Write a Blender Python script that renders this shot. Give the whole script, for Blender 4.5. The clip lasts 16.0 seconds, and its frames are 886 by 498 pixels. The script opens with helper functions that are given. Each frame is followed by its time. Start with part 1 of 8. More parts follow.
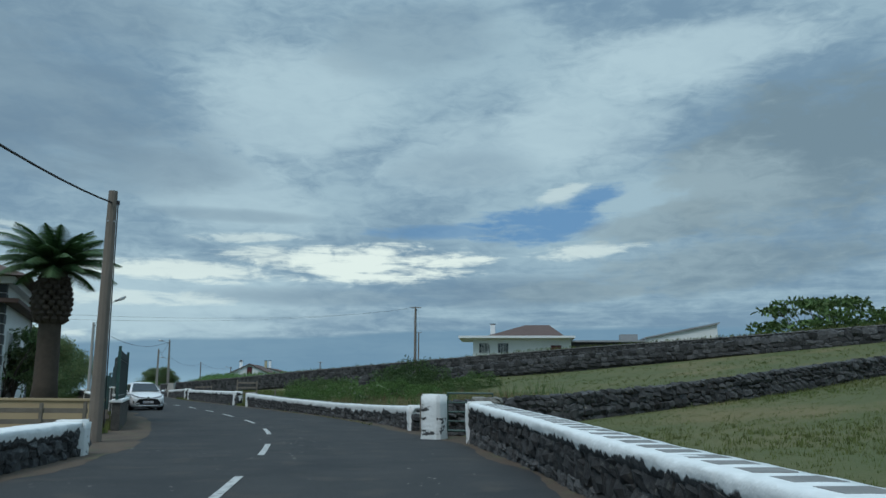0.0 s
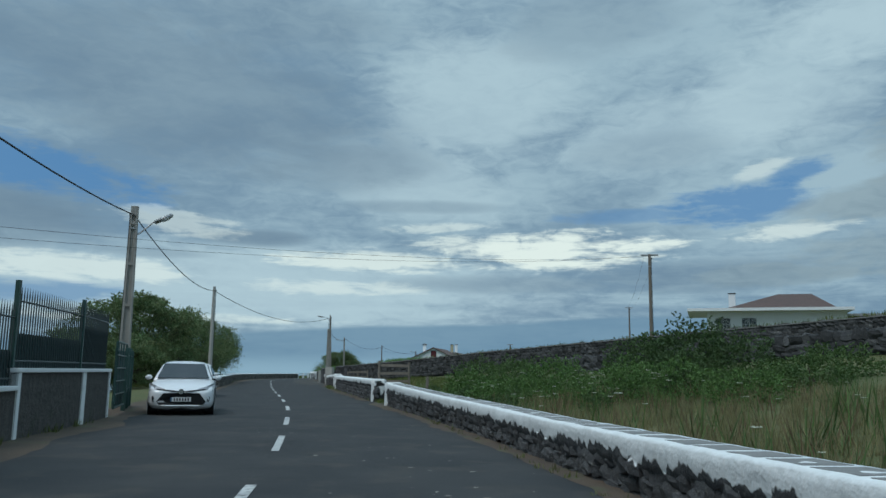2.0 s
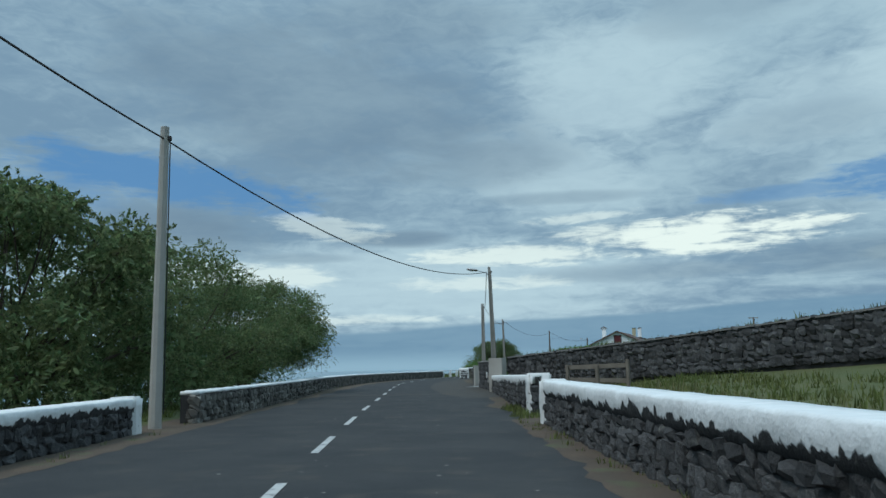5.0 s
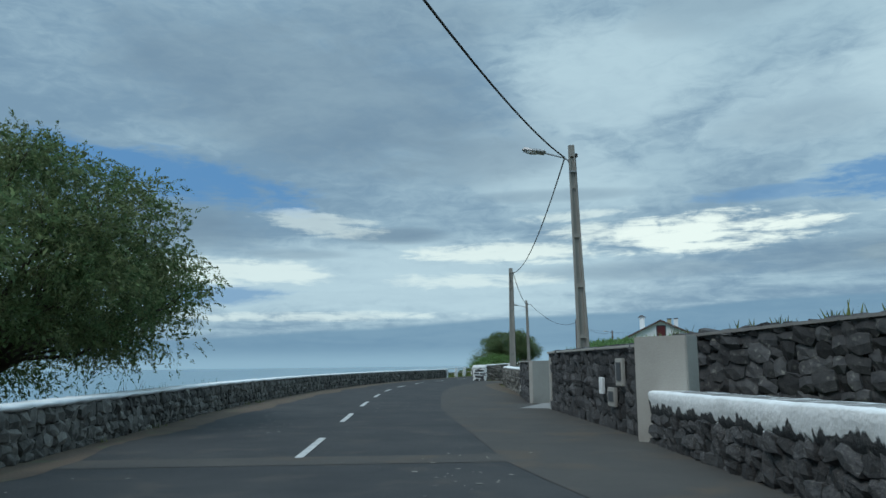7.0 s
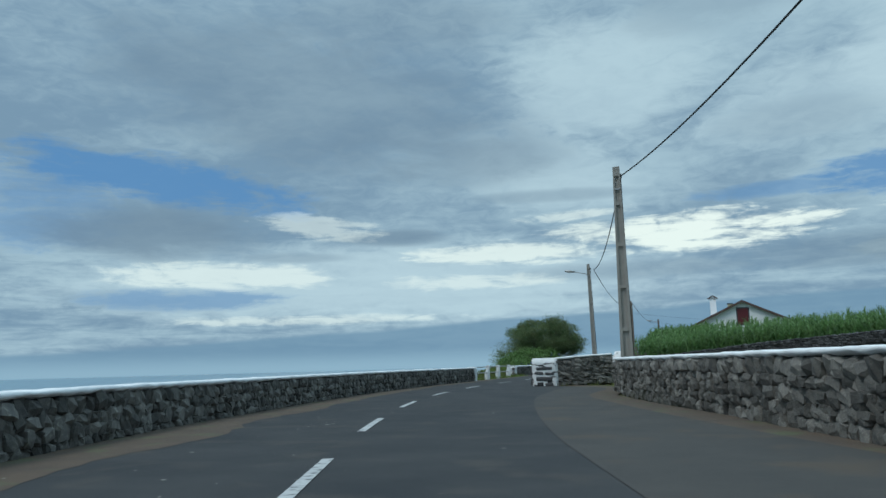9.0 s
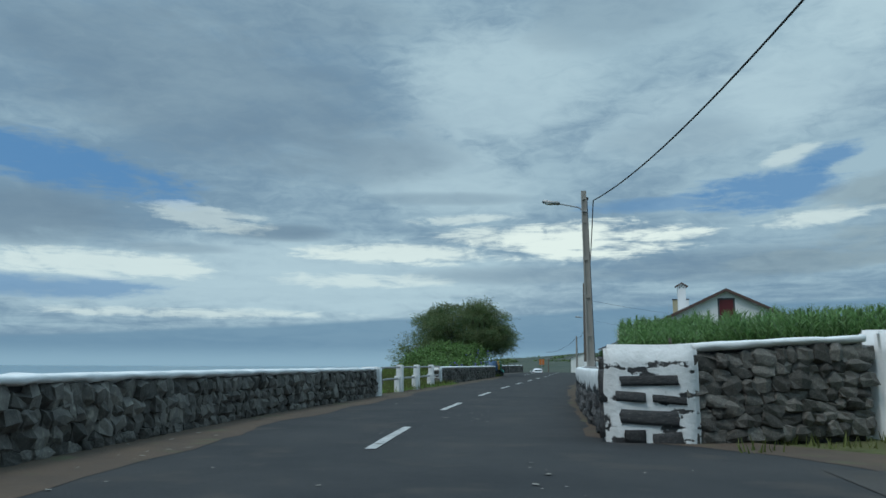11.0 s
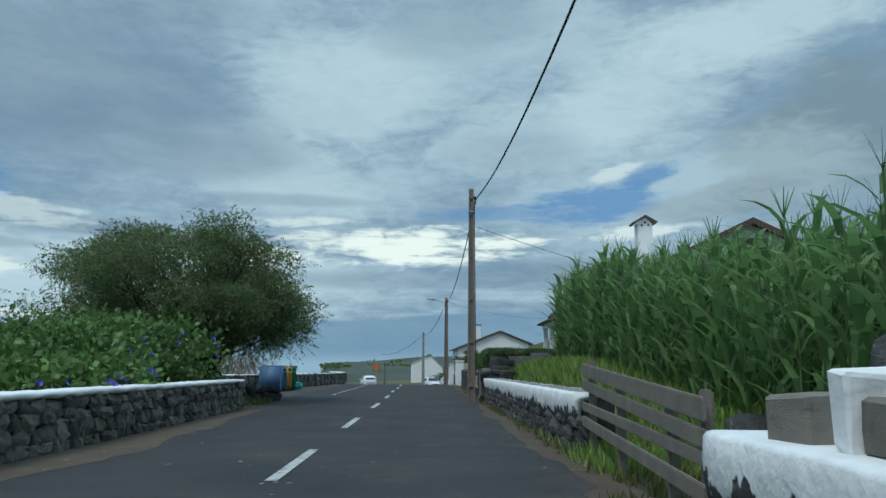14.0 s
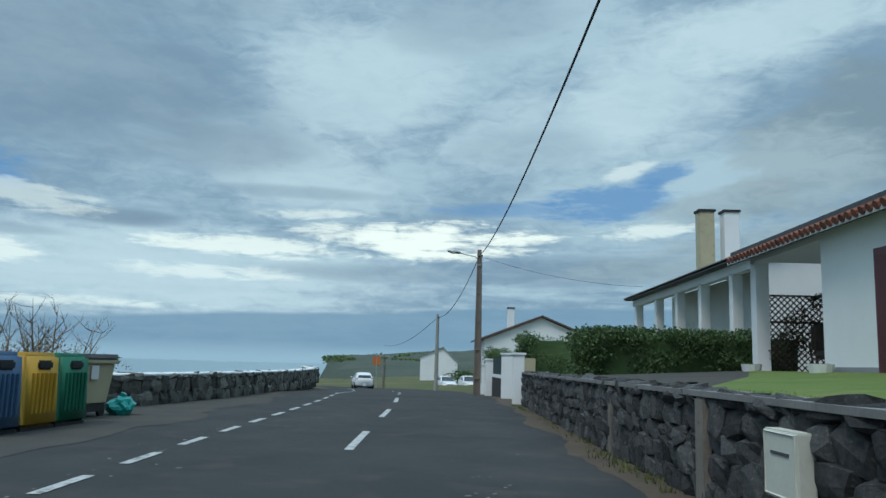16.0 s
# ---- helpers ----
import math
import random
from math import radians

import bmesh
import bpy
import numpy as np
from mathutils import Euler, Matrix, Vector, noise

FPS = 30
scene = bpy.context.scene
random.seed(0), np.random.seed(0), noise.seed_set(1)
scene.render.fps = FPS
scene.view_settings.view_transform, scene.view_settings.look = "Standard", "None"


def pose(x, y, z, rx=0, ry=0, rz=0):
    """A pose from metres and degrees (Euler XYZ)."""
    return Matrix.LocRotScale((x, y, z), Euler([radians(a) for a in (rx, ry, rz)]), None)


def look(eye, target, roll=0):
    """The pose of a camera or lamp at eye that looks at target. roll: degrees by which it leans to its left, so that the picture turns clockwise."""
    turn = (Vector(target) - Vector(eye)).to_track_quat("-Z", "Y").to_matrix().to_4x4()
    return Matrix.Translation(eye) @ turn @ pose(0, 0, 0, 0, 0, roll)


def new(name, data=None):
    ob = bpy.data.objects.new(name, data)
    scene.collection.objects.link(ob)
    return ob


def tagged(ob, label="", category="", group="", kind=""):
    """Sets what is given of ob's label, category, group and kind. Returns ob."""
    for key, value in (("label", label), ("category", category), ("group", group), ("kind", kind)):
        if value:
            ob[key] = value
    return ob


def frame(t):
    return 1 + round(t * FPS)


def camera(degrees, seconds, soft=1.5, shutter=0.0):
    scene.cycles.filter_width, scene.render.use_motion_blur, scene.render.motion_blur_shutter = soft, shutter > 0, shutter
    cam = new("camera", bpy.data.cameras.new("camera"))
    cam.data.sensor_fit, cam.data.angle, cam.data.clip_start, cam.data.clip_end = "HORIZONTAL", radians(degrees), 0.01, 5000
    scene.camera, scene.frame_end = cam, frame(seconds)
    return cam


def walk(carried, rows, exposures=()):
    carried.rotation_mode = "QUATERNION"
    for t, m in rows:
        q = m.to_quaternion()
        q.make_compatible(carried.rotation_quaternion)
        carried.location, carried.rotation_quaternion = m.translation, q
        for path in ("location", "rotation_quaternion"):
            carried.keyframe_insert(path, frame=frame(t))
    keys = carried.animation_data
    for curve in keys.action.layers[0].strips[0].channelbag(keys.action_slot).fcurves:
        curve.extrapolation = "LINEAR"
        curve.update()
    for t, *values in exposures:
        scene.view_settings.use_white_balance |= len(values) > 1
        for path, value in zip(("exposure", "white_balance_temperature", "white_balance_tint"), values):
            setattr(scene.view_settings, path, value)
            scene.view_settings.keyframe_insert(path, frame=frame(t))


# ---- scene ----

cam = camera(58.2, 16.0)
PATH = [
    (0, (0.696, 1.155, 1.239), (0.81, 3.122, 1.582), 0.3),
    (0.5, (0.689, 6.753, 1.24), (0.735, 8.72, 1.598), 0.4),
    (1, (0.347, 12.276, 1.199), (0.27, 14.246, 1.537), 0.8),
    (1.5, (-0.296, 17.864, 1.226), (-0.51, 19.826, 1.546), 1.0),
    (2, (-1.365, 23.679, 1.219), (-1.716, 25.624, 1.526), 0.8),
    (2.5, (-2.797, 29.625, 1.244), (-3.275, 31.544, 1.542), 0.3),
    (3, (-4.609, 35.41, 1.178), (-5.196, 37.299, 1.475), -0.3),
    (3.5, (-6.788, 41.255, 1.159), (-7.456, 43.117, 1.455), -0.7),
    (3.7, (-7.729, 43.694, 1.151), (-8.423, 45.546, 1.448), -0.9),
    (5.8, (-18.35, 70.179, 1.264), (-19.041, 72.033, 1.556), -1.1),
    (6, (-19.356, 72.629, 1.258), (-20.043, 74.485, 1.55), -0.7),
    (6.5, (-21.846, 78.547, 1.258), (-22.523, 80.406, 1.547), -0.7),
    (7, (-24.338, 84.354, 1.224), (-25.017, 86.213, 1.509), -0.7),
    (7.5, (-26.866, 90.193, 1.12), (-27.553, 92.05, 1.405), -1.0),
    (8, (-29.369, 95.916, 1.06), (-30.06, 97.771, 1.346), -1.4),
    (8.2, (-30.402, 98.194, 1.009), (-31.094, 100.048, 1.295), -1.4),
    (10.3, (-39.567, 121.676, 0.898), (-40.119, 123.577, 1.182), -0.6),
    (10.5, (-40.304, 123.866, 0.901), (-40.819, 125.778, 1.181), -0.1),
    (11, (-41.937, 129.285, 0.868), (-42.35, 131.221, 1.154), 0.2),
    (11.5, (-43.02, 134.856, 0.944), (-43.325, 136.812, 1.229), 0.7),
    (12, (-43.779, 140.512, 0.985), (-43.978, 142.482, 1.271), 0.8),
    (12.5, (-44.148, 146.181, 1.001), (-44.258, 148.157, 1.288), 0.6),
    (13, (-44.357, 151.775, 0.957), (-44.411, 153.753, 1.25), 0.0),
    (13.5, (-44.517, 157.454, 0.989), (-44.54, 159.432, 1.283), 0.3),
    (14, (-44.683, 163.385, 1.041), (-44.697, 165.362, 1.339), 0.3),
    (14.5, (-44.953, 169.737, 1.034), (-44.974, 171.714, 1.336), 0.5),
    (15, (-45.322, 175.784, 1.086), (-45.356, 177.761, 1.384), 1.0),
    (15.5, (-45.601, 181.875, 1.148), (-45.642, 183.852, 1.444), 1.4),
    (16, (-45.773, 188.634, 1.152), (-45.817, 190.613, 1.438), 1.6),
]
walk(cam, [(t, look(eye, target, roll)) for t, eye, target, roll in PATH],
     [(t, v, 6270, 10) for t, v in ((0, -0.08), (2, -0.1), (3.5, -0.03), (7, 0.06), (8, 0.06), (10.5, -0.05), (11, -0.07), (12.5, -0.02), (14, 0.06), (15, 0.12), (16, 0.15))])

# ---- light: world, sun ----
def build_world():
    w = bpy.data.worlds.new("sky")
    scene.world = w
    w.use_nodes = True
    nt = w.node_tree
    nt.nodes.clear()
    N = nt.nodes.new

    def link(a, b):
        nt.links.new(a, b)

    def val(x):
        n = N("ShaderNodeValue")
        n.outputs[0].default_value = x
        return n.outputs[0]

    def m(op, a, b=None, c=None, clamp=False):
        n = N("ShaderNodeMath")
        n.operation = op
        n.use_clamp = clamp
        for k, v in enumerate((a, b, c)):
            if v is None:
                continue
            if isinstance(v, (int, float)):
                n.inputs[k].default_value = v
            else:
                link(v, n.inputs[k])
        return n.outputs[0]

    def ramp(f, lo, hi, a=0.0, b=1.0):
        n = N("ShaderNodeMapRange")
        n.interpolation_type = "SMOOTHSTEP"
        link(f, n.inputs[0])
        for k, v in zip((1, 2, 3, 4), (lo, hi, a, b)):
            n.inputs[k].default_value = v
        return n.outputs[0]

    def mix(f, a, b):
        n = N("ShaderNodeMix")
        n.data_type = "RGBA"
        link(f, n.inputs[0])
        for k, v in ((6, a), (7, b)):
            if isinstance(v, tuple):
                n.inputs[k].default_value = (*v, 1)
            else:
                link(v, n.inputs[k])
        return n.outputs[2]

    tc = N("ShaderNodeTexCoord")
    sep = N("ShaderNodeSeparateXYZ")
    link(tc.outputs["Generated"], sep.inputs[0])
    X, Y, Z = sep.outputs
    # azimuth (degrees to the right of north) and height (degrees)
    az = m("MULTIPLY", m("ARCTAN2", X, Y), 57.2958)
    el = m("MULTIPLY", m("ARCSINE", Z), 57.2958)

    def cloud_noise(sx, sy, seed, detail=6.0, rough=0.55, warp=0.0):
        c = N("ShaderNodeCombineXYZ")
        link(m("MULTIPLY", az, sx), c.inputs[0])
        link(m("MULTIPLY", el, sy), c.inputs[1])
        c.inputs[2].default_value = seed
        n = N("ShaderNodeTexNoise")
        n.inputs["Scale"].default_value = 1.0
        n.inputs["Detail"].default_value = detail
        n.inputs["Roughness"].default_value = rough
        n.inputs["Distortion"].default_value = warp
        link(c.outputs[0], n.inputs["Vector"])
        return n.outputs["Fac"]

    edge = cloud_noise(0.16, 0.42, 3.1, 7.0, 0.6, 0.4)
    edge0 = m("SUBTRACT", edge, 0.5)
    fine = m("SUBTRACT", cloud_noise(0.5, 1.3, 9.7, 6.0, 0.6, 0.6), 0.5)

    wisp = m("SUBTRACT", cloud_noise(0.22, 1.7, 21.3, 7.0, 0.62, 0.8), 0.5)

    def blob(a, e, ra, re, lean=0.0, rag=1.0, lo=0.35, hi=1.25, thin=0.0):
        """1 inside an uneven cloud bank about (a, e), fading to 0 outside."""
        da = m("SUBTRACT", az, a)
        de = m("SUBTRACT", m("SUBTRACT", el, e), m("MULTIPLY", da, lean))
        q = m("ADD", m("POWER", m("ABSOLUTE", m("DIVIDE", da, ra)), 2.0), m("POWER", m("ABSOLUTE", m("DIVIDE", de, re)), 2.0))
        q = m("ADD", q, m("MULTIPLY", m("ADD", m("ADD", edge0, m("MULTIPLY", fine, 0.6)), m("MULTIPLY", wisp, thin)), -2.6 * rag))
        return ramp(q, lo, hi, 1.0, 0.0)

    sky = N("ShaderNodeTexSky")
    sky.sky_type = "NISHITA"
    sky.sun_disc = False
    sky.sun_elevation = radians(SUN_UP)
    sky.sun_rotation = radians(SUN_TURN)
    sky.air_density, sky.dust_density, sky.ozone_density = 1.0, 1.0, 2.0
    scaled = N("ShaderNodeVectorMath")
    scaled.operation = "SCALE"
    link(sky.outputs[0], scaled.inputs[0])
    scaled.inputs[3].default_value = 0.11
    blue = mix(val(0.85), scaled.outputs[0], (0.085, 0.245, 0.47))

    # the grey deck, in soft streaks that lie level near the horizon
    deck = cloud_noise(0.05, 0.10, 1.7, 7.0, 0.5, 0.4)
    streak = cloud_noise(0.05, 0.55, 5.3, 7.0, 0.55, 0.3)
    low = ramp(el, 14.0, 3.0)
    tone = m("ADD", m("MULTIPLY", deck, m("SUBTRACT", 1.0, m("MULTIPLY", low, 0.6))), m("MULTIPLY", streak, m("MULTIPLY", low, 0.6)))
    tone = m("ADD", tone, m("MULTIPLY", fine, 0.32))
    tone = m("ADD", tone, m("MULTIPLY", wisp, m("MULTIPLY", low, 0.5)))
    cloud = mix(ramp(tone, 0.34, 0.68), (0.190, 0.305, 0.405), (0.365, 0.515, 0.585))
    col = cloud
    # paler, thinner veils
    for a, e, ra, re, lean, amt in SKY_LIGHT:
        col = mix(m("MULTIPLY", blob(a, e, ra, re, lean, 0.7, 0.1, 1.7), amt), col, (0.49, 0.65, 0.70))
    # openings to the blue
    for a, e, ra, re, lean, amt in SKY_BLUE:
        col = mix(m("MULTIPLY", blob(a, e, ra, re, lean, 1.2, 0.15, 1.5, 0.6), amt), col, blue)
    # dark banks
    for a, e, ra, re, lean, amt in SKY_DARK:
        col = mix(m("MULTIPLY", blob(a, e, ra, re, lean, 0.75, 0.1, 1.45), amt), col, (0.165, 0.255, 0.335))
    # sunlit banks
    for a, e, ra, re, lean, amt in SKY_BRIGHT:
        col = mix(m("MULTIPLY", blob(a, e, ra, re, lean, 1.15, 0.1, 1.25, 1.0), amt), col, (0.80, 0.91, 0.84))
    # the heavy grey bank over the hill
    grey = mix(ramp(m("ADD", deck, m("MULTIPLY", fine, 0.4)), 0.36, 0.66), (0.185, 0.265, 0.305), (0.285, 0.385, 0.425))
    for a, e, ra, re, lean, amt in SKY_GREY:
        col = mix(m("MULTIPLY", blob(a, e, ra, re, lean, 0.95, 0.35, 1.25, 0.0), amt), col, grey)
    # level bank of rain cloud over the sea, and haze at the horizon
    shelf = m("ADD", el, m("MULTIPLY", m("SUBTRACT", cloud_noise(0.04, 0.1, 7.9, 4.0), 0.5), 1.2))
    shelf = m("SUBTRACT", shelf, m("MULTIPLY", m("MINIMUM", m("ADD", az, 24.0), 28.0), 0.055))
    col = mix(m("MULTIPLY", ramp(shelf, 2.75, 2.4), 0.85), col, (0.165, 0.295, 0.405))
    col = mix(m("MULTIPLY", ramp(el, 1.5, 0.0), 0.8), col, (0.29, 0.46, 0.56))
    # an overcast sky brightens towards the zenith
    gain = ramp(el, 24.0, 75.0, 1.0, ZENITH)
    out = N("ShaderNodeVectorMath")
    out.operation = "SCALE"
    link(col, out.inputs[0])
    link(gain, out.inputs[3])
    bg = N("ShaderNodeBackground")
    link(out.outputs[0], bg.inputs[0])
    bg.inputs[1].default_value = SKY_GAIN
    o = N("ShaderNodeOutputWorld")
    link(bg.outputs[0], o.inputs[0])


SUN_UP, SUN_TURN = 58.0, 215.0
SKY_GAIN, ZENITH = 1.0, 2.9
# cloud layout: degrees to the right of north, height, half width, half height, lean, amount
SKY_BLUE = [(-39.5, 13.0, 9.5, 1.6, -0.13, 0.95), (-38.5, 4.9, 7.0, 0.7, 0.0, 0.7), (11.0, 11.7, 5.0, 1.35, 0.1, 0.85), (4.5, 11.1, 6.0, 0.5, 0.02, 0.6), (-47.0, 10.8, 5.0, 2.6, 0.0, 0.6), (14.5, 13.4, 2.2, 0.8, 0.2, 0.8)]
SKY_DARK = [(-30.0, 18.8, 15.0, 4.6, -0.16, 0.62), (-17.5, 14.6, 7.0, 2.0, 0.05, 0.5), (-23.0, 24.0, 9.0, 2.5, 0.0, 0.4), (1.0, 24.5, 7.0, 2.6, 0.1, 0.35), (-24.0, 9.2, 4.0, 0.6, 0.0, 0.7), (-40.5, 9.4, 8.0, 1.9, -0.05, 0.8),
            (-6.0, 6.3, 9.0, 0.7, 0.0, 0.45), (9.0, 6.9, 9.0, 1.2, 0.04, 0.5), (-31.0, 7.8, 4.0, 0.4, 0.0, 0.4), (-12.0, 11.8, 6.0, 0.5, 0.0, 0.4), (5.0, 15.5, 5.0, 1.4, 0.0, 0.25)]
SKY_GREY = [(28.5, 15.2, 9.5, 5.0, 0.12, 0.72), (18.5, 11.4, 5.0, 1.3, 0.12, 0.7), (23.0, 8.2, 11.0, 1.7, 0.05, 0.6), (12.5, 6.8, 5.0, 0.8, 0.0, 0.45)]
SKY_LIGHT = [(-8.0, 19.5, 7.5, 4.2, 0.0, 0.6), (-12.5, 13.5, 6.5, 3.0, -0.2, 0.55), (7.0, 16.8, 8.0, 2.6, 0.1, 0.5), (21.0, 22.6, 9.0, 2.2, 0.05, 0.8), (14.0, 18.5, 6.0, 3.0, 0.0, 0.55), (-24.0, 5.8, 22.0, 2.8, 0.0, 0.8)]
SKY_BRIGHT = [(-2.0, 8.7, 8.0, 1.35, 0.02, 1.0), (4.6, 8.9, 3.0, 0.5, 0.05, 0.9), (-8.0, 9.2, 5.0, 0.8, 0.0, 0.7), (-15.0, 7.8, 6.5, 0.8, 0.02, 0.75), (-11.0, 10.3, 4.5, 0.45, 0.05, 0.5), (-28.5, 9.9, 4.6, 0.85, -0.08, 0.42), (-35.0, 6.6, 8.0, 1.0, 0.0, 0.6), (-18.0, 5.9, 7.0, 0.6, 0.0, 0.5),
              (-29.0, 3.4, 9.0, 0.4, 0.0, 0.5), (13.5, 9.6, 4.0, 0.6, 0.08, 0.6), (12.0, 13.7, 1.8, 0.6, 0.3, 0.4)]
build_world()
sun = new("sun", bpy.data.lights.new("sun", "SUN"))
sun.data.energy, sun.data.angle, sun.data.color = 1.35, radians(20), (1.0, 0.97, 0.92)
sun.matrix_world = look((0, 0, 60), (0 - math.sin(radians(SUN_TURN)) * 10, -math.cos(radians(SUN_TURN)) * 10, 60 - 10 * math.tan(radians(SUN_UP))))


# ---- materials ----
def material(name, base, other=None, size=0.3, fine=0.03, rough=0.8, bump=0.3, metal=0.0, amount=0.7, pieces=0.0, spec=0.4, translucent=0.0, islands=0.0, stain=None):
    """A surface whose colour wanders between base and other at two sizes (metres), with relief."""
    mt = bpy.data.materials.new(name)
    mt.use_nodes = True
    nt = mt.node_tree
    N, L = nt.nodes.new, nt.links.new
    b = nt.nodes["Principled BSDF"]
    other = other or tuple(c * 0.6 for c in base)
    tc = N("ShaderNodeTexCoord")
    n1, n2 = N("ShaderNodeTexNoise"), N("ShaderNodeTexNoise")
    for n, s, d in ((n1, size, 5), (n2, fine, 4)):
        n.inputs["Scale"].default_value = 1.0 / s
        n.inputs["Detail"].default_value = d
        n.inputs["Roughness"].default_value = 0.6
        L(tc.outputs["Object"], n.inputs["Vector"])
    add = N("ShaderNodeMath")
    add.operation = "MULTIPLY_ADD"
    L(n2.outputs["Fac"], add.inputs[0])
    add.inputs[1].default_value = 0.5
    L(n1.outputs["Fac"], add.inputs[2])
    r = N("ShaderNodeMapRange")
    L(add.outputs[0], r.inputs[0])
    r.inputs[1].default_value, r.inputs[2].default_value, r.inputs[3].default_value, r.inputs[4].default_value = 0.55, 0.98, 0.0, amount
    mx = N("ShaderNodeMix")
    mx.data_type = "RGBA"
    L(r.outputs[0], mx.inputs[0])
    mx.inputs[6].default_value, mx.inputs[7].default_value = (*base, 1), (*other, 1)
    col = mx.outputs[2]
    if stain:
        n3 = N("ShaderNodeTexNoise")
        n3.inputs["Scale"].default_value, n3.inputs["Detail"].default_value = 1.0 / stain[1], 6
        L(tc.outputs["Object"], n3.inputs["Vector"])
        r3 = N("ShaderNodeMapRange")
        L(n3.outputs["Fac"], r3.inputs[0])
        r3.inputs[1].default_value, r3.inputs[2].default_value, r3.inputs[4].default_value = stain[2], stain[2] + 0.14, stain[3]
        m3 = N("ShaderNodeMix")
        m3.data_type = "RGBA"
        L(r3.outputs[0], m3.inputs[0])
        L(col, m3.inputs[6])
        m3.inputs[7].default_value = (*stain[0], 1)
        col = m3.outputs[2]
    for amt, src in ((pieces, "ShaderNodeObjectInfo"), (islands, "ShaderNodeNewGeometry")):
        if amt:
            oi = N(src)
            rr = N("ShaderNodeMapRange")
            L(oi.outputs["Random" if pieces and src == "ShaderNodeObjectInfo" else "Random Per Island"], rr.inputs[0])
            rr.inputs[3].default_value, rr.inputs[4].default_value = 1 - amt, 1 + amt
            hs = N("ShaderNodeVectorMath")
            hs.operation = "SCALE"
            L(col, hs.inputs[0])
            L(rr.outputs[0], hs.inputs[3])
            col = hs.outputs[0]
    L(col, b.inputs["Base Color"])
    b.inputs["Roughness"].default_value, b.inputs["Metallic"].default_value = rough, metal
    b.inputs["Specular IOR Level"].default_value = spec
    if bump:
        bp = N("ShaderNodeBump")
        bp.inputs["Strength"].default_value = bump
        bp.inputs["Distance"].default_value = fine
        L(add.outputs[0], bp.inputs["Height"])
        L(bp.outputs[0], b.inputs["Normal"])
    if translucent:
        tr, ms = N("ShaderNodeBsdfTranslucent"), N("ShaderNodeMixShader")
        L(col, tr.inputs[0])
        ms.inputs[0].default_value = translucent
        L(b.outputs[0], ms.inputs[1])
        L(tr.outputs[0], ms.inputs[2])
        L(ms.outputs[0], nt.nodes["Material Output"].inputs[0])
    return mt


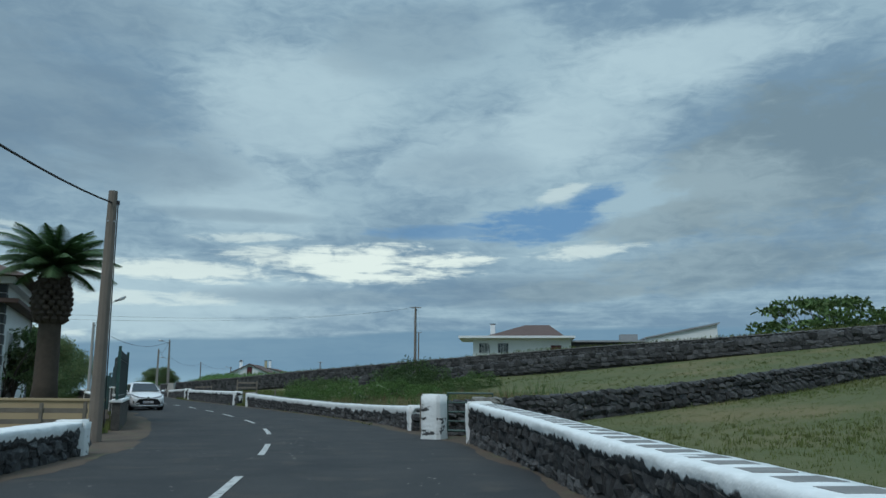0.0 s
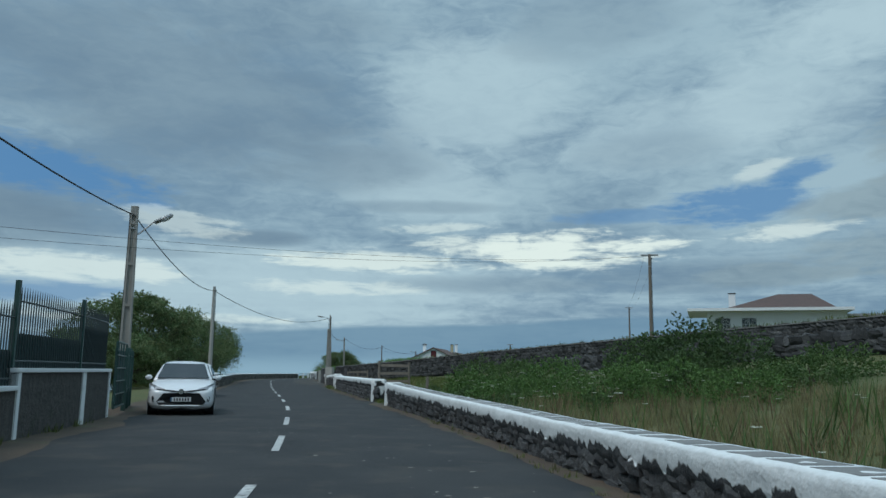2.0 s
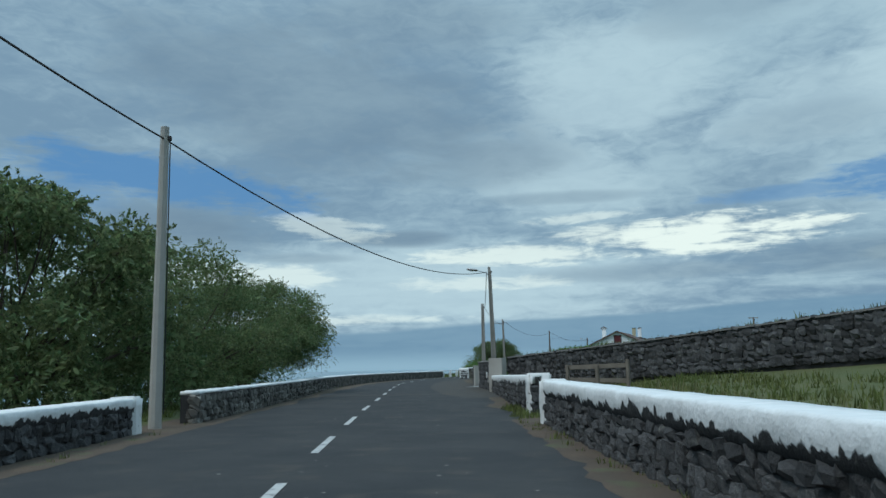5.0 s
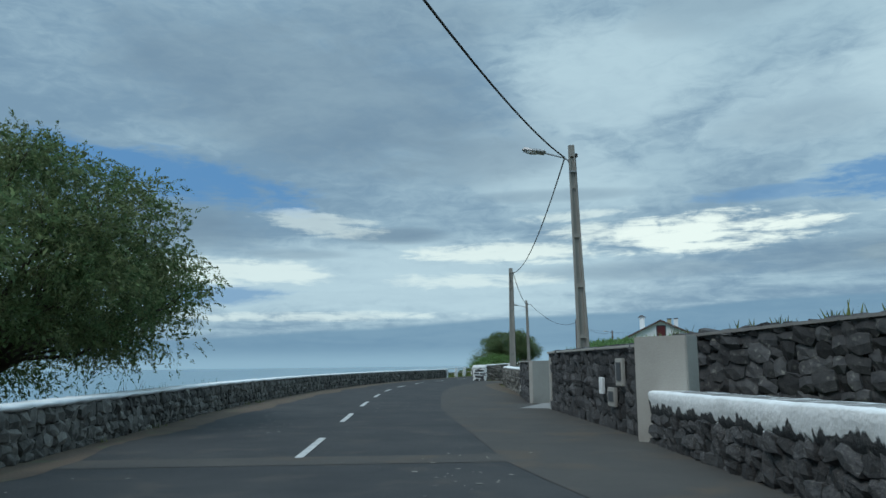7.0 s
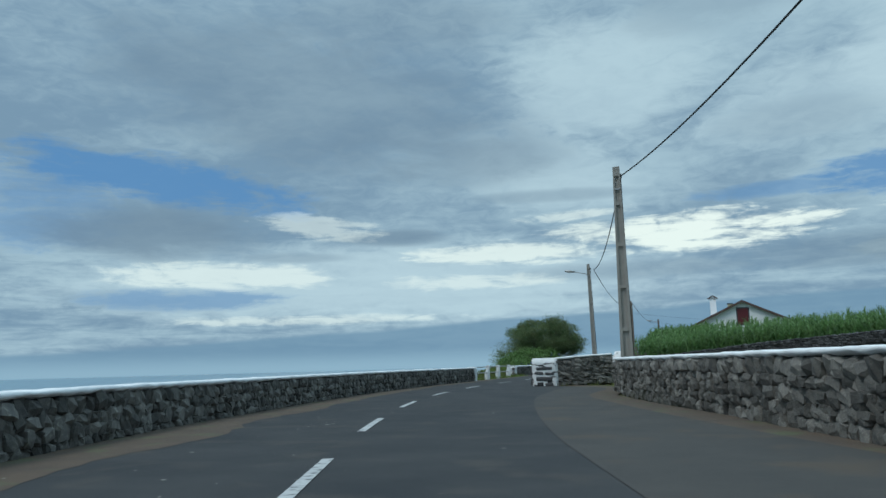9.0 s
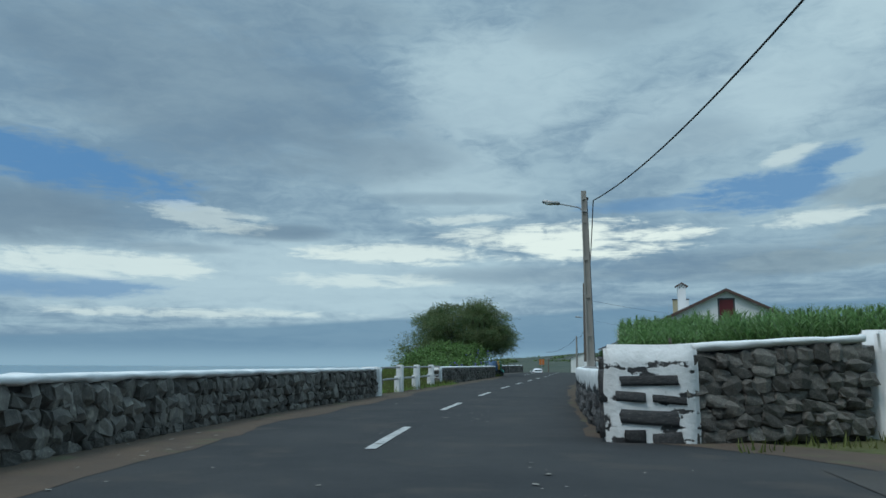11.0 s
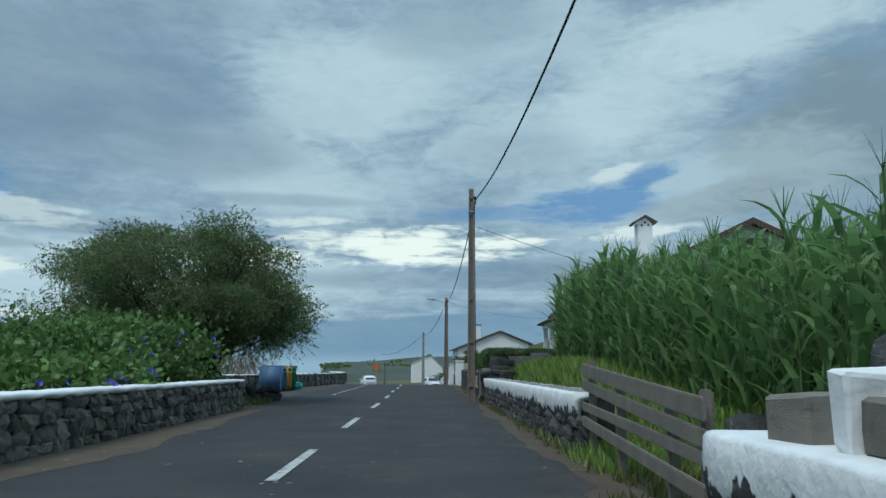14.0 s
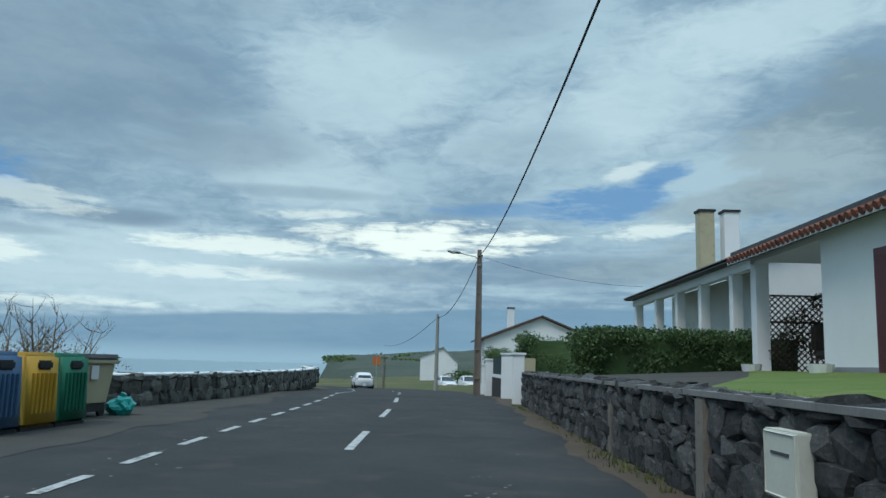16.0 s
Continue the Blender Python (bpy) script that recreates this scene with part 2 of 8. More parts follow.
def painted_lava(name, top, drop, seed, patch=False, rise=(), bare=0.775):
    """Lava stone with old lime paint on its upper part: the paint ends in uneven drips, or (patch) leaves bare islands."""
    mt = material(name, (0.034, 0.035, 0.038), (0.096, 0.095, 0.092), 0.14, 0.02, 0.92, 0.9, pieces=0.45, islands=0.3, stain=((0.23, 0.23, 0.20), 0.10, 0.60, 0.6))
    nt = mt.node_tree
    N, L = nt.nodes.new, nt.links.new
    b = nt.nodes["Principled BSDF"]
    stone = b.inputs["Base Color"].links[0].from_socket
    geo = N("ShaderNodeNewGeometry")
    sep = N("ShaderNodeSeparateXYZ")
    L(geo.outputs["Position"], sep.inputs[0])

    def wave(scale, tall, detail, shift):
        mp = N("ShaderNodeMapping")
        mp.inputs["Scale"].default_value = (scale, scale, scale * tall)
        mp.inputs["Location"].default_value = (seed * 1.7 + shift, seed * 0.9, shift)
        L(geo.outputs["Position"], mp.inputs[0])
        n = N("ShaderNodeTexNoise")
        n.inputs["Scale"].default_value, n.inputs["Detail"].default_value = 1.0, detail
        L(mp.outputs[0], n.inputs["Vector"])
        return n.outputs["Fac"]

    def calc(op, a, c, d=None):
        n = N("ShaderNodeMath")
        n.operation = op
        for k, v in enumerate((a, c, d)):
            if isinstance(v, (int, float)):
                n.inputs[k].default_value = v
            elif v is not None:
                L(v, n.inputs[k])
        return n.outputs[0]
    height = sep.outputs[2]
    for (y0, z0), (y1, z1) in zip(rise, rise[1:]):
        g = N("ShaderNodeMapRange")
        L(sep.outputs[1], g.inputs[0])
        for k, v in zip((1, 2, 3, 4), (y0, y1, 0.0, z1 - z0)):
            g.inputs[k].default_value = v
        height = calc("SUBTRACT", height, g.outputs[0])
    if rise:
        top += rise[0][1]
    drips = calc("ADD", calc("MULTIPLY", wave(1.7, 0.3, 2.0, 0.0), 1.5), calc("ADD", calc("MULTIPLY", wave(5.5, 0.55, 2.0, 4.0), 1.75), calc("MULTIPLY", wave(20.0, 0.8, 2.0, 9.0), 0.35)))
    # height over the mean edge of the paint, with drips
    if patch:
        over = calc("SUBTRACT", calc("ADD", wave(1.9, 3.4, 3.0, 0.0), calc("MULTIPLY", wave(14.0, 1.0, 3.0, 4.0), 0.35)), bare)
        over = calc("MULTIPLY", over, -1.0)
        over = calc("MAXIMUM", calc("MULTIPLY", over, 0.5), calc("SUBTRACT", sep.outputs[2], top - 0.17))
    else:
        over = calc("ADD", calc("SUBTRACT", height, top - drop * 0.66), calc("MULTIPLY", calc("SUBTRACT", drips, 1.8), drop * 0.62))
    r = N("ShaderNodeMapRange")
    L(over, r.inputs[0])
    r.inputs[1].default_value, r.inputs[2].default_value = -0.008, 0.012
    lime = N("ShaderNodeMix")
    lime.data_type = "RGBA"
    L(wave(5.0, 0.6, 6.0, 2.0), lime.inputs[0])
    lime.inputs[6].default_value, lime.inputs[7].default_value = (0.82, 0.83, 0.82, 1), (0.56, 0.58, 0.57, 1)
    mx = N("ShaderNodeMix")
    mx.data_type = "RGBA"
    L(r.outputs[0], mx.inputs[0])
    L(stone, mx.inputs[6])
    L(lime.outputs[2], mx.inputs[7])
    L(mx.outputs[2], b.inputs["Base Color"])
    # lumpy lime coat over the stone's own grain
    bp = N("ShaderNodeBump")
    bp.inputs["Strength"].default_value, bp.inputs["Distance"].default_value = 0.6, 0.03
    L(calc("ADD", calc("ADD", calc("MULTIPLY", wave(4.0, 1.0, 2.0, 6.0), 0.6), calc("MULTIPLY", wave(13.0, 1.0, 2.0, 7.0), 0.8)), calc("MULTIPLY", r.outputs[0], 0.35)), bp.inputs["Height"])
    # the coat smooths the stone's grain
    grain = b.inputs["Normal"].links[0].from_node
    L(calc("SUBTRACT", 1.0, calc("MULTIPLY", r.outputs[0], 0.85)), grain.inputs["Strength"])
    L(grain.outputs[0], bp.inputs["Normal"])
    L(bp.outputs[0], b.inputs["Normal"])
    return mt


ASPHALT = material("asphalt", (0.032, 0.034, 0.036), (0.054, 0.054, 0.053), 1.7, 0.025, 0.92, 0.6, amount=1.0, spec=0.22, stain=((0.074, 0.066, 0.057), 0.8, 0.55, 0.6))
ASPHALT_OLD = material("old_asphalt", (0.054, 0.052, 0.049), (0.078, 0.072, 0.064), 1.2, 0.03, 0.93, 0.6, amount=0.9, spec=0.22, stain=((0.092, 0.072, 0.054), 1.1, 0.54, 0.75))
LITTER = material("pale_litter", (0.26, 0.25, 0.22), (0.17, 0.15, 0.12), 0.2, 0.02, 0.9, 0.0)
VERGE = material("verge_gravel", (0.066, 0.050, 0.038), (0.118, 0.080, 0.052), 0.7, 0.03, 0.95, 0.6, stain=((0.08, 0.10, 0.045), 0.6, 0.56, 0.7))
LINE = material("road_paint", (0.50, 0.50, 0.48), (0.34, 0.34, 0.33), 0.25, 0.02, 0.7, 0.2, stain=((0.09, 0.09, 0.09), 0.14, 0.52, 0.85))
LAVA = material("lava_stone", (0.034, 0.035, 0.038), (0.096, 0.095, 0.092), 0.14, 0.02, 0.92, 0.9, pieces=0.55, stain=((0.23, 0.23, 0.20), 0.10, 0.60, 0.6))
LAVA_MIX = material("lava_rubble", (0.034, 0.035, 0.038), (0.096, 0.095, 0.092), 0.14, 0.02, 0.92, 0.9, islands=0.55, stain=((0.23, 0.23, 0.20), 0.10, 0.60, 0.6))
LAVA_PALE = material("weathered_lava_stone", (0.085, 0.082, 0.076), (0.200, 0.188, 0.160), 0.14, 0.02, 0.92, 0.9, pieces=0.55, stain=((0.27, 0.26, 0.22), 0.09, 0.58, 0.6))
LAVA_PALE_MIX = material("weathered_lava_rubble", (0.085, 0.082, 0.076), (0.200, 0.188, 0.160), 0.14, 0.02, 0.92, 0.9, islands=0.55, stain=((0.27, 0.26, 0.22), 0.09, 0.58, 0.6))
MORTAR = material("dark_mortar", (0.026, 0.026, 0.027), (0.052, 0.049, 0.046), 0.2, 0.03, 0.95, 0.8)
JOINT = material("grey_joint", (0.060, 0.060, 0.060), (0.11, 0.105, 0.098), 0.3, 0.03, 0.95, 0.6)
WHITE = material("lime_paint", (0.80, 0.81, 0.80), (0.70, 0.71, 0.70), 0.5, 0.04, 0.75, 0.35, stain=((0.42, 0.41, 0.38), 0.45, 0.63, 0.5))
CAPSLAB = material("cap_slab", (0.17, 0.17, 0.165), (0.26, 0.25, 0.235), 0.4, 0.03, 0.9, 0.5)
CONCRETE = material("concrete", (0.40, 0.385, 0.35), (0.30, 0.285, 0.26), 0.8, 0.03, 0.88, 0.3, stain=((0.22, 0.21, 0.19), 0.7, 0.58, 0.4))
POLE_GREY = material("pole_concrete", (0.33, 0.315, 0.285), (0.23, 0.215, 0.195), 0.6, 0.03, 0.88, 0.35)
POLE_BROWN = material("pole_brown", (0.21, 0.175, 0.145), (0.14, 0.12, 0.10), 0.6, 0.03, 0.88, 0.35)
GALV = material("galvanised", (0.42, 0.43, 0.43), (0.3, 0.3, 0.3), 0.3, 0.03, 0.5, 0.1, metal=0.6)
BLACK = material("black_rubber", (0.022, 0.022, 0.024), (0.04, 0.04, 0.04), 0.2, 0.02, 0.7, 0.15)
LENS = material("lamp_lens", (0.6, 0.62, 0.6), (0.5, 0.5, 0.5), 0.2, 0.02, 0.25, 0.0)
GREEN_METAL = material("green_metal", (0.035, 0.085, 0.075), (0.03, 0.06, 0.055), 0.3, 0.03, 0.5, 0.1)
GREEN_NET = material("green_mesh", (0.008, 0.030, 0.030), (0.013, 0.042, 0.040), 0.4, 0.02, 0.8, 0.3)
FENCE_METAL = material("fence_metal", (0.055, 0.072, 0.072), (0.035, 0.045, 0.045), 0.3, 0.03, 0.5, 0.1)
WOOD = material("grey_wood", (0.22, 0.19, 0.155), (0.11, 0.095, 0.08), 0.35, 0.02, 0.9, 0.6)
TAN = material("tan_render", (0.40, 0.31, 0.19), (0.30, 0.235, 0.15), 0.9, 0.04, 0.9, 0.3)
HOUSE_WHITE = material("house_white", (0.80, 0.81, 0.81), (0.72, 0.73, 0.73), 1.2, 0.03, 0.85, 0.15)
TILE_RED = material("red_tile", (0.20, 0.070, 0.046), (0.12, 0.055, 0.04), 0.5, 0.05, 0.85, 0.4, pieces=0.25)
# pale tone that carries a roof's glancing reflection as plain colour
ROOF_SHEEN = material("roof_sheen", (0.52, 0.53, 0.53), (0.40, 0.41, 0.41), 1.0, 0.08, 0.6, 0.3)
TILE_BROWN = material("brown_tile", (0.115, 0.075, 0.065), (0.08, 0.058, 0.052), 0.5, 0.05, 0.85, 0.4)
DARK_RED = material("dark_red_paint", (0.115, 0.018, 0.022), (0.085, 0.015, 0.018), 0.4, 0.02, 0.45, 0.1)
GREY_PAINT = material("grey_paint", (0.30, 0.31, 0.32), (0.24, 0.25, 0.26), 0.5, 0.03, 0.7, 0.2)
SLATE = material("dark_trim", (0.055, 0.06, 0.065), (0.08, 0.085, 0.09), 0.3, 0.02, 0.7, 0.2)
DARK_WOOD = material("dark_wood", (0.055, 0.038, 0.026), (0.035, 0.026, 0.02), 0.3, 0.02, 0.85, 0.4)
GLASS = material("window_glass", (0.035, 0.045, 0.05), (0.06, 0.07, 0.075), 1.0, 0.5, 0.06, 0.0, spec=0.8)
CURTAIN = material("white_curtain", (0.62, 0.64, 0.63), (0.5, 0.52, 0.52), 0.2, 0.03, 0.8, 0.2)
CAR_WHITE = material("white_car_paint", (0.70, 0.71, 0.72), (0.66, 0.67, 0.68), 1.5, 0.5, 0.22, 0.0, spec=0.6)
CAR_GLASS = material("car_glass", (0.03, 0.036, 0.04), (0.045, 0.05, 0.055), 0.8, 0.4, 0.06, 0.0, spec=0.32)
CAR_BLACK = material("car_black_trim", (0.010, 0.010, 0.011), (0.018, 0.018, 0.019), 0.4, 0.05, 0.5, 0.05, spec=0.25)
CHROME = material("chrome", (0.7, 0.7, 0.71), (0.55, 0.55, 0.56), 0.4, 0.1, 0.18, 0.0, metal=0.9)
HEADLIGHT = material("headlight", (0.30, 0.31, 0.33), (0.16, 0.17, 0.18), 0.12, 0.03, 0.12, 0.0, spec=0.8)
TAIL_RED = material("tail_light", (0.32, 0.02, 0.02), (0.2, 0.01, 0.01), 0.1, 0.03, 0.2, 0.0)
PLATE = material("plate_white", (0.7, 0.7, 0.7), (0.62, 0.62, 0.62), 0.2, 0.02, 0.5, 0.0)
BLUE_BIN = material("blue_bin", (0.065, 0.135, 0.24), (0.05, 0.105, 0.19), 0.5, 0.03, 0.55, 0.1)
YELLOW_BIN = material("yellow_bin", (0.52, 0.30, 0.03), (0.42, 0.24, 0.03), 0.5, 0.03, 0.55, 0.1)
GREEN_BIN = material("green_bin", (0.015, 0.16, 0.09), (0.012, 0.12, 0.07), 0.5, 0.03, 0.55, 0.1)
CREAM_BIN = material("cream_bin", (0.46, 0.41, 0.27), (0.36, 0.32, 0.21), 0.5, 0.03, 0.6, 0.1, stain=((0.25, 0.2, 0.13), 0.3, 0.6, 0.5))
WALL_BROWN = material("brown_render", (0.055, 0.052, 0.049), (0.125, 0.112, 0.098), 0.16, 0.05, 0.95, 1.0, stain=((0.05, 0.055, 0.04), 0.6, 0.6, 0.6))
BLOCK = material("weathered_block", (0.21, 0.185, 0.155), (0.12, 0.108, 0.095), 0.5, 0.03, 0.93, 0.6, pieces=0.2, stain=((0.06, 0.06, 0.055), 0.35, 0.56, 0.7))
CREAM_PALE = material("cream_metal", (0.62, 0.62, 0.54), (0.52, 0.52, 0.45), 0.4, 0.03, 0.5, 0.1)
ORANGE = material("orange_sign", (0.5, 0.16, 0.04), (0.4, 0.12, 0.03), 0.3, 0.03, 0.5, 0.0)
TEAL_BAG = material("teal_bag", (0.03, 0.42, 0.36), (0.02, 0.3, 0.26), 0.1, 0.02, 0.35, 0.3)
LEAF_TREE = material("tree_leaf", (0.098, 0.176, 0.072), (0.240, 0.232, 0.112), 0.6, 0.1, 0.8, 0.0, islands=0.5, translucent=0.5)
LEAF_VINE = material("vine_leaf", (0.085, 0.168, 0.044), (0.150, 0.232, 0.072), 0.8, 0.1, 0.7, 0.0, islands=0.55, translucent=0.3)
LEAF_BUSH = material("bush_leaf", (0.056, 0.112, 0.032), (0.135, 0.195, 0.060), 0.5, 0.1, 0.7, 0.0, islands=0.4, translucent=0.2)
LEAF_HEDGE = material("hedge_leaf", (0.050, 0.094, 0.032), (0.100, 0.150, 0.050), 0.5, 0.1, 0.7, 0.0, islands=0.4, translucent=0.2)
LEAF_CORN = material("corn_leaf", (0.125, 0.240, 0.075), (0.190, 0.280, 0.120), 0.7, 0.1, 0.6, 0.0, islands=0.4, translucent=0.45)
LEAF_PALM = material("palm_leaf", (0.040, 0.085, 0.030), (0.065, 0.115, 0.042), 0.5, 0.1, 0.6, 0.0, islands=0.35, translucent=0.2)
DRY_STALK = material("dry_stalk", (0.19, 0.135, 0.075), (0.13, 0.095, 0.06), 0.3, 0.05, 0.9, 0.0, islands=0.4, translucent=0.2)
GRASS_FRESH = material("fresh_grass_blade", (0.175, 0.290, 0.060), (0.250, 0.320, 0.100), 1.5, 0.2, 0.8, 0.0, islands=0.4, translucent=0.3)
UMBEL = material("umbel_flower", (0.46, 0.47, 0.38), (0.30, 0.31, 0.20), 0.3, 0.02, 0.9, 0.0, islands=0.4)
GRASS = material("grass_blade", (0.098, 0.132, 0.034), (0.160, 0.156, 0.054), 2.5, 0.2, 0.8, 0.0, islands=0.4, translucent=0.25)
GRASS_DRY = material("dry_grass_blade", (0.235, 0.205, 0.105), (0.155, 0.165, 0.066), 1.5, 0.2, 0.8, 0.0, islands=0.4, translucent=0.25)
LAWN = material("lawn_grass", (0.095, 0.150, 0.028), (0.145, 0.180, 0.046), 1.2, 0.04, 0.95, 0.8, stain=((0.22, 0.20, 0.08), 0.7, 0.58, 0.5))
FIELD = material("field", (0.066, 0.082, 0.026), (0.118, 0.106, 0.042), 3.0, 0.12, 0.95, 0.6, stain=((0.160, 0.122, 0.056), 6.0, 0.54, 0.7))
BARK = material("bark", (0.085, 0.065, 0.05), (0.05, 0.04, 0.032), 0.15, 0.02, 0.95, 0.8)
FLOWER = material("blue_flower", (0.10, 0.10, 0.42), (0.16, 0.10, 0.45), 0.1, 0.02, 0.6, 0.0)
# base colour lifted towards the horizon sky, standing in for sea haze
SEA = material("sea", (0.15, 0.25, 0.30), (0.17, 0.27, 0.32), 60.0, 1.5, 0.3, 0.35, spec=0.5)
# distance haze is put into these colours: dulled and pulled towards blue
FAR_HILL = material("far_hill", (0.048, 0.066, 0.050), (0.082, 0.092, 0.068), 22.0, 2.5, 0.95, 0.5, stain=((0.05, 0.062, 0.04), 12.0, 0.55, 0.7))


# ---- mesh tools ----
def mesh_of(name, bm, mat, smooth=False):
    me = bpy.data.meshes.new(name)
    bm.to_mesh(me)
    bm.free()
    if mat:
        me.materials.append(mat)
    if smooth:
        for p in me.polygons:
            p.use_smooth = True
    return me


def part(name, bm, mat, parent=None, label="", smooth=False):
    """Links a bmesh as ONE mesh object under a thing or a part."""
    ob = new(name, bm if isinstance(bm, bpy.types.Mesh) else mesh_of(name, bm, mat, smooth))
    if parent:
        ob.parent = parent
    if label:
        tagged(ob, label)
    return ob


def thing(name, m, label, category, group="", kind=""):
    ob = new(name)
    ob.empty_display_size = 0.2
    ob.matrix_world = m
    return tagged(ob, label, category, group, kind)


def raw(name, verts, faces, mat, smooth=False):
    me = bpy.data.meshes.new(name)
    me.from_pydata([tuple(v) for v in verts], [], faces)
    me.materials.append(mat)
    if smooth:
        me.polygons.foreach_set("use_smooth", [True] * len(me.polygons))
    me.update()
    return me


def box(bm, x0, x1, y0, y1, z0, z1, m=None, bevel=0.0):
    """A block between the given limits; m turns it; bevel rounds its edges."""
    vs = [bm.verts.new((x, y, z)) for z in (z0, z1) for x, y in ((x0, y0), (x1, y0), (x1, y1), (x0, y1))]
    fs = [bm.faces.new([vs[i] for i in f]) for f in ((3, 2, 1, 0), (4, 5, 6, 7), (0, 1, 5, 4), (1, 2, 6, 5), (2, 3, 7, 6), (3, 0, 4, 7))]
    if bevel:
        es = {e for f in fs for e in f.edges}
        vs = list({v for f in bmesh.ops.bevel(bm, geom=list(es), offset=bevel, segments=2, affect="EDGES")["faces"] for v in f.verts})
    if m is not None:
        for v in vs:
            v.co = m @ v.co
    return vs


def one_box(*a, **k):
    bm = bmesh.new()
    box(bm, *a, **k)
    return bm


def tube(bm, pts, r, n=6, ends=True):
    """A round bar along points; r is one radius or one for each point."""
    pts = [Vector(p) for p in pts]
    rs = r if isinstance(r, (list, tuple)) else [r] * len(pts)
    rings = []
    for i, p in enumerate(pts):
        d = (pts[min(i + 1, len(pts) - 1)] - pts[max(i - 1, 0)]).normalized()
        a = d.cross(Vector((0, 0, 1)) if abs(d.z) < 0.95 else Vector((0, 1, 0))).normalized()
        b = d.cross(a)
        rings.append([bm.verts.new(p + rs[i] * (math.cos(t) * a + math.sin(t) * b)) for t in [2 * math.pi * k / n for k in range(n)]])
    for u, v in zip(rings, rings[1:]):
        for k in range(n):
            bm.faces.new((u[k], u[(k + 1) % n], v[(k + 1) % n], v[k]))
    if ends:
        bm.faces.new(rings[0][::-1])
        bm.faces.new(rings[-1])


def one_tube(pts, r, n=6):
    bm = bmesh.new()
    tube(bm, pts, r, n)
    return bm


def prism(bm, outline, a, b, axis="y"):
    """A flat outline of (u, v) drawn out from a to b along an axis (u, v: the other two axes in order)."""
    def at(u, v, w):
        return {"x": (w, u, v), "y": (u, w, v), "z": (u, v, w)}[axis]
    lo = [bm.verts.new(at(u, v, a)) for u, v in outline]
    hi = [bm.verts.new(at(u, v, b)) for u, v in outline]
    n = len(outline)
    bm.faces.new(lo[::-1])
    bm.faces.new(hi)
    for k in range(n):
        bm.faces.new((lo[k], lo[(k + 1) % n], hi[(k + 1) % n], hi[k]))
    bmesh.ops.recalc_face_normals(bm, faces=bm.faces[:])


class Way:
    """A line over the ground: point, direction and right side at a distance along it."""

    def __init__(self, pts, step=0.0):
        p = np.array([(*q, 0.0)[:3] for q in pts], float)
        if step:
            d = np.r_[0, np.cumsum(np.linalg.norm(np.diff(p[:, :2], axis=0), axis=1))]
            # smooth through the points
            t = np.arange(0, d[-1], step)
            q = np.stack([np.interp(t, d, p[:, k]) for k in range(p.shape[1])], 1)
            for _ in range(14):
                q[1:-1] = 0.25 * q[:-2] + 0.5 * q[1:-1] + 0.25 * q[2:]
            p = q
        self.p = p
        self.d = np.r_[0, np.cumsum(np.linalg.norm(np.diff(p[:, :2], axis=0), axis=1))]
        self.length = self.d[-1]

    def at(self, s):
        return np.array([np.interp(s, self.d, self.p[:, k]) for k in range(self.p.shape[1])])

    def dir(self, s):
        v = self.at(min(s + 0.3, self.length))[:2] - self.at(max(s - 0.3, 0))[:2]
        return v / np.linalg.norm(v)

    def off(self, s, u):
        """The point u metres to the right of the line."""
        p, d = self.at(s), self.dir(s)
        return np.array((p[0] + d[1] * u, p[1] - d[0] * u, p[2]))


CENTRE = Way([(-0.9, -40), (-0.9, 0), (-1.25, 10), (-1.75, 17), (-2.6, 23.5), (-4.0, 29.2), (-6.05, 35.6), (-8.3, 41.8), (-10.8, 48.5), (-15, 58.5), (-20, 70), (-24.9, 81.6), (-29.9, 93.9),
              (-34.9, 106), (-39.5, 117.8), (-42, 125.5), (-43.5, 131.5), (-44.5, 137.5), (-45.2, 144.5), (-45.7, 153.4), (-46, 160), (-46.3, 170), (-46.6, 181), (-46.9, 193), (-47.2, 199.4),
              (-47.5, 211.5), (-48.5, 228), (-51, 246), (-56, 268), (-66, 300), (-85, 340)], step=1.0)


def road_z(y):
    """The road lies level, then falls away past the houses."""
    return -0.028 * max(0.0, y - 218.0)


def s_at(y):
    """The distance along the road's centre at which it passes y."""
    return float(np.interp(y, CENTRE.p[:, 1], CENTRE.d))


def bays(points):
    ss = [s_at(y) for y, _ in points]
    us = [u for _, u in points]
    return lambda s: float(np.interp(s, ss, us))


road_left = bays([(-40, -3.4), (20, -3.6), (26, -4.0), (45, -4.6), (52, -4.6), (80, -3.9), (100, -3.8), (130, -2.6), (150, -2.8), (180, -3.2), (184, -3.5), (186, -5.2), (188, -6.3), (190.5, -7.0), (197, -7.4), (203, -7.1), (207.5, -5.8), (213, -5.0), (225, -4.6), (340, -4.2)])
road_right = bays([(-40, 4.2), (0, 4.3), (10, 4.5), (14, 4.6), (18.5, 4.65), (19.7, 4.55), (20.5, 4.4), (22, 4.3), (24.7, 4.1), (31, 4.1), (40, 3.85), (52.5, 3.6), (54, 4.2), (56, 3.75), (64, 3.85), (76.5, 4.2), (79, 5.0), (81.5, 4.4), (90, 5.0), (96, 5.4), (108, 5.6), (128, 4.6), (134, 5.6), (137, 4.6), (139, 3.0), (160, 2.85), (168, 3.0), (171, 3.5), (176, 3.3), (188, 3.45), (212, 3.7), (230, 4.2), (260, 8.0), (340, 8.0)])

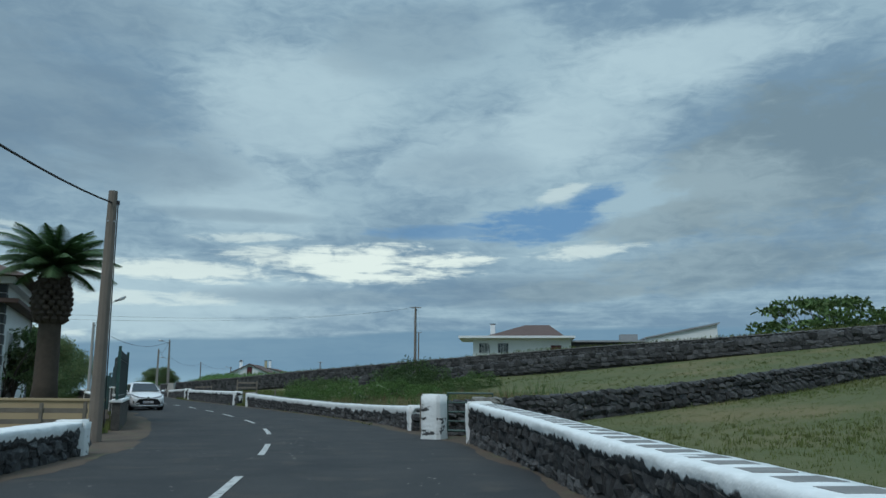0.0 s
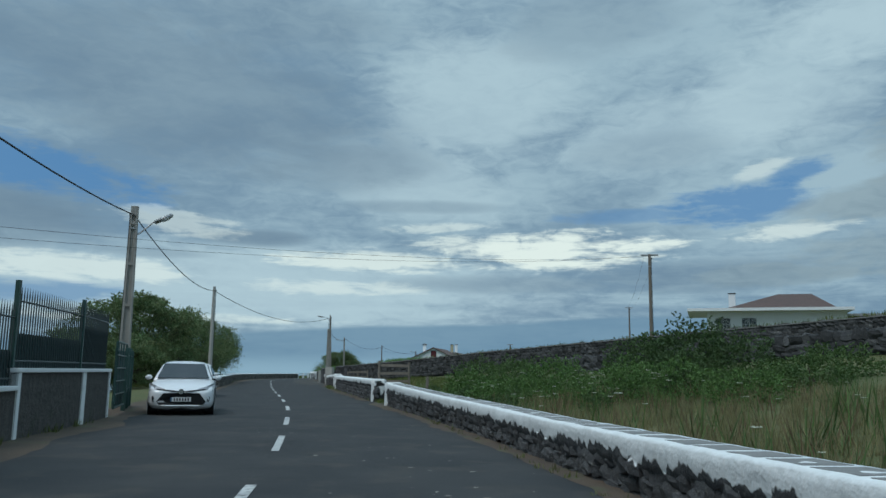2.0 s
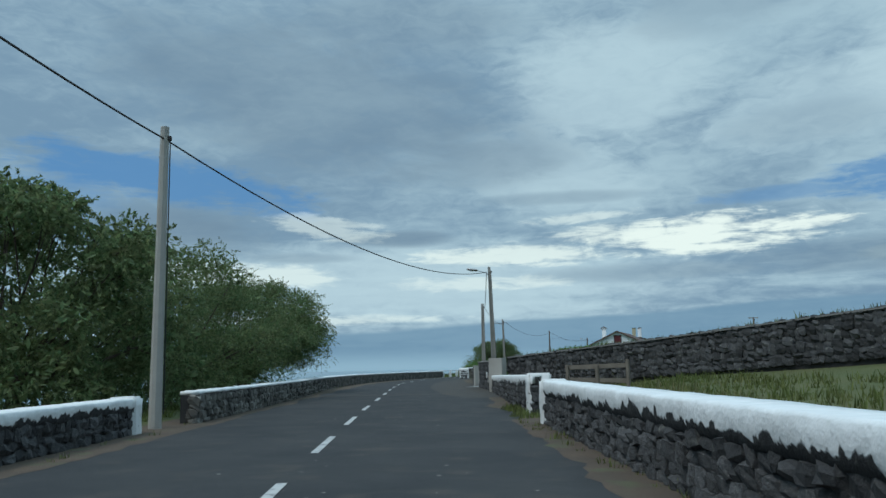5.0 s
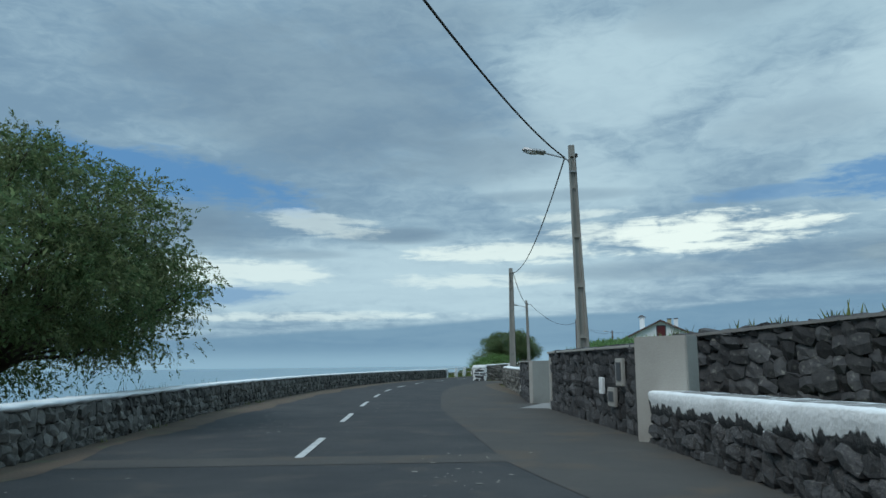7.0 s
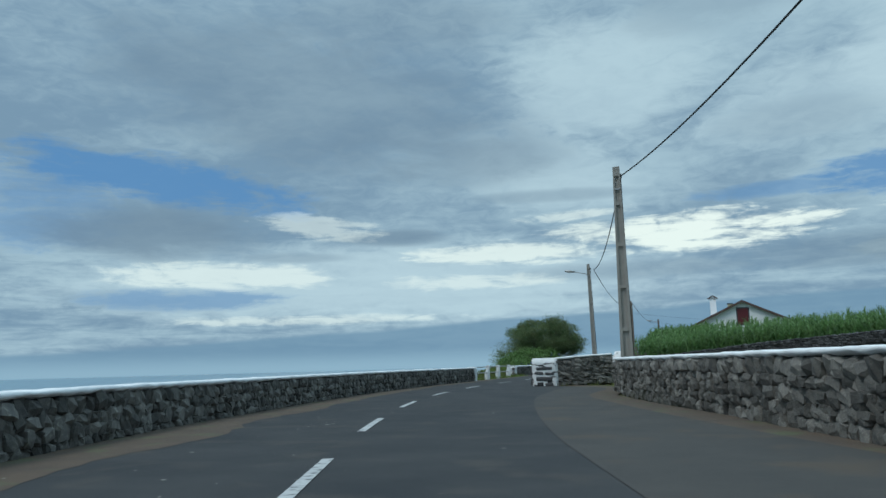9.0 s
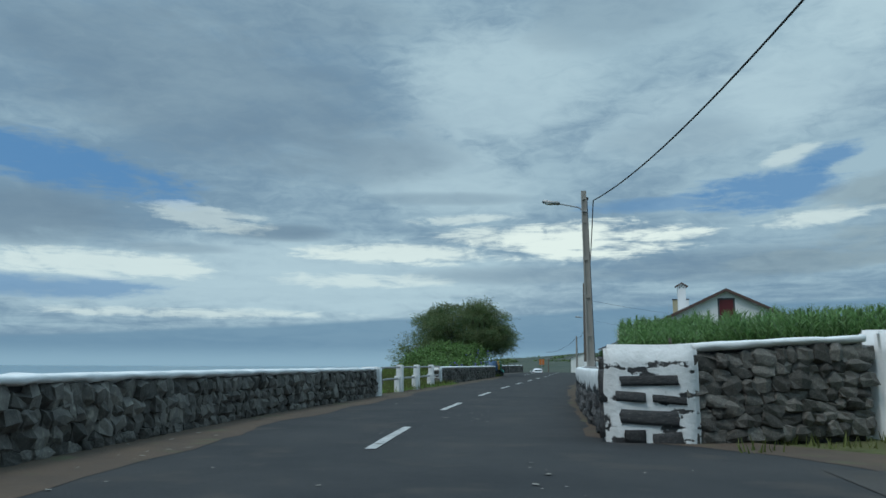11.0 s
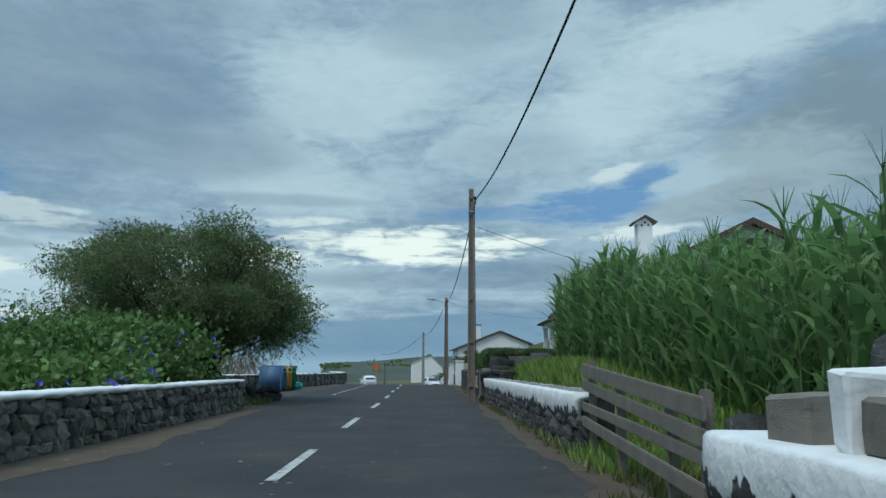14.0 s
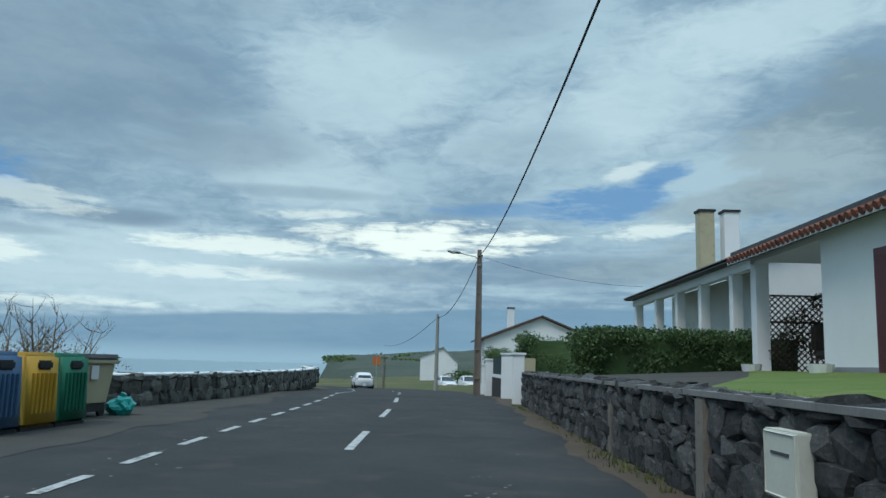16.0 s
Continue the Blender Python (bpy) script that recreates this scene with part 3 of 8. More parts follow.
# ---- ground ----
UPPER = Way([(-25.6, 99.1, 1.6), (-22.5, 96.3, 1.85), (-16.5, 91, 2.2), (-8, 83.4, 2.9), (2.4, 74, 3.6), (12.3, 65.2, 4.3), (22.4, 56.1, 4.8), (45, 36, 6.2), (80, 5, 8.5)])


def side_of(way, x, y):
    """The nearest distance along a way, and the signed distance to its right."""
    p = way.p[:, :2]
    i = int(np.argmin((p[:, 0] - x) ** 2 + (p[:, 1] - y) ** 2))
    best = None
    for k in (i - 1, i):
        if 0 <= k < len(p) - 1:
            a, b = p[k], p[k + 1]
            ab = b - a
            L = np.linalg.norm(ab)
            t = min(max(((x - a[0]) * ab[0] + (y - a[1]) * ab[1]) / L ** 2, 0), 1)
            q = a + t * ab
            dist = math.hypot(x - q[0], y - q[1])
            sgn = 1 if (x - a[0]) * ab[1] - (y - a[1]) * ab[0] > 0 else -1
            if best is None or dist < best[2]:
                best = (way.d[k] + t * L, sgn * dist, dist)
    return best[0], best[1]


def smooth(a, b, x):
    t = min(max((x - a) / (b - a), 0.0), 1.0)
    return t * t * (3 - 2 * t)


def ground_z(x, y):
    s, u = side_of(CENTRE, x, y)
    base = road_z(y) - 0.05
    if u > 0:
        # verge, field and hillside
        lower = 0.22 + 0.055 * max(0, u - 5) ** 1.25
        lower = min(lower, 9 + 0.04 * u)
        _, v = side_of(UPPER, x, y)
        if y < 108:
            if v < 0 and x > -27:
                su, _ = side_of(UPPER, x, y)
                t = smooth(1.2, 4.5, -v)
                lower = lower * (1 - t) + (UPPER.at(su)[2] - 0.12 + 0.045 * -v) * t
        else:
            lower = 0.25 + 0.05 * max(0, u - 5) + 0.9 * smooth(169, 183, y)
        lawn = 0.80 + 0.03 * max(0, u - 4)
        k = smooth(189.5, 190.5, y)
        lower = lower * (1 - k) + lawn * k
        j = smooth(214, 226, y)
        lower = lower * (1 - j) + (0.3 + road_z(y) + 0.05 * max(0, u - 5)) * j
        rr = road_right(s)
        f = smooth(rr + 0.7, rr + 1.25, u)
        if y < 146:
            k = smooth(86, 96, y) * smooth(146, 138, y)
            f = f * (1 - k) + smooth(8.0, 11.5, u) * k
        return base + (lower - road_z(y) * (1 - j)) * f if y < 226 else base + (0.3 + 0.05 * max(0, u - 5)) * f
    w = -u
    z = base + 0.1 * smooth(0.8, 2.0, w + road_left(s))
    z += 0.62 * smooth(1.0, 2.6, w + road_left(s)) * smooth(168, 174, y) * smooth(207, 200, y) * (1 - smooth(3.6, 6.0, w + road_left(s)) * smooth(188, 183, y)) * smooth(10.5, 7.5, w + road_left(s))
    z += 0.5 * smooth(1.6, 3.6, w + road_left(s)) * smooth(185, 189, y) * smooth(205, 199, y) * smooth(10.5, 7.5, w + road_left(s))
    edge = 9.0 + 5.0 * (noise.noise((x * 0.03, y * 0.03, 4.0)) + 0.5)
    edge += 10 * smooth(60, 20, y) + 3 * smooth(176, 186, y) * smooth(215, 200, y)
    if y > 225:
        edge = 22 + (y - 225) * 0.3
    return z - 1.2 * smooth(edge - 3, edge + 3, w) - 22 * smooth(edge + 2, edge + 22, w)


def build_ground():
    def axis(lo, hi, step, far):
        mid = list(np.arange(lo, hi + 0.01, step))
        grow, v = [], step * 1.5
        x = hi
        up = []
        while x < far:
            x += v
            v *= 1.5
            up.append(x)
        x, v = lo, step * 1.5
        dn = []
        while x > -far:
            x -= v
            v *= 1.5
            dn.append(x)
        return dn[::-1] + mid + up
    xs, ys = axis(-72, 40, 0.75, 1800), axis(-8, 250, 1.25, 1800)
    vs, fs = [], []
    for y in ys:
        for x in xs:
            z = ground_z(x, min(max(y, -60), 330)) if abs(x) < 400 and abs(y) < 420 else (14.0 if x > 0 else -40.0)
            n = noise.noise((x * 0.12, y * 0.12, 0.0))
            vs.append((x, y, z + 0.09 * n * (1 if abs(side_of(CENTRE, x, y)[1]) > 7 else 0)))
    nx = len(xs)
    for j in range(len(ys) - 1):
        for i in range(nx - 1):
            a = j * nx + i
            fs.append((a, a + 1, a + nx + 1, a + nx))
    tagged(new("ground", raw("ground", vs, fs, FIELD, True)), "grassy hillside fields sloping down to the sea", "ground", kind="structure")
    bm = bmesh.new()
    bmesh.ops.create_grid(bm, x_segments=40, y_segments=40, size=4600)
    for v in bm.verts:
        v.co.z = -16.0
    tagged(new("water", mesh_of("water", bm, SEA)), "calm grey-blue ocean under overcast sky", "sea", kind="structure")


build_ground()


def ribbon(way, s0, s1, left, right, z, step=1.5, thick=0.0):
    """A strip along a way between two offsets (numbers or functions of s)."""
    bm = bmesh.new()
    L = left if callable(left) else (lambda s: left)
    R = right if callable(right) else (lambda s: right)
    rows = []
    n = max(2, int((s1 - s0) / step))
    for i in range(n + 1):
        s = s0 + (s1 - s0) * i / n
        a, b = way.off(s, L(s)), way.off(s, R(s))
        rows.append([bm.verts.new((p[0], p[1], z + road_z(p[1]))) for p in (a, 0.5 * (a + b), b)])
    for u, v in zip(rows, rows[1:]):
        for k in range(2):
            bm.faces.new((u[k], u[k + 1], v[k + 1], v[k]))
    if thick:
        r = bmesh.ops.extrude_face_region(bm, geom=bm.faces[:])
        for v in r["geom"]:
            if isinstance(v, bmesh.types.BMVert):
                v.co.z -= thick
        bmesh.ops.recalc_face_normals(bm, faces=bm.faces[:])
    return bm


road = tagged(new("road", mesh_of("road", ribbon(CENTRE, 2, CENTRE.length - 1, road_left, road_right, 0.0, thick=0.04), ASPHALT)),
              "worn dark grey asphalt two-lane road", "road", kind="structure")
for nm, l, r in (("verge", lambda s: road_right(s) - 0.5 + 0.3 * noise.noise((s * 0.35, 1.0, 0)) + 0.15 * noise.noise((s * 1.7, 4.0, 0)), lambda s: road_right(s) + 0.75), ("verge", lambda s: road_left(s) - 0.8, lambda s: road_left(s) + 0.8 + 0.4 * noise.noise((s * 0.3, 7.0, 0)) + 0.15 * noise.noise((s * 1.6, 9.0, 0)))):
    tagged(new(nm, mesh_of(nm, ribbon(CENTRE, 2, CENTRE.length - 1, l, r, 0.003, 0.4), VERGE)), "brown gravel and dirt along the road edge", "verge", kind="structure")


def dashes():
    starts = (3.2, 9.9, 16.3, 22.8, 29.2, 35.5, 41.2, 47.6, 53.7, 59.6, 65.2, 70.7, 76.1, 81.6, 87.8, 93.9, 100.1, 106.0, 112.0, 117.9, 124.2, 130.7, 137.3, 144.3, 151.2, 158.0, 164.5, 171.0, 177.7, 185.0, 192.2, 199.3, 205.8, 212.3, 219, 226, 233)
    for y in starts:
        s = s_at(y)
        part("lane_dash", ribbon(CENTRE, s, s + 2.9, -0.06, 0.06, 0.008, 1.0), LINE, road)
    s = s_at(195.4)
    while s < s_at(250):
        part("bay_dash", ribbon(CENTRE, s, s + 1.1, -2.27, -2.15, 0.008, 0.6), LINE, road)
        s += 2.0

dashes()


apron = tagged(new("pavement", mesh_of("pavement", ribbon(CENTRE, s_at(89), s_at(136), bays([(89, 3.4), (93, 2.7), (104, 2.3), (116, 2.6), (128, 3.2), (136, 4.0)]), lambda s: road_right(s) - 0.05, 0.0055), ASPHALT_OLD)),
               "patched older asphalt apron before the gateways", "pavement", kind="structure")
tagged(new("pavement", mesh_of("pavement", ribbon(CENTRE, s_at(93.2), s_at(94.0), -2.9, 3.2, 0.0045), ASPHALT_OLD)), "pale asphalt trench patch across the road", "pavement", kind="structure")
tagged(new("pavement", mesh_of("pavement", ribbon(CENTRE, s_at(187), s_at(216), lambda s: road_left(s) + 0.1, lambda s: -3.6 + 0.7 * noise.noise((s * 0.3, 2.0, 0)) + 0.3 * noise.noise((s * 1.3, 5.0, 0)), 0.0055, 0.4), ASPHALT_OLD)), "older asphalt of the lay-by", "pavement", kind="structure")


def litter():
    rnd = random.Random(77)
    vs, fs = [], []
    drifts = [(rnd.uniform(10, s_at(215)), rnd.uniform(-2.6, 3.0)) for _ in range(70)]
    for k in range(1500):
        if k % 3:
            q = rnd.choice(drifts)
            c = CENTRE.off(q[0] + rnd.gauss(0, 1.0), q[1] + rnd.gauss(0, 0.3))
        else:
            c = CENTRE.off(rnd.uniform(20, s_at(215)), rnd.uniform(-3.2, 3.2))
        a, L = rnd.uniform(0, 6.28), rnd.choice((rnd.uniform(0.012, 0.035), rnd.uniform(0.02, 0.06)))
        n = len(vs)
        for k in range(4):
            r = L * rnd.uniform(0.6, 1.2) * (1 if k % 2 else 0.6)
            vs.append((c[0] + r * math.cos(a + 1.57 * k), c[1] + r * math.sin(a + 1.57 * k), 0.0095 + rnd.uniform(0, 0.004)))
        fs.append((n, n + 1, n + 2, n + 3))
    tagged(new("road_litter", raw("road_litter", vs, fs, LITTER)), "pale chips and dead leaves on the road", "litter", kind="stuff")


litter()
# ---- stone walls ----
def rock_mesh(seed, mat, cuts=1):
    rnd = random.Random(seed)
    bm = bmesh.new()
    bmesh.ops.create_cube(bm, size=1.0)
    bmesh.ops.subdivide_edges(bm, edges=bm.edges[:], cuts=cuts, use_grid_fill=True)
    for v in bm.verts:
        d = v.co.normalized()
        v.co = v.co * 0.42 + d * 0.36 if cuts == 1 else v.co * 0.92 + d * 0.045
        j = (0.105 if cuts == 1 else 0.06) / cuts
        v.co += Vector([rnd.uniform(-j, j) for _ in range(3)])
        if cuts > 1:
            v.co += 0.07 * Vector([noise.noise(v.co * 3.0 + Vector((seed, 3 * q, 0))) for q in range(3)])
    return mesh_of("stone", bm, mat, cuts > 1)


ROCKS = [rock_mesh(k, LAVA) for k in range(10)]
PALE_ROCKS = [rock_mesh(k + 20, LAVA_PALE) for k in range(10)]
ROUND_ROCKS = [rock_mesh(k + 60, LAVA, 2) for k in range(4)]
for me in ROUND_ROCKS:
    me.polygons.foreach_set("use_smooth", [True] * len(me.polygons))
def block_mesh(seed, mat):
    """A roughly squared unit block with chipped edges."""
    rnd = random.Random(seed)
    bm = bmesh.new()
    box(bm, -0.5, 0.5, -0.5, 0.5, -0.5, 0.5)
    for v in bm.verts:
        v.co += Vector([rnd.uniform(-0.07, 0.07) for _ in range(3)])
    bmesh.ops.bevel(bm, geom=bm.edges[:], offset=0.07, segments=1, affect="EDGES")
    for v in bm.verts:
        v.co += Vector([rnd.uniform(-0.025, 0.025) for _ in range(3)])
    return mesh_of("block", bm, mat)


PAINTED_ROCKS = [block_mesh(k + 40, painted_lava("painted_block", 0.85, 0.3, 3, True)) for k in range(4)]
BLOCK_ROCKS = [block_mesh(k + 50, BLOCK) for k in range(4)]
ROCK_DATA = [(np.array([v.co[:] for v in me.vertices]), [tuple(p.vertices) for p in me.polygons]) for me in ROCKS]


def lay_stones(parent, places, limit=300, pale=False, paint=None, above=9.0):
    """Stones as objects of their own up to a limit; those past it joined into one mesh."""
    vs, fs, n = [], [], 0
    for k, m in enumerate(places):
        pick = (k * 7 + int(abs(m.translation.x) * 13)) % len(ROCKS)
        if k < limit:
            ob = new("stone", (PALE_ROCKS if pale else ROCKS)[pick])
            ob.parent = parent
            ob.matrix_local = m
            if paint and m.translation.z + 0.12 > above:
                ob.material_slots[0].link = "OBJECT"
                ob.material_slots[0].material = paint
        else:
            v, f = ROCK_DATA[pick]
            M = np.array(m)
            vs.append(v @ M[:3, :3].T + M[:3, 3])
            fs += [tuple(i + n for i in q) for q in f]
            n += len(v)
    if vs:
        ob = part("rubble", raw("rubble", np.concatenate(vs), fs, paint or (LAVA_PALE_MIX if pale else LAVA_MIX)), None, parent)
        tagged(ob, "joined dark lava stones", kind="stuff")


def face_places(way, s0, s1, top, inward, rnd, size=0.22, keep=None, z0=0.0, calm=1.0):
    """Where the stones of a wall's face go. inward: +1 if the wall's body lies to the right of the line."""
    out = []
    z = z0 - 0.04
    while z < top - 0.05:
        h = rnd.uniform(0.62, 1.05) * size
        h = min(h, max(0.12, top - z))
        s = s0 - rnd.uniform(0, 0.15)
        while s < s1:
            w = rnd.uniform(0.7, 1.6) * size
            hh = h * rnd.uniform(0.85, 1.2)
            if keep is None or keep(s, z):
                p = way.off(min(max(s + w / 2, 0), way.length), inward * (rnd.uniform(0.08, 0.12) * (0.7 + 0.3 * calm) + (1 - calm) * 0.04))
                d = way.dir(min(max(s + w / 2, 0), way.length))
                turn = math.atan2(d[1], d[0])
                m = Matrix.Translation((p[0], p[1], p[2] + z + hh / 2)) @ Matrix.Rotation(turn, 4, "Z") @ Matrix.Rotation(rnd.uniform(-0.25, 0.25), 4, "Y") @ Matrix.Rotation(calm * rnd.uniform(-0.3, 0.3), 4, "X")
                out.append(m @ Matrix.Diagonal((w * 1.12, 0.24 * rnd.uniform(0.85, 1.25), hh * 1.14, 1)))
            s += w
        z += h * 0.98
    return out


def strip(way, s0, s1, profile, step, jitter=0.0, seed=0.0, ends=True):
    """A solid drawn along a way; profile(s) gives (offset, height) points, in order round the section."""
    vs, fs = [], []
    n = max(1, int(round((s1 - s0) / step)))
    k = 0
    for i in range(n + 1):
        s = s0 + (s1 - s0) * i / n
        pr = profile(s)
        k = len(pr)
        base = way.at(s)
        for j, (u, z) in enumerate(pr):
            p = way.off(s, u)
            w = jitter * noise.noise((s * 3.1 + seed, j * 7.3, seed))
            vs.append((p[0], p[1], p[2] + z + w))
    for i in range(n):
        for j in range(k):
            a, b = i * k + j, i * k + (j + 1) % k
            fs.append((a, b, b + k, a + k))
    if ends:
        fs.append(tuple(range(k))[::-1])
        fs.append(tuple(range(n * k, n * k + k)))
    return vs, fs


def fixed(vs, fs, name, mat, smooth=False):
    me = raw(name, vs, fs, mat, smooth)
    bm = bmesh.new()
    bm.from_mesh(me)
    bmesh.ops.recalc_face_normals(bm, faces=bm.faces[:])
    bm.to_mesh(me)
    bm.free()
    return me


def stone_wall(pts, top, inward, label, thick=0.48, cap="drip", slabs=0.0, drop=0.2, size=0.22, seed=1, end0=False, end1=False, limit=300, z0=0.0, step=0.0, pier=0.42, fill=0.8, inset=0.06, calm=1.0):
    """A rubble wall whose road face follows pts; top is its height. cap: drip (painted, ragged lower edge), line (thin paint on top), flat (grey coping) or none."""
    rnd = random.Random(seed)
    way = Way(pts, step)
    w = thing("stone_wall", Matrix.Identity(4), label, "wall", "roadside walls")
    L = way.length
    i = inward
    vs, fs = strip(way, 0, L, lambda s: [(i * 0.09, z0 - 0.3), (i * 0.09, top - 0.05), (i * thick, top - 0.05), (i * thick, z0 - 0.3)], 0.8, 0.02, seed)
    part("core", fixed(vs, fs, "core", MORTAR), None, w, "dark mortar and stone core")
    paint = painted_lava("painted_lava", top, drop, seed, False, tuple((p[1], p[2]) for p in pts) if len(pts[0]) > 2 else ()) if cap == "drip" else None
    if cap == "drip":
        def prof(s):
            up = 0.014 * noise.noise((s * 1.9, seed * 2.0, 1.0)) + 0.006 * noise.noise((s * 6.0, seed, 3.0))

            def out(z):
                return 0.022 * noise.noise((s * 1.6, seed, z * 4.0)) + 0.012 * noise.noise((s * 5.0, seed, z * 7.0))
            lo = top - 1.25 * drop
            return [(i * 0.07, lo), (-i * (0.02 + out(0)), top - 1.0 * drop), (-i * (0.045 + out(0.1)), top - 0.72 * drop), (-i * (0.052 + out(0.2)), top - 0.38 * drop), (-i * (0.048 + out(0.3)), top - 0.035 + up), (-i * (0.025 + out(0.3)), top - 0.008 + up),
                    (i * 0.02, top + up * 0.5), (i * thick * 0.5, top), (i * (thick + 0.01), top), (i * (thick + 0.02), top - 0.14), (i * 0.1, top - 0.12), (i * 0.11, lo)]
        vs, fs = strip(way, 0, L, prof, 0.08, 0.008, seed)
        part("whitewash_cap", fixed(vs, fs, "whitewash_cap", paint, True), None, w, "thick uneven white lime render")
    elif cap == "line":
        def prof(s):
            f = noise.noise((s * 3.3, seed * 3.7, 0))
            e = noise.noise((s * 1.1, seed * 1.7, 5.0))
            lo = top - 0.05 - 0.05 * max(0, f) - 0.02 * e
            return [(-i * 0.02, lo), (-i * 0.03, top - 0.02), (0, top + 0.01), (i * thick, top + 0.012), (i * (thick + 0.02), top - 0.08), (i * 0.08, top - 0.09)]
        vs, fs = strip(way, 0, L, prof, 0.09, 0.02, seed)
        part("whitewash_cap", fixed(vs, fs, "whitewash_cap", WHITE, True), None, w, "thin white painted top")
    elif cap == "flat":
        vs, fs = strip(way, 0, L, lambda s: [(-i * 0.05, top - 0.05), (-i * 0.05, top), (i * (thick + 0.05), top), (i * (thick + 0.05), top - 0.05)], 0.8, 0.004, seed)
        part("coping", fixed(vs, fs, "coping", CAPSLAB), None, w, "grey concrete coping")
    if slabs:
        s = rnd.uniform(0.1, 0.3)
        while s < L - slabs:
            a = slabs * fill * rnd.uniform(0.95, 1.04)
            bm = bmesh.new()
            c = [way.off(q, i * u) for q, u in ((s, inset), (s + a, inset + rnd.uniform(-0.02, 0.02)), (s + a + rnd.uniform(-0.02, 0.02), thick - 0.05), (s + rnd.uniform(-0.02, 0.02), thick - 0.05 + rnd.uniform(-0.02, 0.02)))]
            lo = [bm.verts.new((p[0], p[1], p[2] + top - 0.02)) for p in c]
            hi = [bm.verts.new((p[0], p[1], p[2] + top + 0.003)) for p in c]
            bm.faces.new(hi)
            for k in range(4):
                bm.faces.new((lo[k], lo[(k + 1) % 4], hi[(k + 1) % 4], hi[k]))
            bmesh.ops.recalc_face_normals(bm, faces=bm.faces[:])
            part("cap_slab", bm, CAPSLAB, w)
            s += slabs
    lay_stones(w, face_places(way, 0, L, top - (max(0.1, 0.86 * drop) if cap == "drip" else 0.09 if cap == "line" else 0.02), i, rnd, size, z0=z0, calm=calm), limit, cap == "line", paint, -1.0)
    for flag, s, d in ((end0, 0.0, 1), (end1, L, -1)):
        if flag:
            block_end(w, way, s, d, i, top, thick, rnd, pier, 1.1 if cap == "line" else 0.88)
    return w


def block_end(w, way, s, d, i, top, thick, rnd, long, bare=0.88):
    """A whitewashed pier at a wall's end, with bare stones showing."""
    p, t = way.at(s), way.dir(s)
    turn = math.atan2(t[1], t[0])
    base = Matrix.Translation((p[0], p[1], p[2])) @ Matrix.Rotation(turn, 4, "Z")
    y0, y1 = (-0.06, thick) if i < 0 else (-thick, 0.06)
    bm = bmesh.new()
    lumpy_block(bm, min(0, d * long) + (0 if d > 0 else -0.02), max(0, d * long) + (0.02 if d > 0 else 0), y0 - 0.02, y1 + 0.02, -0.25, top + 0.03, rnd.uniform(0, 50))
    pier = part("pier", bm, painted_lava("banded_painted_lava", p[2] + top, 0.3, rnd.uniform(0, 9), True, (), bare), w, "whitewashed end pier with bare stone bands", True)
    pier.matrix_local = base


def lumpy_block(bm, x0, x1, y0, y1, z0, z1, seed):
    """A block of painted masonry with rounded, uneven faces."""
    vs = box(bm, x0, x1, y0, y1, z0, z1, None, 0.045)
    bmesh.ops.subdivide_edges(bm, edges=[e for e in bm.edges if e.calc_length() > 0.2], cuts=5, use_grid_fill=True)
    for v in bm.verts:
        q = v.co * 3.0 + Vector((seed, seed * 0.7, 0))
        v.co += 0.022 * Vector((noise.noise(q), noise.noise(q + Vector((5, 0, 0))), 0.5 * noise.noise(q + Vector((0, 5, 0)))))


def pier_stones(x0, x1, y0, y1, top, rnd, d=1, share=0.28):
    """Lumpy stones of a pier, course by course; most of them painted."""
    out = []
    z = 0.0
    while z < top - 0.06:
        h = rnd.uniform(0.15, 0.24)
        if top - z - h < 0.1:
            h = top - z
        cut = x0 + (x1 - x0) * rnd.uniform(0.35, 0.65)
        for a, b in ((x0, cut), (cut, x1)):
            bare = rnd.random() < share and 0.04 < z < top - 0.3
            m = Matrix.Translation(((a + b) / 2, (y0 + y1) / 2, z + h / 2)) @ Matrix.Rotation(rnd.uniform(-0.05, 0.05), 4, "Y")
            out.append((m @ Matrix.Diagonal(((b - a) * (1.3 if bare else 1.12), (y1 - y0) * (1.1 if bare else 1.0), h * (1.3 if bare else 1.35), 1)), bare))
        z += h
    return out


CAPPED = "dark lava rubble wall with dripping white painted top"
STRIPED = "dark lava rubble wall, white painted cap with grey slabs"
LINED = "weathered lava rubble wall with thin white painted top"
stone_wall([(3.1, -9, -0.24), (3.15, 3, -0.24), (2.98, 9, -0.22), (2.82, 14, -0.13), (2.55, 17.5, -0.05), (2.38, 19.75, 0)], 0.9, 1, STRIPED, 0.52, "drip", 0.55, 0.2, seed=2, end1=True, fill=0.6, inset=0.12, pier=0.3)
stone_wall([(1.2, 24.7, -0.12), (0.5, 28.2, -0.18), (-0.45, 31.2, -0.22), (-1.95, 35.5, -0.24), (-3.45, 39.7, -0.21), (-5.45, 44.8, -0.16), (-7.25, 49.2, -0.07), (-8.6, 52.5, 0)], 0.82, 1, STRIPED, 0.5, "drip", 0.62, 0.3, seed=3, end0=True, end1=True)
stone_wall([(-9.95, 55.8), (-13.2, 64.0), (-16.4, 72.0), (-18.4, 77.2)], 0.9, 1, CAPPED, 0.48, "drip", 0, 0.3, seed=4, end0=True, end1=True)
stone_wall([(-19.3, 79.8, 0), (-20.9, 84.0, -0.06), (-23.1, 90.2, -0.13), (-25.6, 96.9, -0.22)], 1.0, 1, STRIPED, 0.48, "drip", 0.6, 0.33, seed=5, end0=True, pier=0.75)
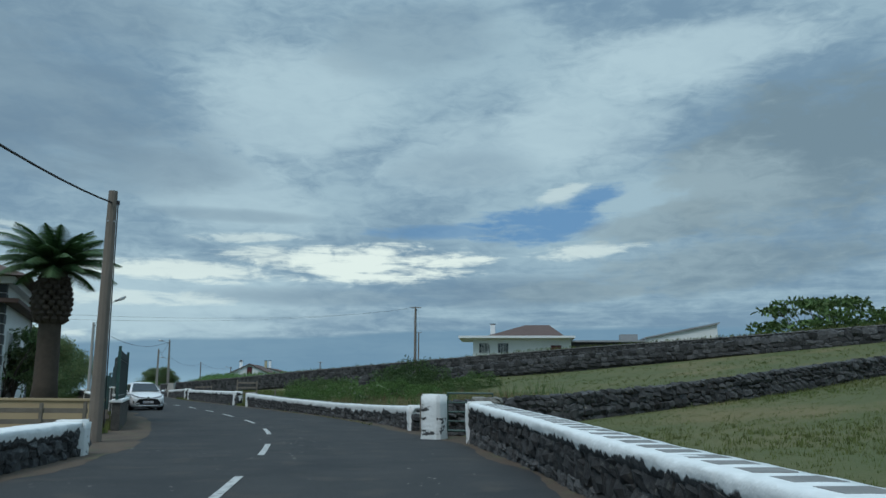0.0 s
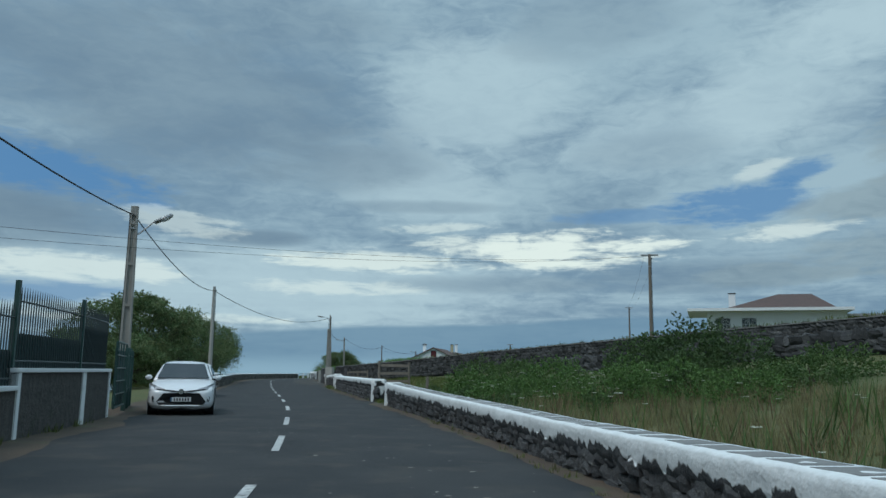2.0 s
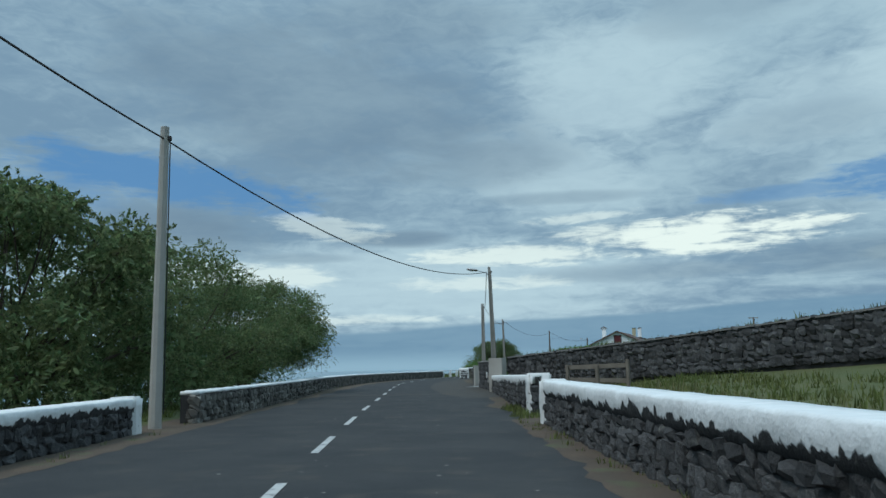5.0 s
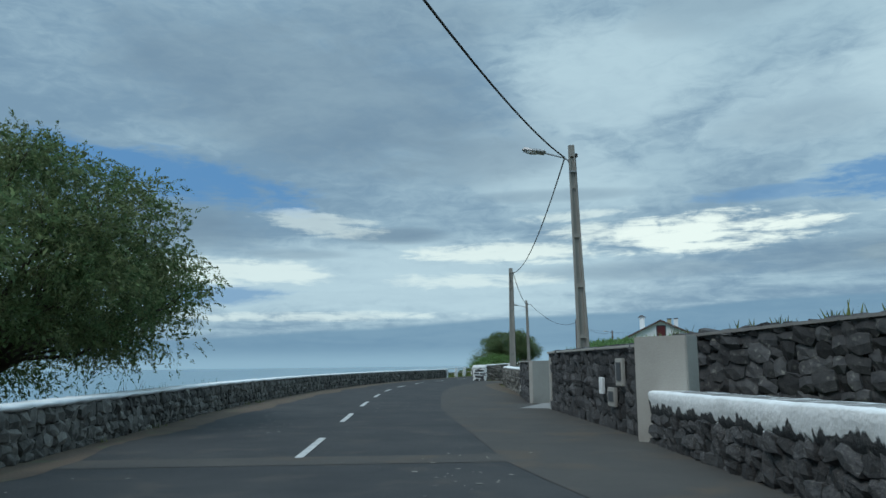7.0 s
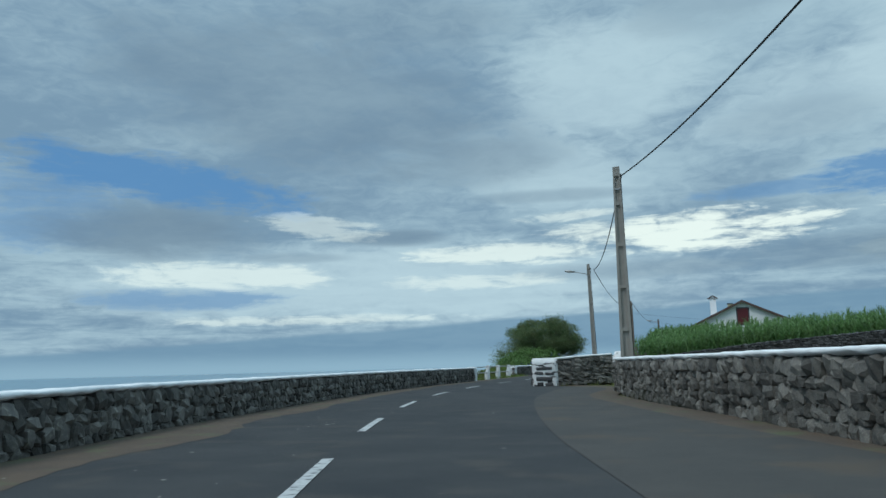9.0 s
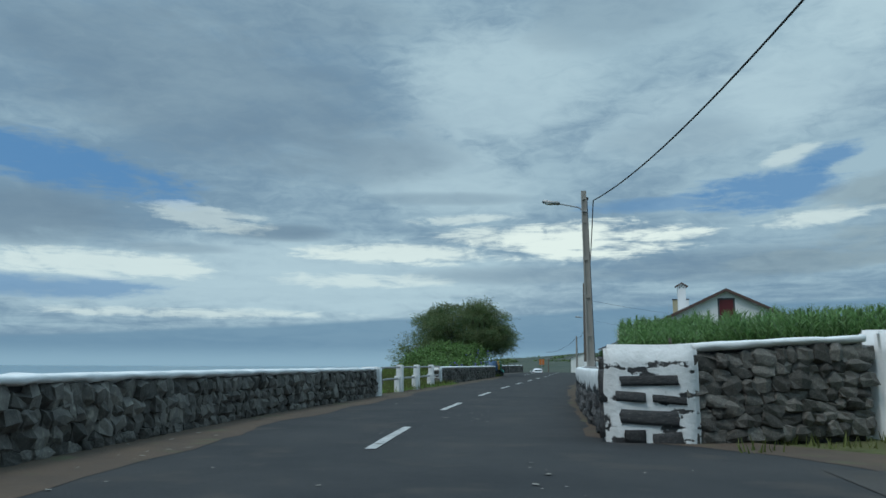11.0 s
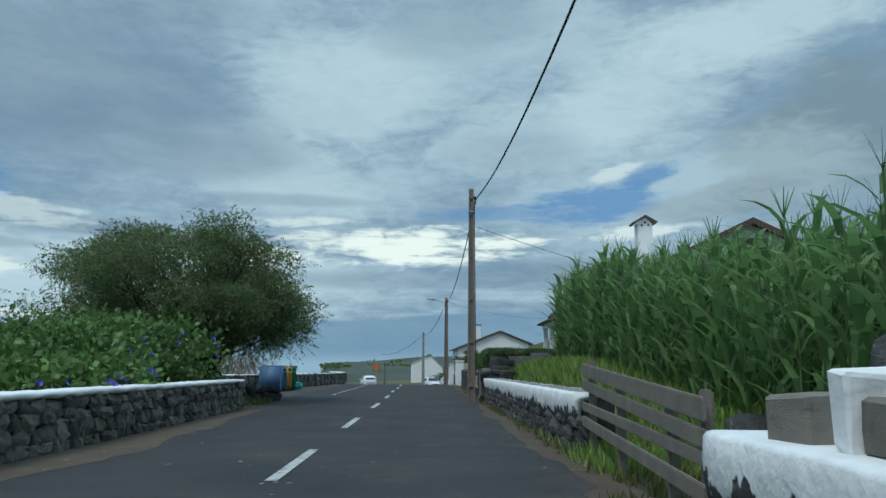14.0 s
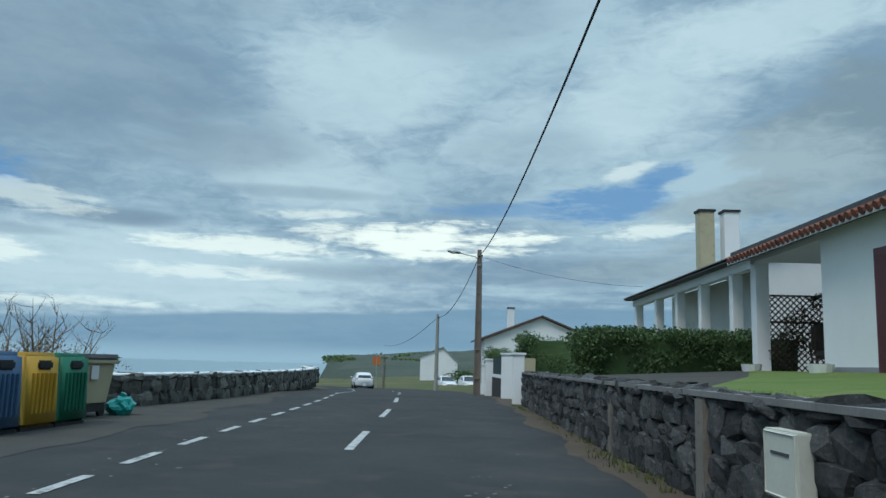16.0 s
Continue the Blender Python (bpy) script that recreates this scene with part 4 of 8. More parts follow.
stone_wall([(-31.9, 113.4), (-34.6, 121.5), (-36.9, 128.5), (-37.9, 132.4)], 1.0, 1, "dark lava rubble wall with white painted top line", 0.45, "line", seed=6)
stone_wall([(-42.08, 139.7), (-42.4, 143), (-42.75, 148), (-42.95, 157), (-43.03, 162.3)], 0.80, 1, STRIPED, 0.5, "drip", 0.62, 0.36, seed=7, size=0.25)
stone_wall([(-43.08, 173.5), (-43.3, 182), (-43.5, 189.1)], 0.76, 1, STRIPED, 0.48, "drip", 0.7, 0.36, seed=8, size=0.26)
corner = thing("wall_pier", Matrix.Identity(4), "tall whitewashed corner pier with bands of bare lava", "pier")
bm = bmesh.new()
lumpy_block(bm, -42.06, -41.02, 138.68, 139.8, -0.25, 1.1, 3.0)
part("block", bm, painted_lava("corner_painted_lava", 1.1, 0.3, 4.0, True, (), 0.755), corner, "uneven lime render with bare patches", True)
rnd = random.Random(8)
for x, z, wide, high in ((-41.56, 0.69, 0.58, 0.09), (-41.76, 0.51, 0.3, 0.09), (-41.34, 0.48, 0.34, 0.07), (-41.55, 0.28, 0.6, 0.13), (-41.72, 0.07, 0.22, 0.12), (-41.36, 0.04, 0.3, 0.13)):
    st = bpy.data.objects.new("stone", rnd.choice(ROUND_ROCKS))
    bpy.context.scene.collection.objects.link(st)
    st.parent = corner
    st.matrix_local = pose(x, 138.735, z, 0, rnd.uniform(-7, 7), rnd.uniform(-8, 8)) @ Matrix.Diagonal((wide * 1.1, 0.16, high * 1.25, 1))
for y, z, wide, high in ((138.95, 0.62, 0.4, 0.3), (139.4, 0.5, 0.45, 0.36), (138.98, 0.25, 0.42, 0.34), (139.45, 0.12, 0.45, 0.34), (139.5, 0.82, 0.36, 0.22)):
    st = bpy.data.objects.new("stone", rnd.choice(ROUND_ROCKS))
    bpy.context.scene.collection.objects.link(st)
    st.parent = corner
    st.matrix_local = pose(-42.03, y, z, 0, rnd.uniform(-8, 8), 90) @ Matrix.Diagonal((wide * 1.1, 0.18, high * 1.2, 1))
# wall face that turns off the road beside the field gate
stone_wall([(-41.06, 138.74, 0), (-40.3, 139.05, 0.05), (-39.0, 139.7, 0.12)], 1.1, -1, "dark lava rubble wall turning off the road, white top", 0.45, "line", seed=9, size=0.19)
# rubble bank between the field wall and the garden gate
stone_wall([(-43.3, 189.2), (-43.25, 190.2), (-43.3, 191.3)], 1.02, 1, "loose dark lava rubble bank beside the garden gate", 0.7, "none", size=0.3, seed=24)
stone_wall([(-43.5, 189.15), (-42.2, 189.3), (-40.6, 189.6)], 0.95, -1, "rough lava rubble edge of the rockery", 0.6, "none", size=0.3, seed=25)
# house wall with letterbox
stone_wall([(-43.5, 192.4), (-43.57, 196), (-43.7, 203), (-43.82, 212.6)], 0.98, 1, "dark lava garden wall with grey concrete coping", 0.4, "flat", size=0.28, seed=10)
# sea side
stone_wall([(-4.55, 2.0), (-4.65, 9), (-4.95, 16.5)], 0.6, -1, CAPPED, 0.45, "drip", 0, 0.24, seed=11, end1=True)
stone_wall([(-16.0, 50.3), (-18.6, 55.6), (-22.2, 64.4), (-25.9, 73.4)], 0.72, -1, CAPPED, 0.45, "drip", 0, 0.25, seed=12, end1=True)
stone_wall([(-26.6, 76.2), (-29.4, 83.3), (-33.3, 92.6), (-38.0, 103.2), (-40.1, 108.6), (-43.4, 118.4), (-45.6, 127.6), (-46.9, 134.4), (-47.8, 142), (-48.25, 150.6)], 0.75, -1, LINED, 0.42, "line", seed=13, size=0.2, end1=True)
stone_wall([(-49.08, 162.0), (-49.4, 170), (-49.7, 178), (-49.95, 184.2)], 0.74, -1, LINED, 0.42, "line", seed=14, size=0.25, end0=True)
stone_wall([(-51.9, 186.5), (-53.6, 190.5), (-54.3, 197), (-54.2, 203), (-53.0, 207.5), (-52.4, 213), (-52.4, 222), (-53.6, 234), (-56.5, 246)], 0.74, -1, LINED, 0.4, "line", seed=15, size=0.32)
# field walls up the slope
stone_wall([(2.05, 22.3, 0.0), (5.2, 22.0, 0.22), (8.6, 23.3, 0.5), (14, 25.2, 1.15), (24, 29.5, 2.2), (40, 36, 3.6)], 0.9, -1, "dry stone field wall of dark lava", 0.5, "none", seed=16, size=0.19)
stone_wall([(a[0], a[1], a[2] - 1.35 - 0.02 * k) for k, a in enumerate([UPPER.at(s) for s in np.linspace(0.3, UPPER.length, 14)])], 1.38, -1, "tall dark lava retaining wall along the field", 0.5, "flat", seed=17, size=0.25, calm=0.35)
stone_wall([(-3, 69, 1.2), (4, 62.5, 1.8), (14, 53.5, 2.7), (30, 39, 4.0), (50, 21, 5.6)], 0.85, -1, "low terrace wall of dark lava", 0.45, "none", seed=18, size=0.36)
stone_wall([(-40.6, 165.6, 0.4), (-38, 164.6, 0.65), (-33, 162.6, 1.15), (-24, 160.5, 1.8)], 0.66, -1, "low dark lava wall before the maize", 0.45, "none", seed=19, size=0.17)


# ---- gate house walls, gates, rails ----
def place(x, y, z=0.0, deg=0.0):
    return pose(x, y, z, 0, 0, deg)


def heading(a, b):
    return math.degrees(math.atan2(b[1] - a[1], b[0] - a[0]))


def dressed_wall(a, b, top, label, pier_a=0.5, pier_b=0.0):
    """A mortared stone wall with concrete piers, along a line (its face to the left of travel)."""
    L = math.dist(a, b)
    w = thing("garden_wall", place(a[0], a[1], 0, heading(a, b)), label, "wall")
    part("core", one_box(0, L, -0.34, -0.022, -0.3, top - 0.04), JOINT, w, "grey mortar joints")
    part("coping", one_box(-0.02, L + 0.02, -0.4, 0.06, top - 0.05, top, bevel=0.01), CONCRETE, w, "concrete coping")
    for s0, wd in ((0, pier_a), (L - pier_b, pier_b)):
        if wd:
            part("pier", one_box(s0, s0 + wd, -0.42, 0.02, -0.3, top - 0.05, bevel=0.015), CONCRETE, w, "smooth concrete pier")
    rnd = random.Random(int(L * 100))
    way = Way([(pier_a, 0, 0), (L - pier_b, 0, 0)])
    lay_stones(w, face_places(way, 0, way.length, top - 0.07, 1, rnd, 0.28, calm=0.2), 300)
    return w


gw = dressed_wall((-25.7, 97.4), (-29.05, 105.4), 1.5, "dressed dark lava garden wall with concrete coping and pier", 0.55, 0.3)
for s, z0, z1, w, mt, lb in ((1.1, 0.80, 1.28, 0.46, CONCRETE, "pale framed meter window"), (1.68, 0.42, 0.76, 0.5, CONCRETE, "pale framed meter cabinet"), (2.56, 0.62, 0.93, 0.27, WHITE, "small white plate")):
    p = part("plaque", one_box(s, s + w, 0.04, 0.1, z0, z1, bevel=0.01), mt, gw, lb)
    part("inset", one_box(s + 0.08, s + w - 0.08, 0.1, 0.11, z0 + 0.09, z1 - 0.07), SLATE if mt is not WHITE else PLATE, p)
panel = thing("gate_pillar", place(-30.35, 108.3, 0, heading((-30.35, 108.3), (-29.3, 109.2))), "smooth concrete splayed gateway panel", "gate pillar")
part("panel", one_box(0, 0.95, -0.25, 0.0, -0.3, 1.28, bevel=0.015), CONCRETE, panel)
part("keypad", one_box(0.55, 0.63, 0.0, 0.03, 0.55, 0.66, bevel=0.006), BLACK, panel, "small black door phone")
dressed_wall((-30.4, 108.45), (-31.9, 113.2), 1.28, "dressed dark lava garden wall with concrete pier", 0.0, 0.4)
court = thing("retaining_wall", place(-25.7, 97.4, 0, heading((-25.7, 97.4), (-23.4, 96.0))), "smooth concrete return wall of the gateway", "wall")
part("panel", one_box(0, 0.95, -0.3, 0.0, -0.3, 1.6, bevel=0.015), CONCRETE, court)
drive = tagged(new("driveway", mesh_of("driveway", one_box(-29.9, -24.0, 105.5, 109.0, -0.2, 0.02), CAPSLAB)), "pale concrete driveway inside the gateway", "driveway", kind="structure")


stone_wall([(-29.4, 110.6), (-27.4, 109.7), (-24.8, 108.6)], 1.2, -1, "dark lava wall inside the gateway court", 0.4, "none", size=0.22, seed=29)


def metal_gate(a, b, h, bars, label, mat=GREEN_METAL, legs=2):
    """A tubular farm gate between two points."""
    L = math.dist(a, b)
    g = thing("metal_gate", place(a[0], a[1], 0.0, heading(a, b)), label, "gate", "farm gates")
    part("gate_frame", one_tube([(0.04, 0, 0.2), (0.04, 0, h), (L - 0.04, 0, h), (L - 0.04, 0, 0.2), (0.04, 0, 0.2)], 0.03, 8), mat, g)
    for k in range(bars):
        z = 0.2 + (h - 0.2) * (k + 1) / (bars + 1)
        part("rail", one_tube([(0.05, 0, z), (L - 0.05, 0, z)], 0.02, 8), mat, g)
    for k in range(1, legs):
        x = L * k / legs
        part("upright", one_tube([(x, 0.025, 0.2), (x, 0.025, h)], 0.022, 8), mat, g)
    for z in (0.35, h - 0.2):
        part("hinge", one_box(-0.05, 0.06, -0.035, 0.035, z - 0.04, z + 0.04, bevel=0.008), mat, g)
    return g


def white_post(x, y, w, d, h, deg, label, stones=0, seed=0):
    """A rough whitewashed gate post."""
    t = thing("gate_post", place(x, y, 0, deg), label, "gate post")
    bm = bmesh.new()
    lumpy_block(bm, -w / 2, w / 2, -d / 2, d / 2, -0.25, h, x + seed)
    part("shaft", bm, painted_lava("banded_painted_lava", h, 0.3, seed, True) if stones else WHITE, t, "", True)
    return t


white_post(1.66, 21.1, 0.55, 0.45, 1.08, -35, "whitewashed lava gate post with bare stones showing", 3, 1)
metal_gate((1.95, 21.1), (3.1, 20.75), 1.1, 3, "dark green tubular steel field gate, shut", legs=1)
dark = thing("gate_post", place(2.86, 20.1, 0, -15), "bare brown lava rubble gate post", "gate post")
part("shaft", one_box(-0.3, 0.3, -0.2, 0.2, -0.2, 0.98, bevel=0.06), LAVA, dark)
rnd = random.Random(91)
for m, bare in pier_stones(-0.32, 0.32, -0.25, 0.25, 0.98, rnd):
    ob = new("stone", PALE_ROCKS[rnd.randrange(10)])
    ob.parent = dark
    ob.matrix_local = m
white_post(-38.6, 140.1, 0.7, 0.35, 1.3, 30, "smooth whitewashed gate post", 0, 2)
white_post(-37.85, 133.75, 0.5, 0.4, 1.12, 10, "smooth whitewashed gate post", 0, 3)
metal_gate((-38.35, 140.0), (-37.6, 134.0), 1.25, 3, "dark green tubular steel gate, shut", legs=3)


def plank_gate(a, b, h, z, planks, posts, label, lean=0.0):
    """A weathered gate of split boards on thin posts."""
    L = math.dist(a, b)
    g = thing("wooden_gate", place(a[0], a[1], z, heading(a, b)), label, "gate", "wooden gates")
    rnd = random.Random(int(L * 1000))
    for k in range(planks):
        zz = 0.15 + (h - 0.2) * k / max(1, planks - 1)
        t = rnd.uniform(-0.05, 0.05) + lean
        part("plank", one_box(0, L, -0.015, 0.015, zz - 0.055, zz + 0.055, pose(0, 0, 0, 0, -math.degrees(t / max(L, 1)), 0), 0.006), WOOD, g)
    for k in range(posts):
        x = L * (k + 0.05) / max(1, posts - 1) * 0.95
        part("post", one_box(x - 0.04, x + 0.04, -0.06, 0.02, -0.2, h + rnd.uniform(0.02, 0.15), bevel=0.012), WOOD, g)
    return g


plank_gate((1.45, 24.4), (1.75, 21.5), 0.75, 0.05, 4, 2, "weathered grey board barrier in the wall gap")
plank_gate((-10.2, 57.3), (-8.75, 57.0), 1.25, 0.3, 4, 2, "leaning weathered grey board field gate")
plank_gate((-18.5, 80.2), (-16.9, 80.0), 1.1, 0.1, 4, 3, "weathered grey board field gate, shut")
for x, y, h, tilt in ((-6.2, 47.9, 0.8, 2), (-39.7, 157.2, 1.5, -14), (-39.9, 161.5, 1.1, -4), (-38.0, 160.5, 1.0, 3)):
    t = thing("fence_post", pose(x, y, 0, 0, tilt, 20), "weathered grey wooden fence post in the field", "post", "field posts")
    part("shaft", one_box(-0.04, 0.04, -0.04, 0.04, -0.3, h + 0.3, bevel=0.015), WOOD, t)


# concrete block pen and rubble by the broken wall
pen = thing("block_wall", place(-42.4, 167.3, 0, -1), "unpainted grey concrete block pen wall, weathered", "wall")
rnd = random.Random(15)
for r in range(5):
    for c in range(15):
        if (r == 4 and c in (4, 5, 9, 10, 11)) or (r == 3 and c in (10, 11)):
            continue
        x = c * 0.46 + (0.22 if r % 2 else 0)
        b = part("block", one_box(x, x + 0.44, -0.1, 0.1, 0.22 + r * 0.215, 0.425 + r * 0.215, bevel=0.012), BLOCK, pen)
        b.matrix_local = pose(rnd.uniform(-0.01, 0.01), rnd.uniform(-0.02, 0.02), 0, 0, rnd.uniform(-0.4, 0.4), rnd.uniform(-1.0, 1.0))
part("footing", one_box(-0.1, 7.2, -0.14, 0.14, -0.3, 0.22), BLOCK, pen)
# wall broken down between the field wall and the gap
stone_wall([(-43.03, 162.3), (-43.05, 163.6)], 0.74, 1, "broken stretch of lava wall with patches of white paint", 0.5, "drip", 0, 0.5, seed=20, size=0.26)
stone_wall([(-43.02, 163.6), (-43.1, 165.0)], 0.66, 1, "stump of the lava wall, bare of paint", 0.5, "none", 0, 0.2, seed=26, size=0.28)
stone_wall([(-43.08, 165.0), (-43.12, 168.25)], 0.69, 1, "low broken end of the lava wall, white paint running down", 0.5, "drip", 0, 0.42, seed=21, size=0.27)
for x, y, z, sx, sy, sz, mat in ((-42.85, 163.0, 0.84, 0.5, 0.95, 0.26, None), (-42.8, 164.0, 0.74, 0.42, 0.5, 0.26, BLOCK), (-42.78, 164.6, 0.78, 0.42, 0.55, 0.3, BLOCK), (-42.72, 164.5, 1.0, 0.45, 0.7, 0.16, BLOCK), (-42.8, 165.3, 0.8, 0.3, 0.22, 0.28, None), (-42.7, 165.9, 0.84, 0.42, 0.6, 0.3, BLOCK),
                               (-42.75, 166.6, 0.8, 0.4, 0.5, 0.24, BLOCK), (-42.65, 166.2, 1.06, 0.4, 0.6, 0.18, BLOCK), (-42.85, 166.9, 0.86, 0.3, 0.14, 0.36, None), (-42.85, 167.5, 0.8, 0.3, 0.4, 0.24, BLOCK)):
    ob = tagged(new("boulder", (PAINTED_ROCKS if mat is None else BLOCK_ROCKS)[rnd.randrange(4)]), "squared block with white paint lying on the wall" if mat is None else "grey squared stone block lying loose on the wall", "stone block", "loose blocks")
    ob.matrix_world = pose(x, y, z, rnd.uniform(-5, 5), rnd.uniform(-5, 5), rnd.uniform(-12, 12)) @ Matrix.Diagonal((sx, sy, sz, 1))
sag = thing("wooden_gate", place(-43.02, 173.3, 0, heading((-43.02, 173.3), (-43.1, 168.45))), "weathered grey board barrier sagging across the wall gap", "gate", "wooden gates")
for za, zb, th in ((1.04, 0.80, 0.075), (0.86, 0.62, 0.06), (0.60, 0.50, 0.05), (0.42, 0.28, 0.06)):
    bm = bmesh.new()
    for v in box(bm, -0.05, 4.9, -0.018, 0.018, -th, th, bevel=0.008):
        v.co.z += za + (zb - za) * v.co.x / 4.9
    part("plank", bm, WOOD, sag)
for x, h in ((0.3, 1.15), (2.0, 1.0), (3.9, 0.86), (4.75, 0.92)):
    part("post", one_box(x - 0.045, x + 0.045, 0.02, 0.1, -0.25, h, bevel=0.014), WOOD, sag)
rnd = random.Random(5)
for x, y, z, s in ((-41.9, 168.6, 0.5, 0.7), (-41.7, 169.6, 0.62, 0.8), (-41.3, 170.3, 0.55, 0.65), (-41.6, 171.6, 0.45, 0.6), (-42.0, 167.9, 1.25, 0.5)):
    ob = tagged(new("boulder", ROCKS[rnd.randrange(10)]), "loose dark lava boulder by the broken wall", "boulder", "loose boulders")
    ob.matrix_world = pose(x, y, z - 0.1, rnd.uniform(-20, 20), rnd.uniform(-20, 20), rnd.uniform(0, 360)) @ Matrix.Diagonal((s, s * 0.8, s * 0.62, 1))
for x, y, z, s in ((-42.85, 191.3, 1.18, 0.72), (-42.1, 191.5, 1.2, 0.75), (-41.3, 191.8, 1.25, 0.8), (-42.95, 190.6, 0.95, 0.5)):
    ob = tagged(new("boulder", ROUND_ROCKS[rnd.randrange(4)]), "rounded dark garden boulder on the rockery", "boulder", "rockery boulders")
    ob.matrix_world = pose(x, y, z, rnd.uniform(-20, 20), 0, rnd.uniform(0, 360)) @ Matrix.Diagonal((s, s * 0.85, s * 0.7, 1))


# white rail posts with pipes, sea side
rail = thing("railing", Matrix.Identity(4), "white concrete posts carrying two grey steel pipes", "railing")
posts = [(-48.3, 151.0), (-48.53, 153.77), (-48.63, 156.37), (-48.85, 159.6)]
for x, y in posts[1:]:
    bm = bmesh.new()
    vs = box(bm, -0.11, 0.11, -0.1, 0.1, -0.2, 0.84)
    for v in vs:
        if v.co.z > 0.5:
            v.co.x *= 0.9
    bmesh.ops.bevel(bm, geom=bm.edges[:], offset=0.015, segments=2, affect="EDGES")
    p = part("post", bm, WHITE, rail, "whitewashed concrete post")
    p.matrix_local = place(x, y, 0, 4)
    bm = bmesh.new()
    prism(bm, [(-0.36, -0.2), (-0.2, -0.2), (-0.1, 0.42), (-0.1, 0.58), (-0.24, 0.58)][::1], -0.32, -0.12, "y")
    q = part("brace", one_box(-0.1, 0.08, -0.42, -0.24, -0.2, 0.5, bevel=0.02), WHITE, p)
for z in (0.42, 0.76):
    part("pipe", one_tube([(posts[0][0], posts[0][1], z)] + [(x, y, z) for x, y in posts[1:]] + [(-49.08, 162.1, z)], 0.03, 8), GALV, rail)


# ---- poles and cables ----
def pole(x, y, h, wb, wt, mat, style, deg, label, lamp=None, z=0.0, lean=0.0, rise=0.22, hang=0.1):
    """A tapered concrete pole. style: ladder (recessed webs) or plain. lamp: reach of a street lamp arm towards its left."""
    t = thing("street_lamp" if lamp else "utility_pole", pose(x, y, z, 0, lean, deg), label, "street lamp" if lamp else "pole", "roadside poles")
    if style == "ladder":
        for sx in (-1, 1):
            bm = bmesh.new()
            for v in box(bm, 0.28, 0.5, -0.32, 0.32, -0.3, h):
                k = wb + (wt - wb) * max(0, v.co.z) / h
                v.co.x, v.co.y = sx * v.co.x * k, v.co.y * k
            bmesh.ops.recalc_face_normals(bm, faces=bm.faces[:])
            part("flange", bm, mat, t)
        bm = bmesh.new()
        for v in box(bm, -0.3, 0.3, -0.12, 0.12, -0.3, h):
            k = wb + (wt - wb) * max(0, v.co.z) / h
            v.co.x, v.co.y = v.co.x * k, v.co.y * k
        part("web", bm, mat, t)
        zz = 0.5
        while zz < h - 0.3:
            k = wb + (wt - wb) * zz / h
            part("rung", one_box(-0.29 * k, 0.29 * k, -0.33 * k, 0.33 * k, zz, zz + 0.1), mat, t)
            zz += 1.35
        part("top_block", one_box(-0.5 * wt, 0.5 * wt, -0.34 * wt, 0.34 * wt, h - 0.3, h + 0.02), mat, t)
    else:
        n = 10
        part("shaft", one_tube([(0, 0, -0.3), (0, 0, h * 0.5), (0, 0, h)], [wb / 2, (wb + wt) / 4, wt / 2], n), mat, t)
    part("bracket", one_box(-0.06, 0.16, -0.05, 0.05, h - 0.32, h - 0.22, bevel=0.01), BLACK, t, "black cable clamp")
    part("clamp", one_box(-0.09, 0.09, -0.09, 0.09, h - 0.75, h - 0.71), GALV, t)
    part("riser", one_tube([(wt * 0.52 + 0.02, 0.03, h - 0.3), (wt * 0.55 + 0.03, 0.03, h * 0.6), (wb * 0.5 + 0.02, 0.03, 0.3)], 0.014, 5), BLACK, t, "black riser cable")
    if lamp:
        zl = h - hang
        tilt = Matrix.Translation((-lamp, 0, zl)) @ Matrix.Rotation(math.atan2(rise, lamp), 4, "Y") @ Matrix.Translation((lamp, 0, -h + 0.1))
        pts = [(-0.04, 0, zl - rise - 0.22), (-0.12, 0, zl - rise - 0.06), (-0.22, 0, zl - rise), (-lamp + 0.2, 0, zl - 0.05)]
        part("arm", one_tube(pts, 0.025, 7), GALV, t, "bent steel lamp arm")
        bm = bmesh.new()
        box(bm, -lamp - 0.35, -lamp + 0.3, -0.11, 0.11, h - 0.16, h - 0.04)
        for v in bm.verts:
            if v.co.x < -lamp - 0.2:
                v.co.y *= 0.7
                v.co.z -= 0.02
        bmesh.ops.bevel(bm, geom=bm.edges[:], offset=0.035, segments=2, affect="EDGES")
        bmesh.ops.transform(bm, matrix=tilt, verts=bm.verts[:])
        hd = part("lamp_head", bm, GALV, t, "grey lamp housing", True)
        bm = bmesh.new()
        bmesh.ops.create_uvsphere(bm, u_segments=12, v_segments=8, radius=1, matrix=tilt @ Matrix.Translation((-lamp - 0.1, 0, h - 0.15)) @ Matrix.Diagonal((0.2, 0.09, 0.07, 1)))
        part("lens", bm, LENS, hd, "clear lamp lens", True)
    return t


POLES = [(-6.0, 19.8, 5.75), (-16.0, 47.3, 6.5), (-26.5, 74.6, 6.85), (-28.3, 105.65, 7.1), (-37.55, 133.0, 7.15), (-42.86, 157.95, 7.0), (-43.96, 188.45, 6.75), (-44.85, 226.8, 6.65), (-47.5, 253.5, 5.2)]
pole(*POLES[0], 0.32, 0.2, POLE_BROWN, "plain", 20, "tapered brown-grey concrete utility pole at the roadside")
pole(*POLES[1], 0.36, 0.22, POLE_GREY, "ladder", 200, "concrete lamp post beside the iron fence", 0.9, rise=0.5, hang=0.36)
pole(*POLES[2], 0.3, 0.2, CONCRETE, "plain", 20, "pale slender concrete utility pole")
pole(-28.13, 105.6, 7.1, 0.33, 0.16, POLE_GREY, "ladder", 20, "grey concrete lamp post behind the garden wall", 1.0, lean=-1.4)
pole(*POLES[4], 0.42, 0.22, POLE_GREY, "ladder", 10, "grey concrete utility pole with recessed face")
